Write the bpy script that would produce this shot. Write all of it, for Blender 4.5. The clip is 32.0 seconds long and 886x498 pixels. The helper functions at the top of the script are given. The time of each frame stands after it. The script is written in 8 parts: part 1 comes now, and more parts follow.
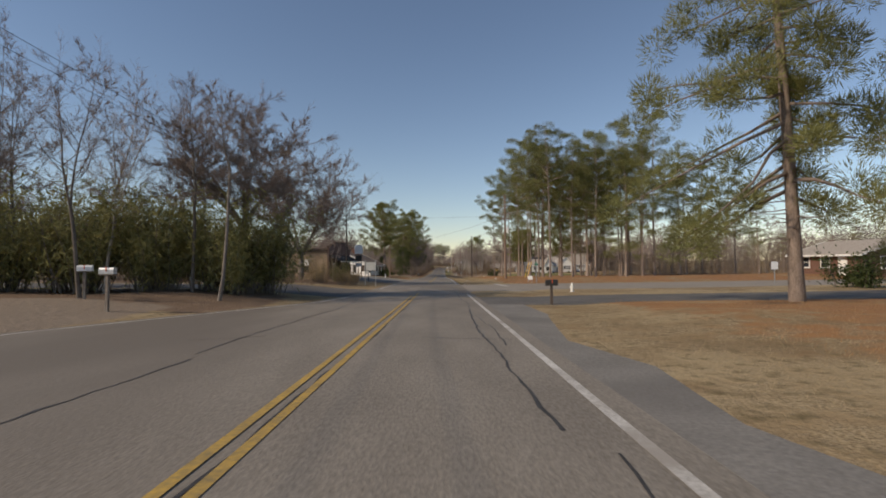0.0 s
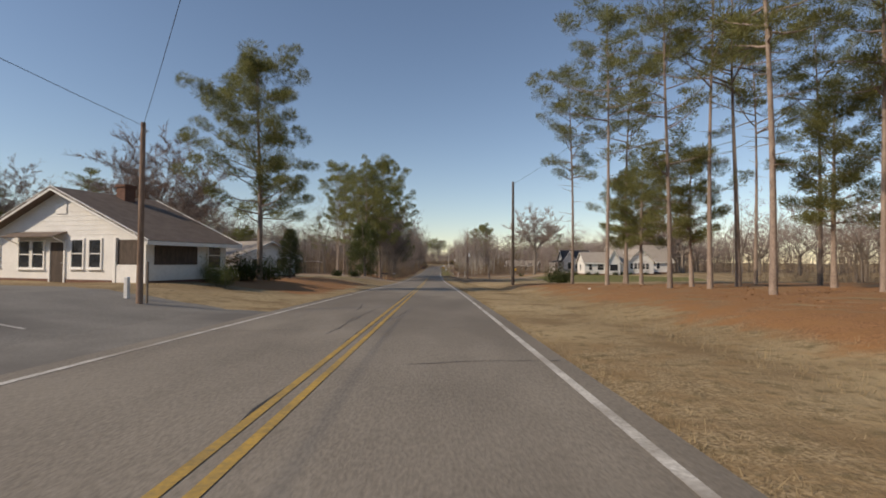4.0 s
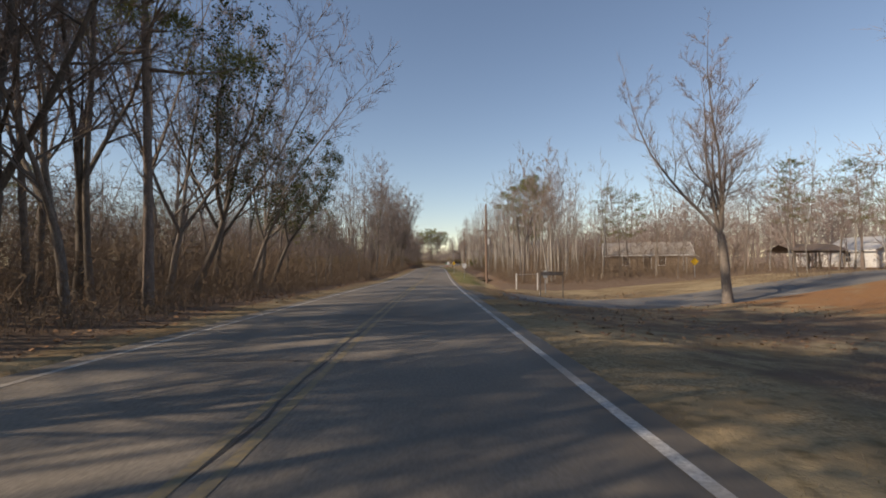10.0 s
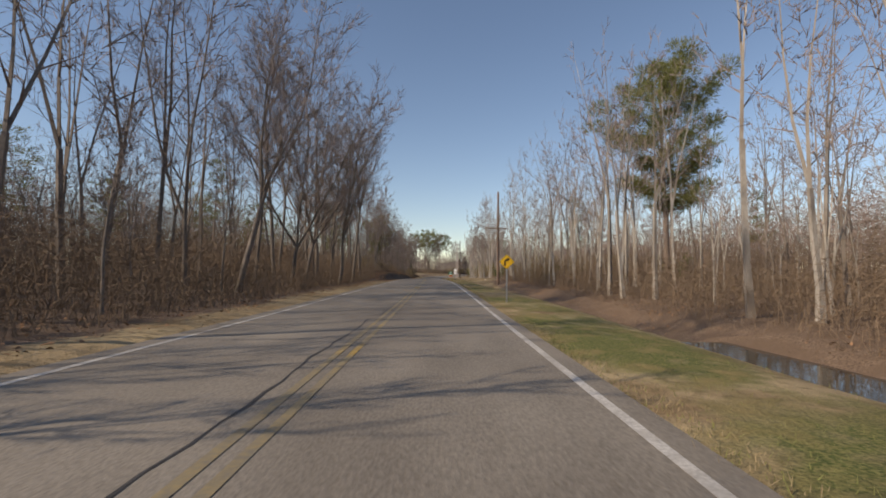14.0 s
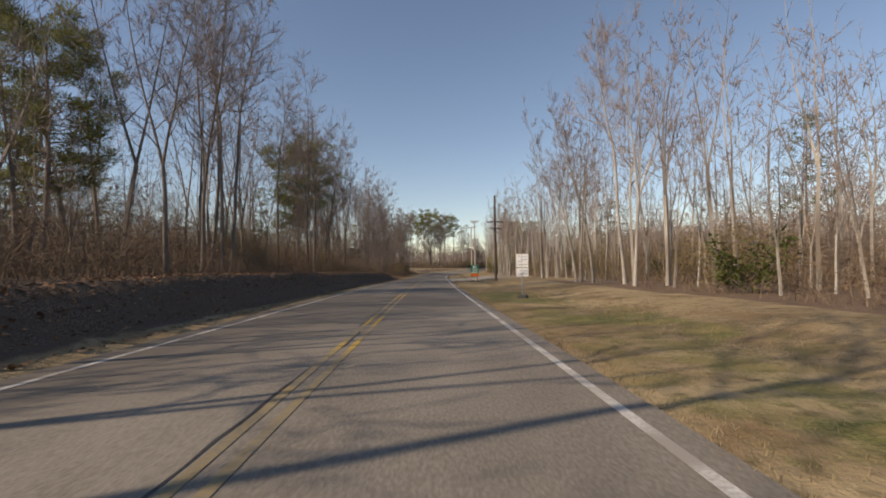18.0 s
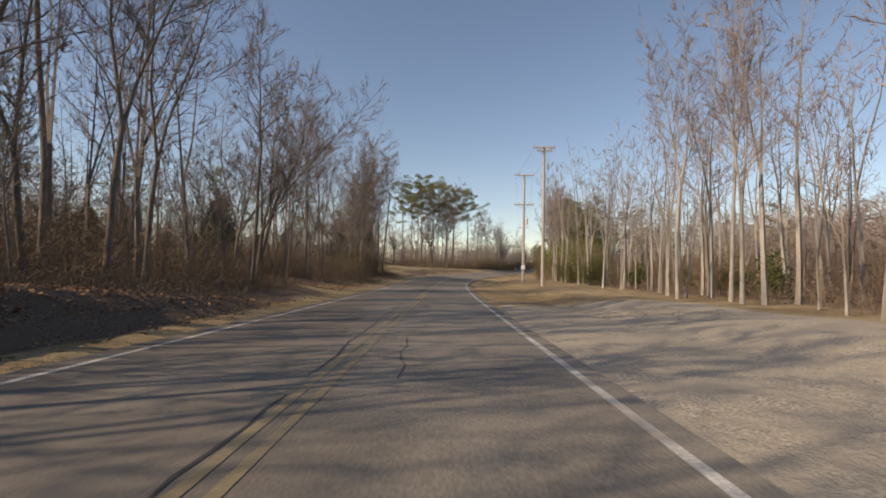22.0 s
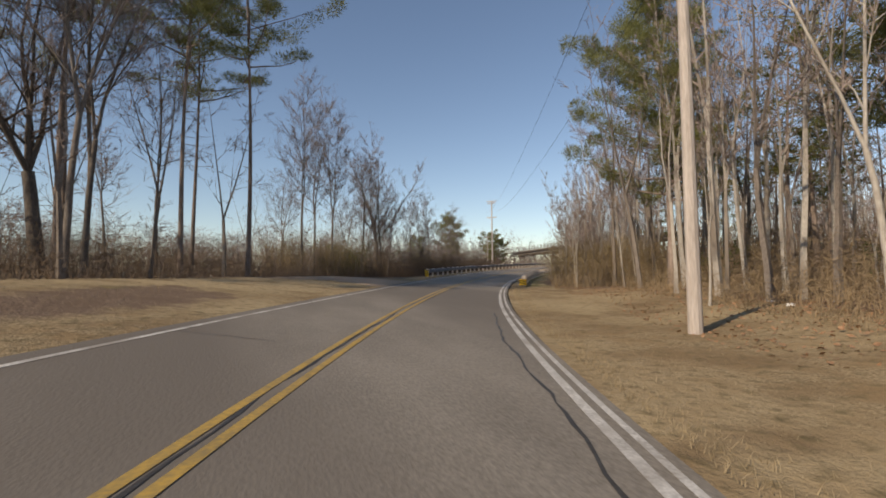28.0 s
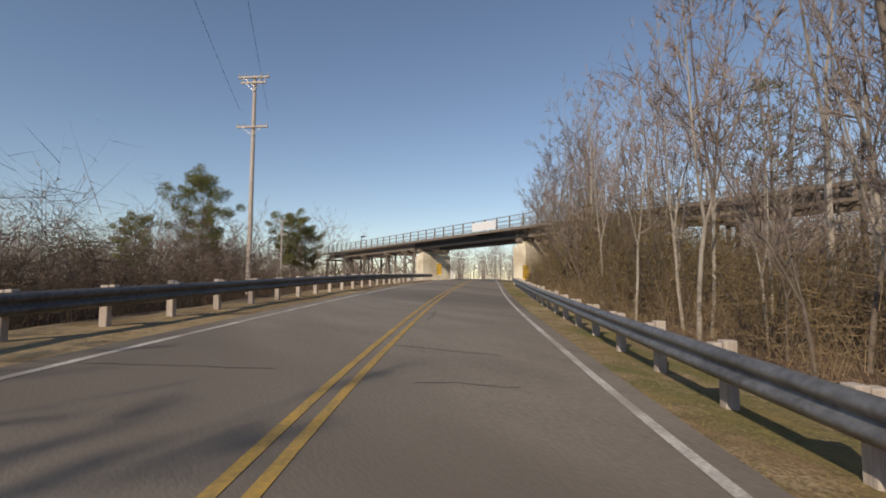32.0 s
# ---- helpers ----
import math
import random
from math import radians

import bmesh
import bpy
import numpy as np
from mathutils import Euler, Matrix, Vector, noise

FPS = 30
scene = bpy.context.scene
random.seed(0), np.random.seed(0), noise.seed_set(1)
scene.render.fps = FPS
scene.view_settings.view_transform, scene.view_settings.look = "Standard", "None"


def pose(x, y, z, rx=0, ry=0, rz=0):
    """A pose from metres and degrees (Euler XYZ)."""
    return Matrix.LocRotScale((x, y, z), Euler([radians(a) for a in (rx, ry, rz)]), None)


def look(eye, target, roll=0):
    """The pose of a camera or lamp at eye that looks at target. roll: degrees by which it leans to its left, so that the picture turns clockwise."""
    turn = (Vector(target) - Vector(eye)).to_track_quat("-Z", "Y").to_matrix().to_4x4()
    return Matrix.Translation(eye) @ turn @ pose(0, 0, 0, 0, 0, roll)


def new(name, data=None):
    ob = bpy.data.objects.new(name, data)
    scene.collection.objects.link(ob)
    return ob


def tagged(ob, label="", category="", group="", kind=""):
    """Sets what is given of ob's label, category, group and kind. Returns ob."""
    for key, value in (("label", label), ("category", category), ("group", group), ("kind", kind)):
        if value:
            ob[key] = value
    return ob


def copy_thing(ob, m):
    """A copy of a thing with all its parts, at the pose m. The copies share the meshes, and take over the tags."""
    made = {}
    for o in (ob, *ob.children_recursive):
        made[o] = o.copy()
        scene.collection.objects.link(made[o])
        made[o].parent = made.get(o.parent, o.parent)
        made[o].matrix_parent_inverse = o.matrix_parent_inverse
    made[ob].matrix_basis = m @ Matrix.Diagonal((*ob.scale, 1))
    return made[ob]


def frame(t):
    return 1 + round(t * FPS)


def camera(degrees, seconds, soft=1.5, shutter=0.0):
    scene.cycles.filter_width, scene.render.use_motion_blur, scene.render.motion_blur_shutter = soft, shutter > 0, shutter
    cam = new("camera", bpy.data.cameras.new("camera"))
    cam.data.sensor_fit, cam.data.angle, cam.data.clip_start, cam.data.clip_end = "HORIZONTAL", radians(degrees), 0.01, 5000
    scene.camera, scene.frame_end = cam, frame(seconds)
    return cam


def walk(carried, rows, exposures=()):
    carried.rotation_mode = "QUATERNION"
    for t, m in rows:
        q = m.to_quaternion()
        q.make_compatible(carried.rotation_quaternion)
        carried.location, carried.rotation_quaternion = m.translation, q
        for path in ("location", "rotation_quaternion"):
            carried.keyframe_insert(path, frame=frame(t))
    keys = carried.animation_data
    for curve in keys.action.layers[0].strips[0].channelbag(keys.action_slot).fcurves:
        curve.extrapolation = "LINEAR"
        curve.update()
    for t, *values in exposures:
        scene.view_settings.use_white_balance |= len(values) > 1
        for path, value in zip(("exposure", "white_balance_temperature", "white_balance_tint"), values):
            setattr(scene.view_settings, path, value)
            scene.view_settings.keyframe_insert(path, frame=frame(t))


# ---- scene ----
# seconds, x, y, z, pitch, roll, yaw (metres, degrees)
PATH = [
    (0, 0.00, 0.00, 1.30, 1.59, -0.39, -0.13),
    (0.5, -0.00, 9.05, 1.09, 1.65, 0.21, -0.22),
    (1, -0.02, 18.03, 0.89, 1.59, -0.05, -0.37),
    (1.5, -0.05, 26.91, 0.71, 1.69, 0.10, -0.55),
    (2, -0.07, 35.63, 0.55, 1.59, 0.15, -0.89),
    (2.5, -0.09, 44.10, 0.39, 1.53, -0.17, -1.05),
    (3, -0.08, 52.34, 0.23, 1.57, -0.26, -1.08),
    (3.5, -0.05, 60.48, 0.06, 1.63, 0.34, -1.09),
    (4, -0.03, 68.69, -0.12, 1.47, 0.36, -0.73),
    (4.5, -0.02, 77.06, -0.31, 1.49, 0.39, -0.50),
    (5, -0.03, 85.65, -0.51, 1.35, 0.28, -0.40),
    (5.5, -0.05, 94.46, -0.73, 1.19, 0.24, -0.31),
    (6, -0.09, 103.47, -0.98, 1.08, 0.26, -0.18),
    (6.5, -0.15, 112.63, -1.23, 1.08, 0.35, 0.02),
    (7, -0.22, 121.86, -1.50, 1.22, 0.07, 0.26),
    (7.5, -0.30, 131.05, -1.75, 1.21, -0.38, 0.29),
    (8, -0.38, 140.10, -1.98, 1.23, -0.46, 0.12),
    (8.5, -0.46, 148.97, -2.18, 1.31, -0.34, -0.05),
    (9, -0.52, 157.70, -2.33, 1.66, -0.58, -0.72),
    (9.5, -0.57, 166.36, -2.45, 1.60, -0.50, -0.93),
    (10, -0.64, 174.98, -2.55, 1.67, -0.55, -0.98),
    (10.5, -0.71, 183.51, -2.64, 1.75, -0.52, -0.91),
    (11, -0.75, 191.86, -2.74, 1.94, -0.34, -0.88),
    (11.5, -0.76, 199.97, -2.84, 2.25, 0.42, -0.94),
    (12, -0.73, 207.86, -2.95, 2.22, 0.82, -1.13),
    (12.5, -0.68, 215.64, -3.05, 2.40, 0.52, -1.26),
    (13, -0.60, 223.41, -3.14, 2.53, -0.00, -1.38),
    (13.5, -0.51, 231.22, -3.19, 2.82, 0.39, -1.22),
    (14, -0.42, 239.10, -3.19, 3.02, 0.41, -1.18),
    (14.5, -0.33, 247.05, -3.15, 3.18, 0.24, -1.19),
    (15, -0.25, 255.09, -3.08, 3.33, -0.18, -1.25),
    (15.5, -0.17, 263.22, -3.00, 3.57, -0.35, -1.30),
    (16, -0.11, 271.44, -2.92, 3.35, -0.32, -1.06),
    (16.5, -0.07, 279.75, -2.85, 3.06, -0.37, -0.90),
    (17, -0.07, 288.13, -2.80, 2.65, -0.52, -0.81),
    (17.5, -0.10, 296.56, -2.79, 2.26, -0.79, -0.87),
    (18, -0.17, 305.03, -2.79, 2.26, -0.74, -0.70),
    (18.5, -0.28, 313.49, -2.81, 2.45, -0.67, -0.70),
    (19, -0.42, 321.90, -2.84, 2.43, -0.42, -0.66),
    (19.5, -0.53, 330.21, -2.88, 2.44, -0.09, -0.63),
    (20, -0.60, 338.43, -2.92, 2.46, 0.21, -0.55),
    (20.5, -0.63, 346.66, -2.97, 2.39, 0.34, -0.56),
    (21, -0.64, 355.09, -3.04, 2.28, 0.51, -0.39),
    (21.5, -0.61, 363.84, -3.12, 2.29, 1.11, -0.35),
    (22, -0.56, 372.87, -3.22, 2.45, 1.23, -0.40),
    (22.5, -0.49, 382.05, -3.32, 2.59, 1.31, -0.50),
    (23, -0.38, 391.14, -3.42, 2.63, 1.28, -0.61),
    (23.5, -0.23, 399.92, -3.50, 2.59, 0.51, -0.90),
    (24, -0.03, 408.27, -3.55, 2.78, -0.09, -1.47),
    (24.5, 0.23, 416.18, -3.55, 2.77, -0.59, -2.54),
    (25, 0.58, 423.75, -3.52, 2.95, -0.55, -3.73),
    (25.5, 1.16, 431.11, -3.48, 3.20, -0.30, -5.79),
    (26, 2.00, 438.36, -3.41, 3.29, -0.78, -8.25),
    (26.5, 3.14, 445.63, -3.34, 3.21, -1.15, -10.87),
    (27, 4.63, 453.00, -3.26, 3.26, -0.76, -13.43),
    (27.5, 6.53, 460.53, -3.16, 3.31, -0.55, -15.99),
    (28, 8.85, 468.20, -3.05, 3.33, -0.48, -18.56),
    (28.5, 11.63, 475.93, -2.91, 3.28, -0.52, -21.10),
    (29, 14.82, 483.61, -2.75, 3.46, -0.16, -23.45),
    (29.5, 18.31, 491.10, -2.55, 3.60, -0.16, -26.01),
    (30, 22.00, 498.27, -2.32, 3.75, 0.12, -28.38),
    (30.5, 25.87, 505.02, -2.07, 3.86, 0.45, -30.75),
    (31, 29.87, 511.32, -1.81, 4.12, -0.24, -33.53),
    (31.5, 33.99, 517.21, -1.55, 4.45, 0.03, -36.33),
    (32, 38.22, 522.71, -1.29, 4.25, 0.17, -39.20),
]
cam = camera(86.0, 32.0, soft=1.8)
walk(cam, [(t, pose(x, y, z, 90 + p, -r, w)) for t, x, y, z, p, r, w in PATH],
     exposures=[(0.0, -0.28, 6800, 14), (1.0, -0.36, 7050, 15), (2.0, -0.24, 6850, 14), (3.0, -0.17, 7050, 14), (4.5, -0.15, 6800, 14), (7.0, -0.17, 6850, 15), (8.0, -0.2, 6850, 15), (9.0, -0.02, 7150, 16), (11.0, 0.0, 7000, 15), (12.0, 0.06, 6950, 15), (13.0, 0.0, 7250, 16), (14.0, -0.04, 6900, 15), (15.0, -0.06, 6850, 15), (18.0, -0.02, 7200, 16), (19.0, 0.1, 7250, 16), (20.0, 0.03, 7150, 16), (21.0, 0.03, 7200, 16), (23.5, 0.08, 7500, 17), (25.0, 0.0, 7400, 16), (26.0, 0.24, 7300, 16), (29.0, -0.15, 6850, 13), (30.2, -0.05, 7150, 15), (31.0, -0.25, 6850, 13), (32.0, -0.25, 6800, 14)])

# ---- sky and sun: a clear winter day, the sun low behind the car's left shoulder ----
SUN_EL, SUN_AZ = 33.0, 246.0
world = bpy.data.worlds.new("sky")
scene.world = world
world.use_nodes = True
sky = world.node_tree.nodes.new("ShaderNodeTexSky")
sky.sky_type, sky.sun_disc = "NISHITA", False
sky.sun_elevation, sky.sun_rotation = radians(SUN_EL), radians(SUN_AZ)
sky.air_density, sky.dust_density, sky.ozone_density = 1.0, 0.12, 1.4
back = world.node_tree.nodes["Background"]
back.inputs["Strength"].default_value = 0.13
world.node_tree.links.new(sky.outputs["Color"], back.inputs["Color"])
sun = new("sun", bpy.data.lights.new("sun", "SUN"))
sun.data.energy, sun.data.angle, sun.data.color = 4.3, radians(0.55), (1.0, 0.865, 0.68)
toward = Vector((math.sin(radians(SUN_AZ)) * math.cos(radians(SUN_EL)), math.cos(radians(SUN_AZ)) * math.cos(radians(SUN_EL)), math.sin(radians(SUN_EL))))
sun.matrix_world = look(toward * 300, (0, 0, 0))


# ---- the road's line: heading (degrees to the right of +y) and grade (degrees) every 20 m of its length ----
HEAD = [0.16, 0.06, -0.2, -0.12, 0.27, -0.05, -0.27, -0.49, -0.52, -0.34, -0.51, 0.09, 0.6, 0.67, 0.55, 0.18, -0.47, -1.01, -0.29, 0.19, 0.5, 1.1, 2.38, 8.11, 15.05, 22.15, 27.81, 34.61, 42.02, 44.88, 45.14, 44.46, 43.85, 43.55, 43.46, 43.44]
GRADE = [-1.57, -1.4, -1.17, -1.03, -1.23, -1.34, -1.55, -1.66, -1.43, -0.79, -0.57, -0.79, -0.68, 0.2, 0.66, 0.4, -0.04, -0.22, -0.34, -0.56, -0.68, -0.48, 0.25, 0.56, 0.72, 1.08, 1.69, 2.14, 1.96, 1.78, 1.51, 1.16, 0.78, 0.41, 0.06, -0.28]
NODES = np.arange(-20.0, 681.0, 20.0)
FINE = np.arange(-120.0, 781.0, 1.0)
HD, GD = np.radians(np.interp(FINE, NODES, HEAD)), np.radians(np.interp(FINE, NODES, GRADE))


def summed(q):
    c = np.concatenate([[0.0], np.cumsum((q[1:] + q[:-1]) / 2)])
    return c - c[120]


LX, LY, LZ = summed(np.sin(HD) * np.cos(GD)), summed(np.cos(HD) * np.cos(GD)), summed(np.sin(GD))


def line_at(s):
    """x, y, z and heading of the lane's line at s metres along it."""
    return np.interp(s, FINE, LX), np.interp(s, FINE, LY), np.interp(s, FINE, LZ), np.interp(s, FINE, HD)


# heights of the verges over the road: at s, what the ground rises to about 8 m beyond the pavement
LEFT_S = [-60, 60, 100, 125, 150, 180, 240, 300, 320, 375, 400, 440, 460, 480, 505, 525, 680]
LEFT_A = [0.45, 0.6, 0.8, 0.8, 1.0, 0.7, 0.3, 0.7, 1.35, 1.35, 0.8, 0.7, 1.1, 0.7, 0.2, -0.6, -0.6]
RIGHT_S = [-60, 14, 22, 51, 60, 100, 125, 142, 156, 172, 190, 205, 216, 228, 242, 280, 300, 420, 470, 495, 520, 680]
RIGHT_A = [0.4, 0.3, 0.06, 0.08, 0.55, 0.5, 0.35, 0.1, -0.25, -0.1, -0.5, -0.8, -0.8, -0.45, -0.15, 0.1, 0.3, 0.4, 0.4, 0.3, -0.5, -0.6]
DITCH_S = [-60, 52, 62, 108, 116, 162, 168, 210, 222, 290, 305, 680]
DITCH_A = [0.05, 0.05, 0.14, 0.16, 0.3, 0.3, 0.05, 0.05, 0.55, 0.5, 0.1, 0.05]
EDGE_L, EDGE_R, MID = -5.45, 1.95, -1.7
# the bend is banked, and the painted lines wander about the lane's line
BANK_S, BANK_A = [425, 445, 492, 520, 560, 610], [0.0, 0.068, 0.05, 0.045, 0.045, 0.0]
LINE_S = [-60, 5, 11, 17, 22, 28, 60, 130, 232, 340, 381, 418, 435, 446, 486, 496, 510, 525, 540, 570, 640]
LINE_R = [1.55, 1.56, 1.57, 1.57, 1.58, 1.58, 1.6, 1.63, 1.70, 1.74, 1.86, 1.70, 1.70, 1.53, 1.27, 1.28, 1.34, 1.72, 1.90, 1.90, 1.80]
LINE_M = [-1.62, -1.6, -1.6, -1.58, -1.57, -1.56, -1.53, -1.48, -1.46, -1.46, -1.40, -1.34, -1.55, -1.73, -1.74, -1.70, -1.5, -1.25, -1.12, -1.10, -1.30]
LINE_L = [-10.6, -10.4, -10.2, -7.8, -5.7, -4.95, -5.0, -5.03, -4.95, -4.95, -4.88, -5.14, -5.2, -5.14, -4.9, -4.82, -4.68, -4.55, -4.43, -4.43, -4.6]


def tilt(s, d):
    """How far the banked bend lifts or lowers the surface at s, d."""
    return -np.interp(s, BANK_S, BANK_A) * np.clip(d, -9.0, 4.0)


def smooth(x):
    x = np.clip(x, 0.0, 1.0)
    return x * x * (3 - 2 * x)


def left_edge(s):
    """The pavement's left edge, which flares out towards the first side street."""
    return np.minimum(EDGE_L, np.interp(s, LINE_S, LINE_L) - 0.45)


def rise(s, d):
    """How far the ground lies over the road's surface at s, d."""
    s, d = np.asarray(s, float), np.asarray(d, float)
    l, r = left_edge(s) - d, d - EDGE_R
    left = np.interp(s, LEFT_S, LEFT_A) * smooth(l / 8.0) + 0.5 * smooth((l - 10) / 40)
    steep = np.interp(s, [290, 305, 380, 392], [0.0, 1.0, 1.0, 0.0])
    left = left + steep * 0.9 * (smooth((l - 0.9) / 1.4) - smooth(l / 8.0)) * np.interp(s, LEFT_S, LEFT_A)
    left = left + 1.0 * np.interp(s, [436, 452, 496, 506], [0.0, 1.0, 1.0, 0.0]) * smooth((l - 8) / 22.0)
    fall = np.interp(s, [505, 530], [0.0, 1.0])
    left = left * (1 - fall) + fall * (-0.9 * smooth((l - 1.6) / 4.0) - 1.2 * smooth((l - 4) / 20))
    right = np.interp(s, RIGHT_S, RIGHT_A) * smooth(r / 8.0) + 0.3 * smooth((r - 10) / 40)
    right = right - np.interp(s, DITCH_S, DITCH_A) * np.exp(-(((r - np.interp(s, [225, 240, 262, 290], [3.6, 4.9, 4.9, 3.6])) / 1.3) ** 2))
    right = right + np.interp(s, [150, 160, 172, 188, 206, 240, 262], [0.0, 0.5, 0.85, 1.7, 1.7, 0.6, 0.0]) * smooth((r - 9) / 23.0)
    g = np.where(l > 0, left, np.where(r > 0, right, 0.0))
    return g - 0.05 + tilt(s, d)


def lies(s, d, up=0.0):
    """The place on the ground at s, d (d to the right of the lane's line), raised by up."""
    x, y, z, h = line_at(s)
    return Vector((x + math.cos(h) * d, y - math.sin(h) * d, z + float(rise(s, d)) + up))


def heads(s):
    """The turn about z of things that face along the road at s."""
    return -float(line_at(s)[3])


# ---- materials ----
def material(name, low, high, scale=4.0, rough=0.85, bump=0.15, metal=0.0, fine=6.0, stretch=(1, 1, 1), vary=0.0, spec=0.3, third=None, third_scale=0.4, third_span=(0.48, 0.62)):
    """A surface between two colours: broad stains at the given scale (per metre), grain some times finer, relief, and a shift from thing to thing."""
    m = bpy.data.materials.new(name)
    m.use_nodes = True
    nt = m.node_tree
    n, link = nt.nodes, nt.links.new
    p = n["Principled BSDF"]
    tc, mp = n.new("ShaderNodeTexCoord"), n.new("ShaderNodeMapping")
    mp.inputs["Scale"].default_value = stretch
    link(tc.outputs["Object"], mp.inputs["Vector"])
    a, b = n.new("ShaderNodeTexNoise"), n.new("ShaderNodeTexNoise")
    a.inputs["Scale"].default_value, a.inputs["Detail"].default_value = scale, 5
    b.inputs["Scale"].default_value, b.inputs["Detail"].default_value = scale * fine, 3
    for t in (a, b):
        link(mp.outputs["Vector"], t.inputs["Vector"])
    add = n.new("ShaderNodeMath")
    add.operation = "MULTIPLY_ADD"
    add.inputs[1].default_value = 0.55
    link(b.outputs["Fac"], add.inputs[0])
    half = n.new("ShaderNodeMath")
    half.operation = "MULTIPLY"
    half.inputs[1].default_value = 0.45
    link(a.outputs["Fac"], half.inputs[0])
    link(half.outputs[0], add.inputs[2])
    ramp = n.new("ShaderNodeMapRange")
    ramp.inputs["From Min"].default_value, ramp.inputs["From Max"].default_value = 0.33, 0.67
    link(add.outputs[0], ramp.inputs["Value"])
    mix = n.new("ShaderNodeMix")
    mix.data_type = "RGBA"
    mix.inputs["A"].default_value, mix.inputs["B"].default_value = (*low, 1), (*high, 1)
    link(ramp.outputs[0], mix.inputs["Factor"])
    out = mix.outputs["Result"]
    if third:
        c = n.new("ShaderNodeTexNoise")
        c.inputs["Scale"].default_value, c.inputs["Detail"].default_value = third_scale, 4
        link(mp.outputs["Vector"], c.inputs["Vector"])
        r3 = n.new("ShaderNodeMapRange")
        r3.inputs["From Min"].default_value, r3.inputs["From Max"].default_value = third_span
        link(c.outputs["Fac"], r3.inputs["Value"])
        m3 = n.new("ShaderNodeMix")
        m3.data_type = "RGBA"
        m3.inputs["B"].default_value = (*third, 1)
        link(r3.outputs[0], m3.inputs["Factor"])
        link(out, m3.inputs["A"])
        out = m3.outputs["Result"]
    if vary:
        info, hsv, sc = n.new("ShaderNodeObjectInfo"), n.new("ShaderNodeHueSaturation"), n.new("ShaderNodeMapRange")
        sc.inputs["To Min"].default_value, sc.inputs["To Max"].default_value = 1 - vary, 1 + vary
        link(info.outputs["Random"], sc.inputs["Value"])
        link(sc.outputs[0], hsv.inputs["Value"])
        link(out, hsv.inputs["Color"])
        out = hsv.outputs["Color"]
    link(out, p.inputs["Base Color"])
    p.inputs["Roughness"].default_value, p.inputs["Metallic"].default_value = rough, metal
    p.inputs["Specular IOR Level"].default_value = spec
    if bump:
        bm_ = n.new("ShaderNodeBump")
        bm_.inputs["Strength"].default_value, bm_.inputs["Distance"].default_value = bump, 0.05
        link(add.outputs[0], bm_.inputs["Height"])
        link(bm_.outputs["Normal"], p.inputs["Normal"])
    return m


def leafy(name, low, high, vary=0.15, rough=0.6, through_=0.25):
    """Leaves and needles: a colour by leaf, and some light through them."""
    m = material(name, low, high, scale=1.5, rough=rough, bump=0.0, vary=vary, spec=0.2)
    n, link = m.node_tree.nodes, m.node_tree.links.new
    p, out = n["Principled BSDF"], n["Material Output"]
    tr, mx = n.new("ShaderNodeBsdfTranslucent"), n.new("ShaderNodeMixShader")
    mx.inputs["Fac"].default_value = through_
    link(p.inputs["Base Color"].links[0].from_socket, tr.inputs["Color"])
    link(p.outputs[0], mx.inputs[1])
    link(tr.outputs[0], mx.inputs[2])
    link(mx.outputs[0], out.inputs["Surface"])
    return m


ASPHALT = material("worn_asphalt", (0.155, 0.136, 0.112), (0.275, 0.245, 0.203), 0.9, 0.85, 0.2, fine=40, stretch=(1, 0.35, 1), third=(0.15, 0.13, 0.107), third_scale=0.12)
LOT = material("lot_asphalt", (0.15, 0.14, 0.125), (0.25, 0.235, 0.21), 0.7, 0.9, 0.25, fine=30, third=(0.14, 0.13, 0.117), third_scale=0.2)
DARKWAY = material("dark_asphalt", (0.085, 0.08, 0.073), (0.15, 0.14, 0.127), 1.0, 0.9, 0.2, fine=30)
CONCRETE_WAY = material("pale_paving", (0.205, 0.18, 0.148), (0.305, 0.27, 0.225), 0.7, 0.9, 0.2, fine=20)
DIRT = material("sandy_dirt", (0.26, 0.19, 0.13), (0.40, 0.31, 0.22), 0.8, 0.95, 0.4, fine=14)
WHITE_LINE = material("worn_white_line", (0.30, 0.28, 0.25), (0.68, 0.66, 0.61), 3.0, 0.7, 0.1, fine=9, third=(0.33, 0.30, 0.26), third_scale=0.9)
YELLOW_LINE = material("yellow_line", (0.24, 0.18, 0.08), (0.52, 0.33, 0.07), 2.2, 0.7, 0.1, fine=9)
YELLOW_WORN = material("worn_yellow_line", (0.185, 0.165, 0.13), (0.30, 0.235, 0.12), 1.6, 0.7, 0.1, fine=9, third=(0.46, 0.30, 0.07), third_scale=0.22, third_span=(0.57, 0.64))
TAR = material("tar", (0.035, 0.033, 0.031), (0.07, 0.066, 0.062), 3, 0.6, 0.1)
BARK = material("grey_bark", (0.105, 0.088, 0.075), (0.24, 0.205, 0.172), 5, 0.9, 0.6, stretch=(1, 1, 0.25), vary=0.25)
BARK_PALE = material("pale_bark", (0.27, 0.242, 0.205), (0.50, 0.465, 0.41), 4, 0.9, 0.4, stretch=(1, 1, 0.3), vary=0.2, third=(0.20, 0.17, 0.14), third_scale=0.8)
BARK_PINE = material("pine_bark", (0.15, 0.115, 0.095), (0.36, 0.285, 0.235), 6, 0.9, 0.7, stretch=(1, 1, 0.3), vary=0.2)
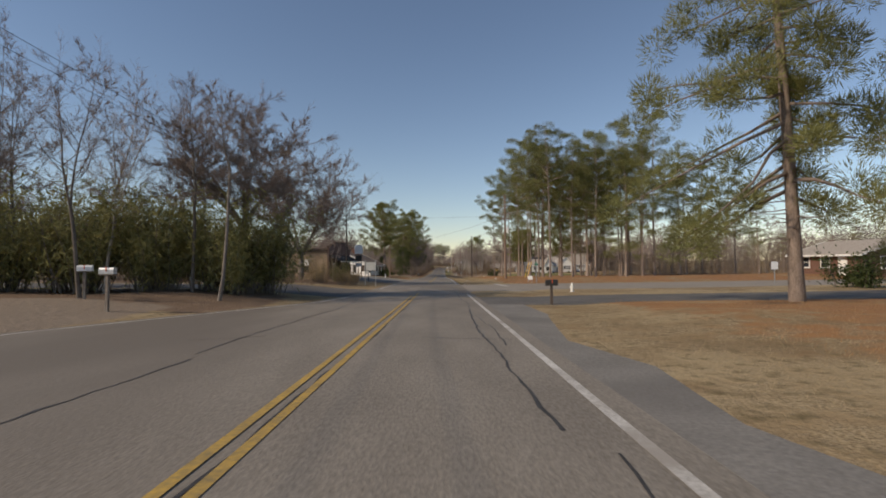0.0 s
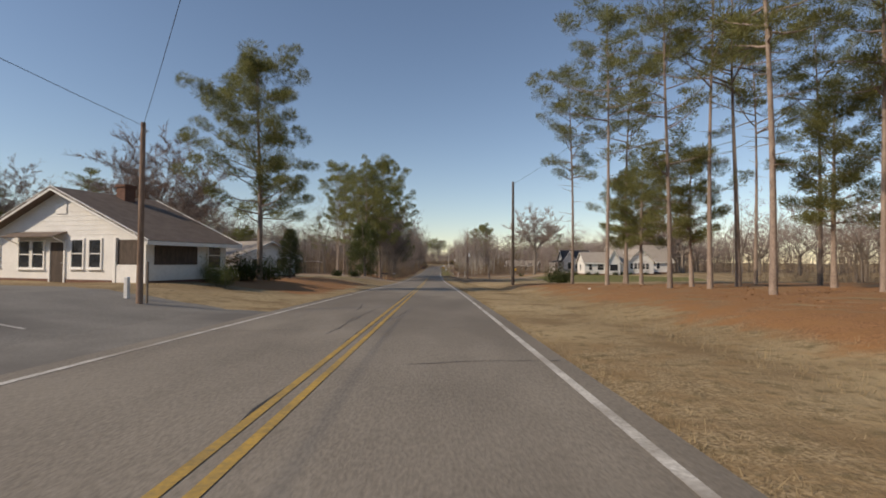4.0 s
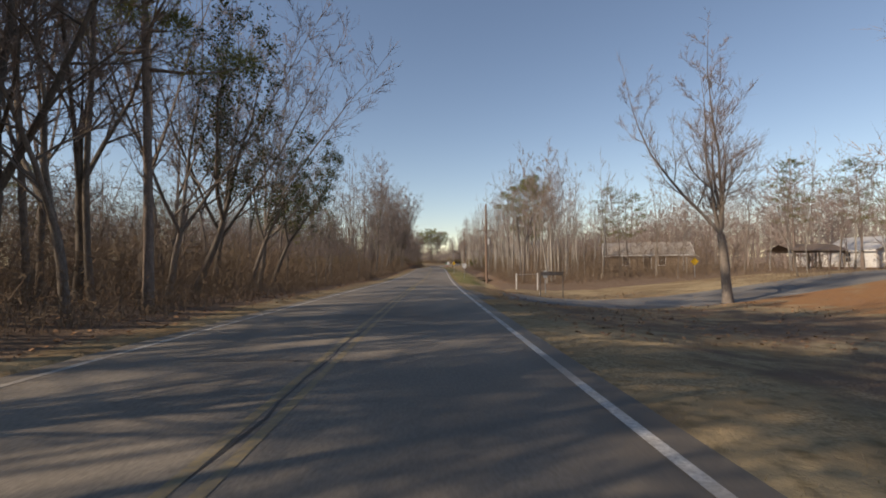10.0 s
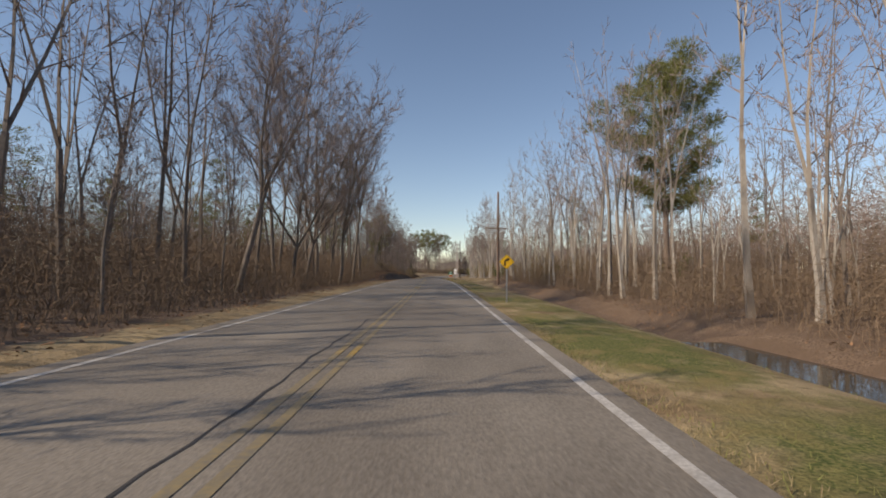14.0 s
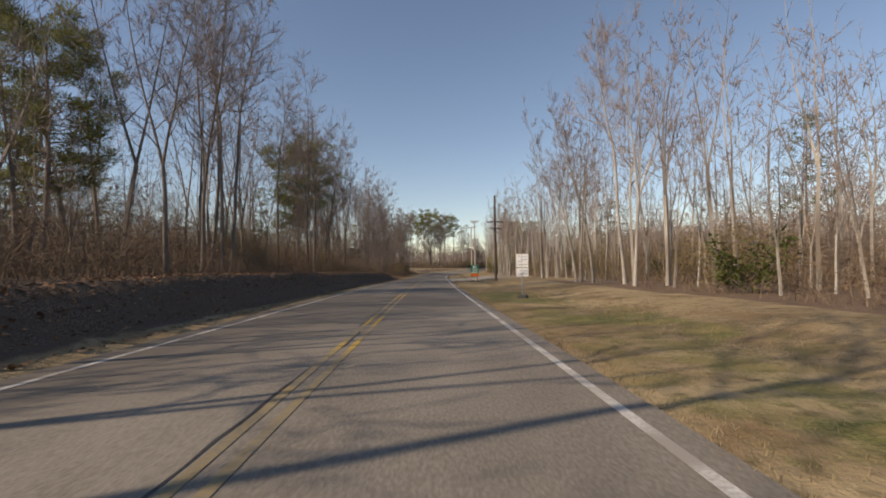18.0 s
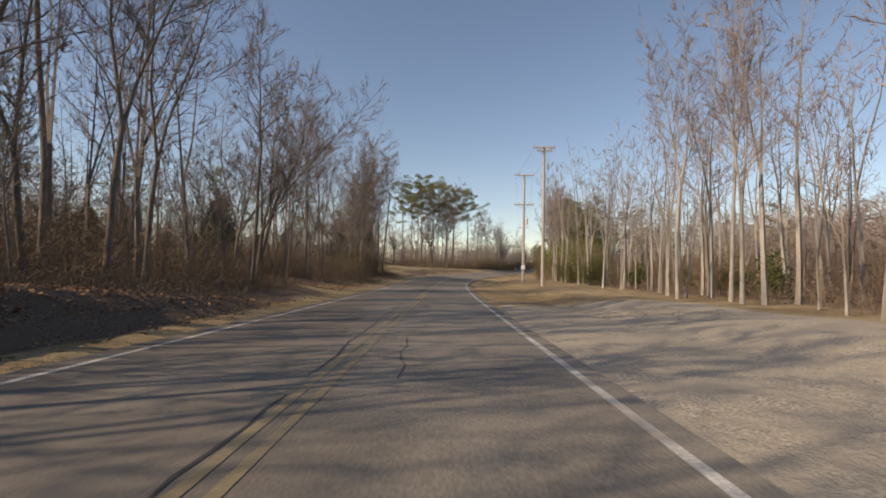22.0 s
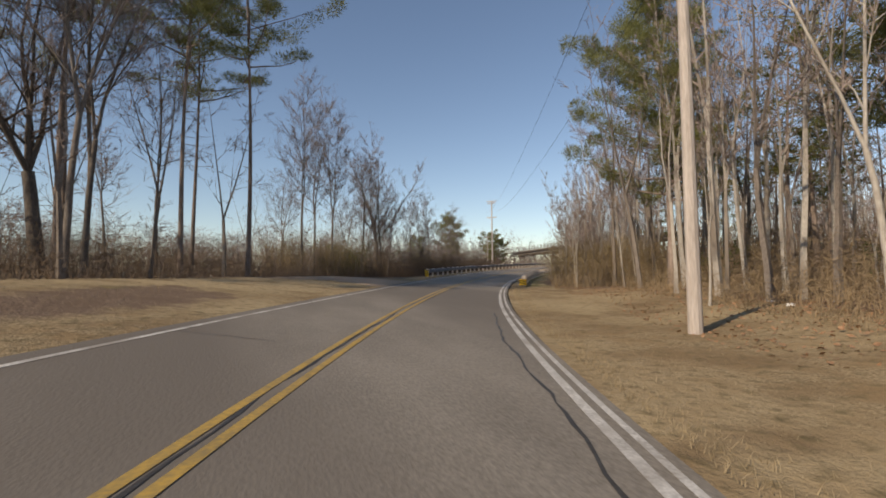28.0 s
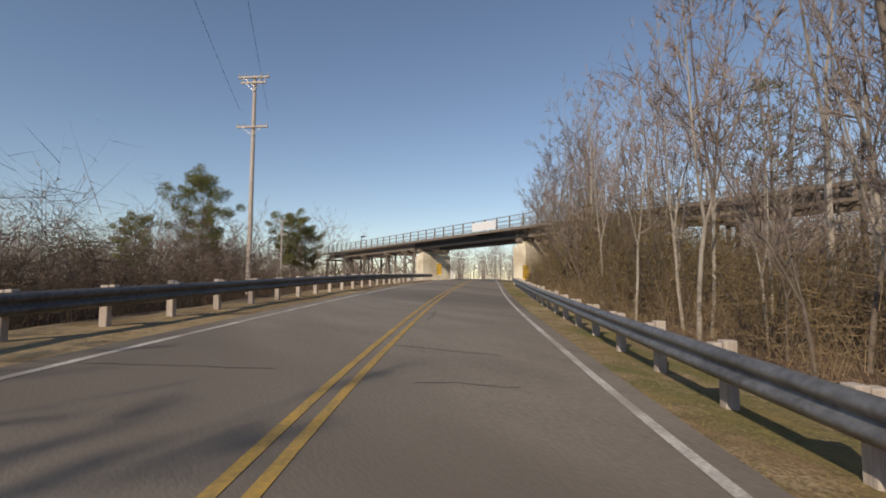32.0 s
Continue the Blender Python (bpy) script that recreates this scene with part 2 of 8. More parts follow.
TWIG = material("grey_brown_twigs", (0.165, 0.132, 0.118), (0.31, 0.255, 0.225), 3, 0.9, 0.0, vary=0.2)
TWIG_PALE = material("pale_twigs", (0.225, 0.178, 0.155), (0.385, 0.315, 0.275), 3, 0.9, 0.0, vary=0.2)
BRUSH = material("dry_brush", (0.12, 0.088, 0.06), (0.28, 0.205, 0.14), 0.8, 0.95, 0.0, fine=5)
# a darker copy of dry_brush: the shade is put into its colour
BRUSH_SHADED = material("shaded_brush", (0.06, 0.045, 0.034), (0.155, 0.115, 0.082), 0.8, 0.95, 0.0, fine=5)
BRUSH_TAN = material("tan_brush", (0.15, 0.11, 0.066), (0.35, 0.26, 0.155), 0.8, 0.95, 0.0, fine=5)
NEEDLE = leafy("pine_needles", (0.125, 0.135, 0.05), (0.30, 0.295, 0.115), through_=0.42)
NEEDLE_DARK = leafy("cedar_foliage", (0.05, 0.065, 0.03), (0.13, 0.145, 0.065))
BAMBOO = leafy("bamboo_leaves", (0.18, 0.18, 0.07), (0.40, 0.37, 0.155), through_=0.42)
PRIVET = leafy("privet_leaves", (0.05, 0.07, 0.02), (0.15, 0.165, 0.05))
MAGNOLIA = leafy("magnolia_leaves", (0.03, 0.045, 0.012), (0.10, 0.115, 0.035), rough=0.35)
OLIVE = leafy("olive_brush_leaves", (0.15, 0.112, 0.052), (0.33, 0.25, 0.122))
STRAW = material("straw_blades", (0.21, 0.16, 0.092), (0.38, 0.30, 0.18), 0.5, 0.9, 0.0, fine=8)
STRAW_GREEN = material("green_blades", (0.10, 0.12, 0.035), (0.26, 0.26, 0.09), 0.5, 0.9, 0.0, fine=8)
RUSTY = material("rusty_grass", (0.22, 0.115, 0.05), (0.40, 0.23, 0.11), 0.6, 0.9, 0.0, fine=8)
FALLEN = material("fallen_leaves", (0.16, 0.085, 0.045), (0.42, 0.25, 0.14), 2, 0.9, 0.0, fine=8)
WOOD_POLE = material("weathered_pole", (0.16, 0.105, 0.075), (0.34, 0.24, 0.18), 5, 0.9, 0.5, stretch=(1, 1, 0.12))
POLE_PALE = material("bleached_pole", (0.36, 0.31, 0.27), (0.58, 0.52, 0.46), 5, 0.9, 0.4, stretch=(1, 1, 0.12))
POLE_DARK = material("creosote_pole", (0.05, 0.04, 0.035), (0.13, 0.10, 0.08), 5, 0.9, 0.4, stretch=(1, 1, 0.12))
STEEL = material("galvanised_steel", (0.34, 0.35, 0.36), (0.55, 0.56, 0.56), 2, 0.45, 0.05, metal=0.75, vary=0.08)
IRON = material("dark_iron", (0.03, 0.03, 0.032), (0.07, 0.068, 0.065), 4, 0.6, 0.1, metal=0.4)
PORCELAIN = material("insulator_glaze", (0.30, 0.30, 0.30), (0.5, 0.5, 0.5), 8, 0.25, 0.0)
WHITE_PAINT = material("white_paint", (0.70, 0.69, 0.66), (0.84, 0.83, 0.80), 2, 0.6, 0.08)
WHITE_SIGN = material("white_sheeting", (0.74, 0.75, 0.76), (0.84, 0.84, 0.84), 3, 0.4, 0.0)
YELLOW_SIGN = material("yellow_sheeting", (0.72, 0.42, 0.02), (0.82, 0.52, 0.03), 3, 0.4, 0.0)
GREEN_SIGN = material("green_sheeting", (0.01, 0.16, 0.10), (0.02, 0.22, 0.14), 3, 0.4, 0.0)
ORANGE_SIGN = material("orange_sheeting", (0.55, 0.12, 0.02), (0.70, 0.18, 0.03), 3, 0.4, 0.0)
BLACK_PAINT = material("black_paint", (0.012, 0.012, 0.013), (0.03, 0.03, 0.03), 4, 0.45, 0.0)
GREY_BACK = material("bare_aluminium", (0.36, 0.38, 0.38), (0.50, 0.52, 0.52), 3, 0.5, 0.02, metal=0.6)
SIDING = material("white_siding", (0.66, 0.65, 0.62), (0.80, 0.79, 0.76), 1.2, 0.65, 0.1, fine=10)
SIDING_GREY = material("grey_siding", (0.38, 0.40, 0.42), (0.52, 0.54, 0.56), 1.2, 0.7, 0.1, fine=10)
SHINGLE = material("brown_shingles", (0.11, 0.085, 0.07), (0.21, 0.165, 0.135), 2.5, 0.9, 0.4, fine=12)
SHINGLE_DARK = material("charcoal_shingles", (0.035, 0.036, 0.04), (0.08, 0.08, 0.085), 2.5, 0.9, 0.4, fine=12)
SHINGLE_PALE = material("tan_shingles", (0.27, 0.235, 0.20), (0.40, 0.36, 0.31), 2.5, 0.9, 0.3, fine=12)
BRICK = material("dark_red_brick", (0.10, 0.055, 0.042), (0.20, 0.11, 0.08), 4, 0.9, 0.4, fine=8)
BLOCK = material("tan_block_wall", (0.30, 0.22, 0.15), (0.46, 0.36, 0.26), 1.2, 0.9, 0.3, fine=12)
FALSE_FRONT = material("brown_board_front", (0.12, 0.075, 0.065), (0.22, 0.15, 0.13), 1.5, 0.9, 0.3, stretch=(1, 1, 6))
AWNING = material("black_tin_awning", (0.02, 0.02, 0.022), (0.05, 0.05, 0.055), 3, 0.7, 0.2)
RED_WOOD = material("barn_red_boards", (0.13, 0.035, 0.028), (0.22, 0.07, 0.05), 3, 0.9, 0.3, stretch=(1, 1, 0.3))
RAW_WOOD = material("unpainted_lumber", (0.26, 0.19, 0.12), (0.44, 0.34, 0.23), 4, 0.9, 0.3, stretch=(1, 1, 0.2))
OLD_WOOD = material("grey_timber", (0.14, 0.115, 0.095), (0.28, 0.24, 0.20), 4, 0.9, 0.4, stretch=(1, 1, 0.2))
TIN = material("pale_tin_roof", (0.48, 0.47, 0.45), (0.66, 0.65, 0.63), 2, 0.5, 0.1, metal=0.3)
CREAM = material("cream_painted_concrete", (0.70, 0.64, 0.48), (0.86, 0.81, 0.67), 1.0, 0.85, 0.2, fine=10, third=(0.58, 0.50, 0.37), third_scale=0.5)
RED_CAR = material("red_car_paint", (0.42, 0.012, 0.02), (0.50, 0.02, 0.028), 1, 0.25, 0.0, spec=0.6)
GREY_CAR = material("grey_car_paint", (0.16, 0.165, 0.17), (0.20, 0.205, 0.21), 1, 0.25, 0.0, spec=0.6)
RUBBER = material("tyre_rubber", (0.02, 0.02, 0.02), (0.035, 0.035, 0.035), 8, 0.8, 0.1)
RIM = material("alloy_rim", (0.45, 0.45, 0.46), (0.6, 0.6, 0.61), 6, 0.3, 0.0, metal=0.8)
LAMP_GLASS = material("headlamp_lens", (0.75, 0.76, 0.78), (0.85, 0.86, 0.88), 6, 0.1, 0.0, spec=0.8)
PANE = material("dark_window_glass", (0.02, 0.024, 0.03), (0.035, 0.04, 0.048), 2, 0.08, 0.0, spec=0.8)
WATER = material("still_water", (0.02, 0.022, 0.02), (0.04, 0.042, 0.038), 1, 0.05, 0.04, spec=0.6)
BOXWOOD = leafy("hedge_leaves", (0.025, 0.04, 0.012), (0.075, 0.09, 0.028))
ORANGE_PLASTIC = material("orange_plastic", (0.60, 0.10, 0.04), (0.70, 0.15, 0.06), 4, 0.5, 0.0)
LITTER = material("white_litter", (0.7, 0.69, 0.66), (0.82, 0.81, 0.79), 4, 0.7, 0.1)


def ground_material():
    """Dry winter grass, with fallen leaves and needles, green turf and bare dirt where the sheet's masks say, their borders broken by noise."""
    m = bpy.data.materials.new("winter_ground")
    m.use_nodes = True
    n, link = m.node_tree.nodes, m.node_tree.links.new
    p, tc = n["Principled BSDF"], n.new("ShaderNodeTexCoord")

    def noise_at(scale, detail=5):
        t = n.new("ShaderNodeTexNoise")
        t.inputs["Scale"].default_value, t.inputs["Detail"].default_value = scale, detail
        link(tc.outputs["Object"], t.inputs["Vector"])
        return t.outputs["Fac"]

    broad, mid, fine = noise_at(0.16), noise_at(1.3), noise_at(26, 6)

    def blend(a, b, fac, lo=0.4, hi=0.6):
        r, x = n.new("ShaderNodeMapRange"), n.new("ShaderNodeMix")
        r.inputs["From Min"].default_value, r.inputs["From Max"].default_value = lo, hi
        link(fac, r.inputs["Value"])
        x.data_type = "RGBA"
        link(r.outputs[0], x.inputs["Factor"])
        for key, v in (("A", a), ("B", b)):
            if isinstance(v, tuple):
                x.inputs[key].default_value = (*v, 1)
            else:
                link(v, x.inputs[key])
        return x.outputs["Result"]

    wander = n.new("ShaderNodeMath")
    wander.operation = "MULTIPLY_ADD"
    wander.inputs[1].default_value = 0.55
    link(noise_at(0.3), wander.inputs[0])
    share = n.new("ShaderNodeMath")
    share.operation = "MULTIPLY"
    share.inputs[1].default_value = 0.45
    link(mid, share.inputs[0])
    link(share.outputs[0], wander.inputs[2])
    ragged = wander.outputs[0]

    def mask(name, grain):
        at, add = n.new("ShaderNodeAttribute"), n.new("ShaderNodeMath")
        at.attribute_name = name
        add.operation = "MULTIPLY_ADD"
        add.inputs[1].default_value, add.inputs[2].default_value = 1.5, -0.75
        link(grain, add.inputs[0])
        total = n.new("ShaderNodeMath")
        link(at.outputs["Fac"], total.inputs[0])
        link(add.outputs[0], total.inputs[1])
        return total.outputs[0]

    straw = blend(blend((0.20, 0.145, 0.08), (0.37, 0.285, 0.17), fine), (0.26, 0.18, 0.095), mid, 0.45, 0.65)
    straw = blend(straw, (0.385, 0.30, 0.175), broad, 0.42, 0.62)
    straw = blend(straw, (0.215, 0.15, 0.082), noise_at(0.55, 7), 0.5, 0.68)
    tuft = noise_at(4.5, 6)
    straw = blend(straw, (0.15, 0.115, 0.06), tuft, 0.52, 0.74)
    rust = blend(blend((0.17, 0.085, 0.04), (0.40, 0.215, 0.105), fine), (0.30, 0.16, 0.07), mid, 0.4, 0.65)
    leaf = blend(blend((0.09, 0.062, 0.044), (0.29, 0.205, 0.14), fine), (0.165, 0.114, 0.077), mid, 0.4, 0.65)
    turf = blend(blend((0.075, 0.095, 0.03), (0.20, 0.19, 0.07), fine), (0.26, 0.20, 0.09), mid, 0.5, 0.7)
    dirt = blend(blend((0.17, 0.13, 0.095), (0.33, 0.265, 0.20), fine), (0.25, 0.20, 0.15), mid, 0.4, 0.6)
    # bare bank earth, darkened so that the bank's shade sits in its colour
    shaded_soil = blend(blend((0.065, 0.05, 0.038), (0.19, 0.142, 0.104), fine), (0.125, 0.093, 0.068), mid, 0.4, 0.6)
    gravel = blend(blend((0.24, 0.205, 0.155), (0.50, 0.445, 0.365), fine), (0.36, 0.315, 0.25), mid, 0.4, 0.6)
    col = blend(straw, rust, mask("rust", ragged))
    col = blend(col, leaf, mask("leaf", ragged))
    col = blend(col, turf, mask("turf", ragged))
    col = blend(col, dirt, mask("dirt", ragged))
    col = blend(col, gravel, mask("gravel", ragged))
    col = blend(col, shaded_soil, mask("shaded_soil", ragged))
    link(col, p.inputs["Base Color"])
    p.inputs["Roughness"].default_value, p.inputs["Specular IOR Level"].default_value = 0.95, 0.15
    b = n.new("ShaderNodeBump")
    b.inputs["Strength"].default_value, b.inputs["Distance"].default_value = 0.5, 0.05
    lumps = n.new("ShaderNodeMath")
    lumps.operation = "MULTIPLY_ADD"
    lumps.inputs[1].default_value = 2.2
    link(tuft, lumps.inputs[0])
    link(fine, lumps.inputs[2])
    link(lumps.outputs[0], b.inputs["Height"])
    link(b.outputs["Normal"], p.inputs["Normal"])
    return m


GROUND = ground_material()


# ---- mesh helpers ----
def mesh_of(name, verts, faces, mats, smooth_=False, index=None):
    """A mesh from arrays: verts (n, 3), faces (m, 3) or (m, 4)."""
    verts, faces = np.asarray(verts, np.float32), np.asarray(faces, np.int32)
    me, k = bpy.data.meshes.new(name), faces.shape[1]
    me.vertices.add(len(verts))
    me.vertices.foreach_set("co", verts.ravel())
    me.loops.add(faces.size)
    me.loops.foreach_set("vertex_index", faces.ravel())
    me.polygons.add(len(faces))
    me.polygons.foreach_set("loop_start", np.arange(0, faces.size, k, dtype=np.int32))
    me.polygons.foreach_set("loop_total", np.full(len(faces), k, np.int32))
    for m in mats if isinstance(mats, (list, tuple)) else [mats]:
        me.materials.append(m)
    if index is not None:
        me.polygons.foreach_set("material_index", np.asarray(index, np.int32))
    me.polygons.foreach_set("use_smooth", np.full(len(faces), bool(smooth_)))
    me.update()
    me.validate()
    return me


def part(name, bm, mat, parent, label=""):
    """Links a bmesh or a mesh as one mesh object under a thing or a part."""
    if isinstance(bm, bmesh.types.BMesh):
        me = bpy.data.meshes.new(name)
        bm.to_mesh(me)
        bm.free()
        me.materials.append(mat)
    else:
        me = bm
    ob = new(name, me)
    if parent is not None:
        ob.parent = parent
    return tagged(ob, label)


def thing(name, m, label, category, group="", kind=""):
    ob = new(name)
    ob.empty_display_size = 0.2
    ob.matrix_world = m
    return tagged(ob, label, category, group, kind)


def stand(s, d, turn=0.0, up=0.0):
    """A pose on the ground at s, d, facing along the road, turned to the left by turn degrees."""
    return Matrix.Translation(lies(s, d, up)) @ Matrix.Rotation(heads(s) + radians(turn), 4, "Z")


def box(bm, x0, x1, y0, y1, z0, z1, bevel=0.0, m=None):
    r = bmesh.ops.create_cube(bm, size=1.0)
    vs = r["verts"]
    for v in vs:
        v.co = Vector((x0 + (v.co.x + 0.5) * (x1 - x0), y0 + (v.co.y + 0.5) * (y1 - y0), z0 + (v.co.z + 0.5) * (z1 - z0)))
    if bevel:
        es = list({e for v in vs for e in v.link_edges})
        r = bmesh.ops.bevel(bm, geom=es, offset=bevel, segments=1, affect="EDGES")
        vs = list({v for f in r["faces"] for v in f.verts} | {v for v in vs if v.is_valid})
    if m is not None:
        bmesh.ops.transform(bm, matrix=m, verts=[v for v in vs if v.is_valid])
    return bm


def boxed(*a, **k):
    return box(bmesh.new(), *a, **k)


def rod(bm, a, b, r0, r1=None, sides=8):
    """A tapered round bar from a to b."""
    a, b = Vector(a), Vector(b)
    r1 = r0 if r1 is None else r1
    q = (b - a).to_track_quat("Z", "Y").to_matrix().to_4x4()
    bmesh.ops.create_cone(bm, cap_ends=True, segments=sides, radius1=r0, radius2=r1, depth=(b - a).length,
                          matrix=Matrix.Translation((a + b) / 2) @ q)
    return bm


def rodded(*a, **k):
    return rod(bmesh.new(), *a, **k)


def slab(bm, pts, thick):
    """A flat polygon thickened downwards along its normal."""
    vs = [bm.verts.new(p) for p in pts]
    f = bm.faces.new(vs)
    f.normal_update()
    n = f.normal.copy()
    r = bmesh.ops.extrude_face_region(bm, geom=[f])
    for v in r["geom"]:
        if isinstance(v, bmesh.types.BMVert):
            v.co -= n * thick
    bmesh.ops.recalc_face_normals(bm, faces=bm.faces)
    return bm


def places(s, d, up=0.0):
    """lies() for arrays."""
    x, y, z, h = line_at(s)
    return np.stack([x + np.cos(h) * d, y - np.sin(h) * d, z + rise(s, d) + up], -1)


def on_road(s, d, up=0.0):
    """Places over the road's own surface, which is crowned a little."""
    x, y, z, h = line_at(s)
    return np.stack([x + np.cos(h) * d, y - np.sin(h) * d, z - 0.006 * np.abs(d - MID) + tilt(s, d) + up], -1)


def ribbon(name, s0, s1, d0, d1, up, mat, step=2.0, cols=1, ground=False, skirt=0.0, wobble=0.0):
    """A strip along the road between d0 and d1 (numbers, or functions of s)."""
    n = max(2, int((s1 - s0) / step) + 1)
    ss = np.linspace(s0, s1, n)
    a = d0(ss) if callable(d0) else np.full(n, d0)
    b = d1(ss) if callable(d1) else np.full(n, d1)
    if wobble:
        a, b = a + np.random.uniform(-wobble, wobble, n), b + np.random.uniform(-wobble, wobble, n)
    rows = []
    for c in np.linspace(0, 1, cols + 1):
        d = a + (b - a) * c
        rows.append((places if ground else on_road)(ss, d, up))
    if skirt:
        rows = [rows[0] - np.array([0, 0, skirt])] + rows + [rows[-1] - np.array([0, 0, skirt])]
    k = len(rows)
    verts = np.stack(rows, 1).reshape(-1, 3)
    i, j = np.meshgrid(np.arange(n - 1), np.arange(k - 1), indexing="ij")
    q = (i * k + j).ravel()
    return mesh_of(name, verts, np.stack([q, q + 1, q + k + 1, q + k], -1), mat)


def patch(name, corners, up, mat, nu=12, nv=8):
    """A quad of ground cover between four (s, d) corners, draped over the ground."""
    c = np.array(corners, float)
    u, v = np.meshgrid(np.linspace(0, 1, nu + 1), np.linspace(0, 1, nv + 1), indexing="ij")
    sd = ((1 - u) * (1 - v))[..., None] * c[0] + (u * (1 - v))[..., None] * c[1] + (u * v)[..., None] * c[2] + ((1 - u) * v)[..., None] * c[3]
    edge = (u < 1e-6) | (u > 1 - 1e-6) | (v > 1 - 1e-6)
    lift = np.where(edge & (nu > 2) & (nv > 4), -0.05, up)
    verts = places(sd[..., 0].ravel(), sd[..., 1].ravel(), lift.ravel())
    i, j = np.meshgrid(np.arange(nu), np.arange(nv), indexing="ij")
    q = (i * (nv + 1) + j).ravel()
    f = np.stack([q, q + nv + 1, q + nv + 2, q + 1], -1)
    return mesh_of(name, verts, f, mat)


# ---- the ground: one sheet to the horizon ----
def spaced(a, b, step, far, grow=1.35):
    v, out = list(np.arange(a, b + 0.01, step)), []
    x, w = b, step
    while x < far:
        w *= grow
        x += w
        out.append(x)
    x, w, low = a, step, []
    while x > -far:
        w *= grow
        x -= w
        low.append(x)
    return np.array(low[::-1] + v + out)


def station(x, y):
    """s and d of places in the plan, by the nearest point of the road's line."""
    i = np.empty(len(x), np.int64)
    for k in range(0, len(x), 4000):
        i[k:k + 4000] = np.argmin((x[k:k + 4000, None] - LX) ** 2 + (y[k:k + 4000, None] - LY) ** 2, 1)
    dx, dy, h = x - LX[i], y - LY[i], HD[i]
    along = dx * np.sin(h) + dy * np.cos(h)
    side = dx * np.cos(h) - dy * np.sin(h)
    side = np.where((i == 0) | (i == len(LX) - 1), np.sign(side) * np.hypot(side, 0), side)
    return FINE[i] + np.clip(along, -1, 1), side, LZ[i]


# side streets, lots and drives: corners (s, d) in order, height over the ground
PAVED = [
    ("side_street", "dark asphalt side street", DARKWAY, [(19.5, 1.9), (26.0, 1.9), (31.0, 60), (22.5, 60)], 0.02),
    ("side_street", "pale worn paving of a side street", CONCRETE_WAY, [(33.5, 1.9), (50.5, 1.9), (47, 60), (39, 60)], 0.02),
    ("side_street", "dark asphalt side street", DARKWAY, [(27.5, -5.4), (38, -5.4), (36.5, -45), (30, -45)], 0.02),
    ("parking_lot", "grey asphalt parking lot", LOT, [(58, -5.4), (85, -5.4), (98, -42), (56, -42)], 0.02),
    ("driveway", "pale sandy driveway", DIRT, [(142, -5.4), (148.5, -5.4), (158, -30), (152, -32)], 0.02),
    ("driveway", "narrow sandy drive worn into the lawn", DIRT, [(169.5, 13), (172.5, 13), (184, 27), (180.5, 27)], 0.02),
    ("side_road", "narrow asphalt side road through the grass", LOT, [(195.5, 1.9), (205, 1.9), (214, 60), (209, 60)], 0.02),
    ("gravel_track", "pale sandy track into the trees", DIRT, [(496, -5.4), (503, -5.4), (512, -40), (507, -40)], 0.02),
]


def within(s, d, corners, margin):
    """Which places lie inside a four-cornered patch of the plan."""
    c = np.array(corners, float)
    area = sum(c[k][0] * c[(k + 1) % 4][1] - c[(k + 1) % 4][0] * c[k][1] for k in range(4))
    ok = np.ones(len(s), bool)
    for k in range(4):
        e = c[(k + 1) % 4] - c[k]
        ok &= ((s - c[k][0]) * -e[1] + (d - c[k][1]) * e[0]) * np.sign(area) / np.hypot(*e) > -margin
    return ok


GX, GY = spaced(-40, 150, 1.6, 3500), spaced(-40, 640, 2.6, 3800)
GX = np.unique(np.round(np.concatenate([GX, np.arange(-13, -4.9, 0.5), np.arange(2.4, 8.6, 0.6)]), 2))
gx, gy = np.meshgrid(GX, GY, indexing="ij")
gs, gd, gz = station(gx.ravel(), gy.ravel())
level = gz + rise(gs, gd)
under = (gd > left_edge(gs) - 0.3) & (gd < EDGE_R + 0.3)
level = np.where(under, level - 0.06, level)
rough = np.array([noise.noise((float(a) * 0.22, float(b) * 0.22, 3.0)) for a, b in zip(gx.ravel(), gy.ravel())])
level = level + np.where(under, 0, rough * 0.12 * smooth((np.maximum(left_edge(gs) - gd, gd - EDGE_R) - 1.0) / 4.0))
flat = np.zeros(len(gs), bool)
for _n, _l, _m, corners, _u in PAVED:
    flat |= within(gs, gd, corners, 2.6)
level = np.where(flat & ~under, gz + rise(gs, gd) - 0.02, level)
ni, nj = gx.shape
i, j = np.meshgrid(np.arange(ni - 1), np.arange(nj - 1), indexing="ij")
q = (i * nj + j).ravel()
ground_mesh = mesh_of("ground", np.stack([gx.ravel(), gy.ravel(), level], -1), np.stack([q, q + nj, q + nj + 1, q + 1], -1), GROUND, smooth_=True)


# the borders of the ground covers wander, a little by the road and far more away from it
stray = 0.9 + 26 * smooth((np.abs(gd) - 22) / 50)
drift = np.array([(noise.noise((float(a) * 0.035, float(b) * 0.035, 8.0)) + 0.5 * noise.noise((float(a) * 0.11, float(b) * 0.11, 1.0)), noise.noise((float(a) * 0.035, float(b) * 0.035, 15.0)) + 0.5 * noise.noise((float(a) * 0.11, float(b) * 0.11, 4.0))) if abs(a) < 300 else (0.0, 0.0) for a, b in zip(gx.ravel(), gy.ravel())])
zs, zd = gs + drift[:, 0] * stray, gd + drift[:, 1] * stray


def zone(s0, s1, d0, d1, soft=3.5):
    """1 inside a stretch of the plan, falling to 0 at its borders."""
    return smooth((zs - s0) / soft + 0.5) * smooth((s1 - zs) / soft + 0.5) * smooth((zd - d0) / soft + 0.5) * smooth((d1 - zd) / soft + 0.5)


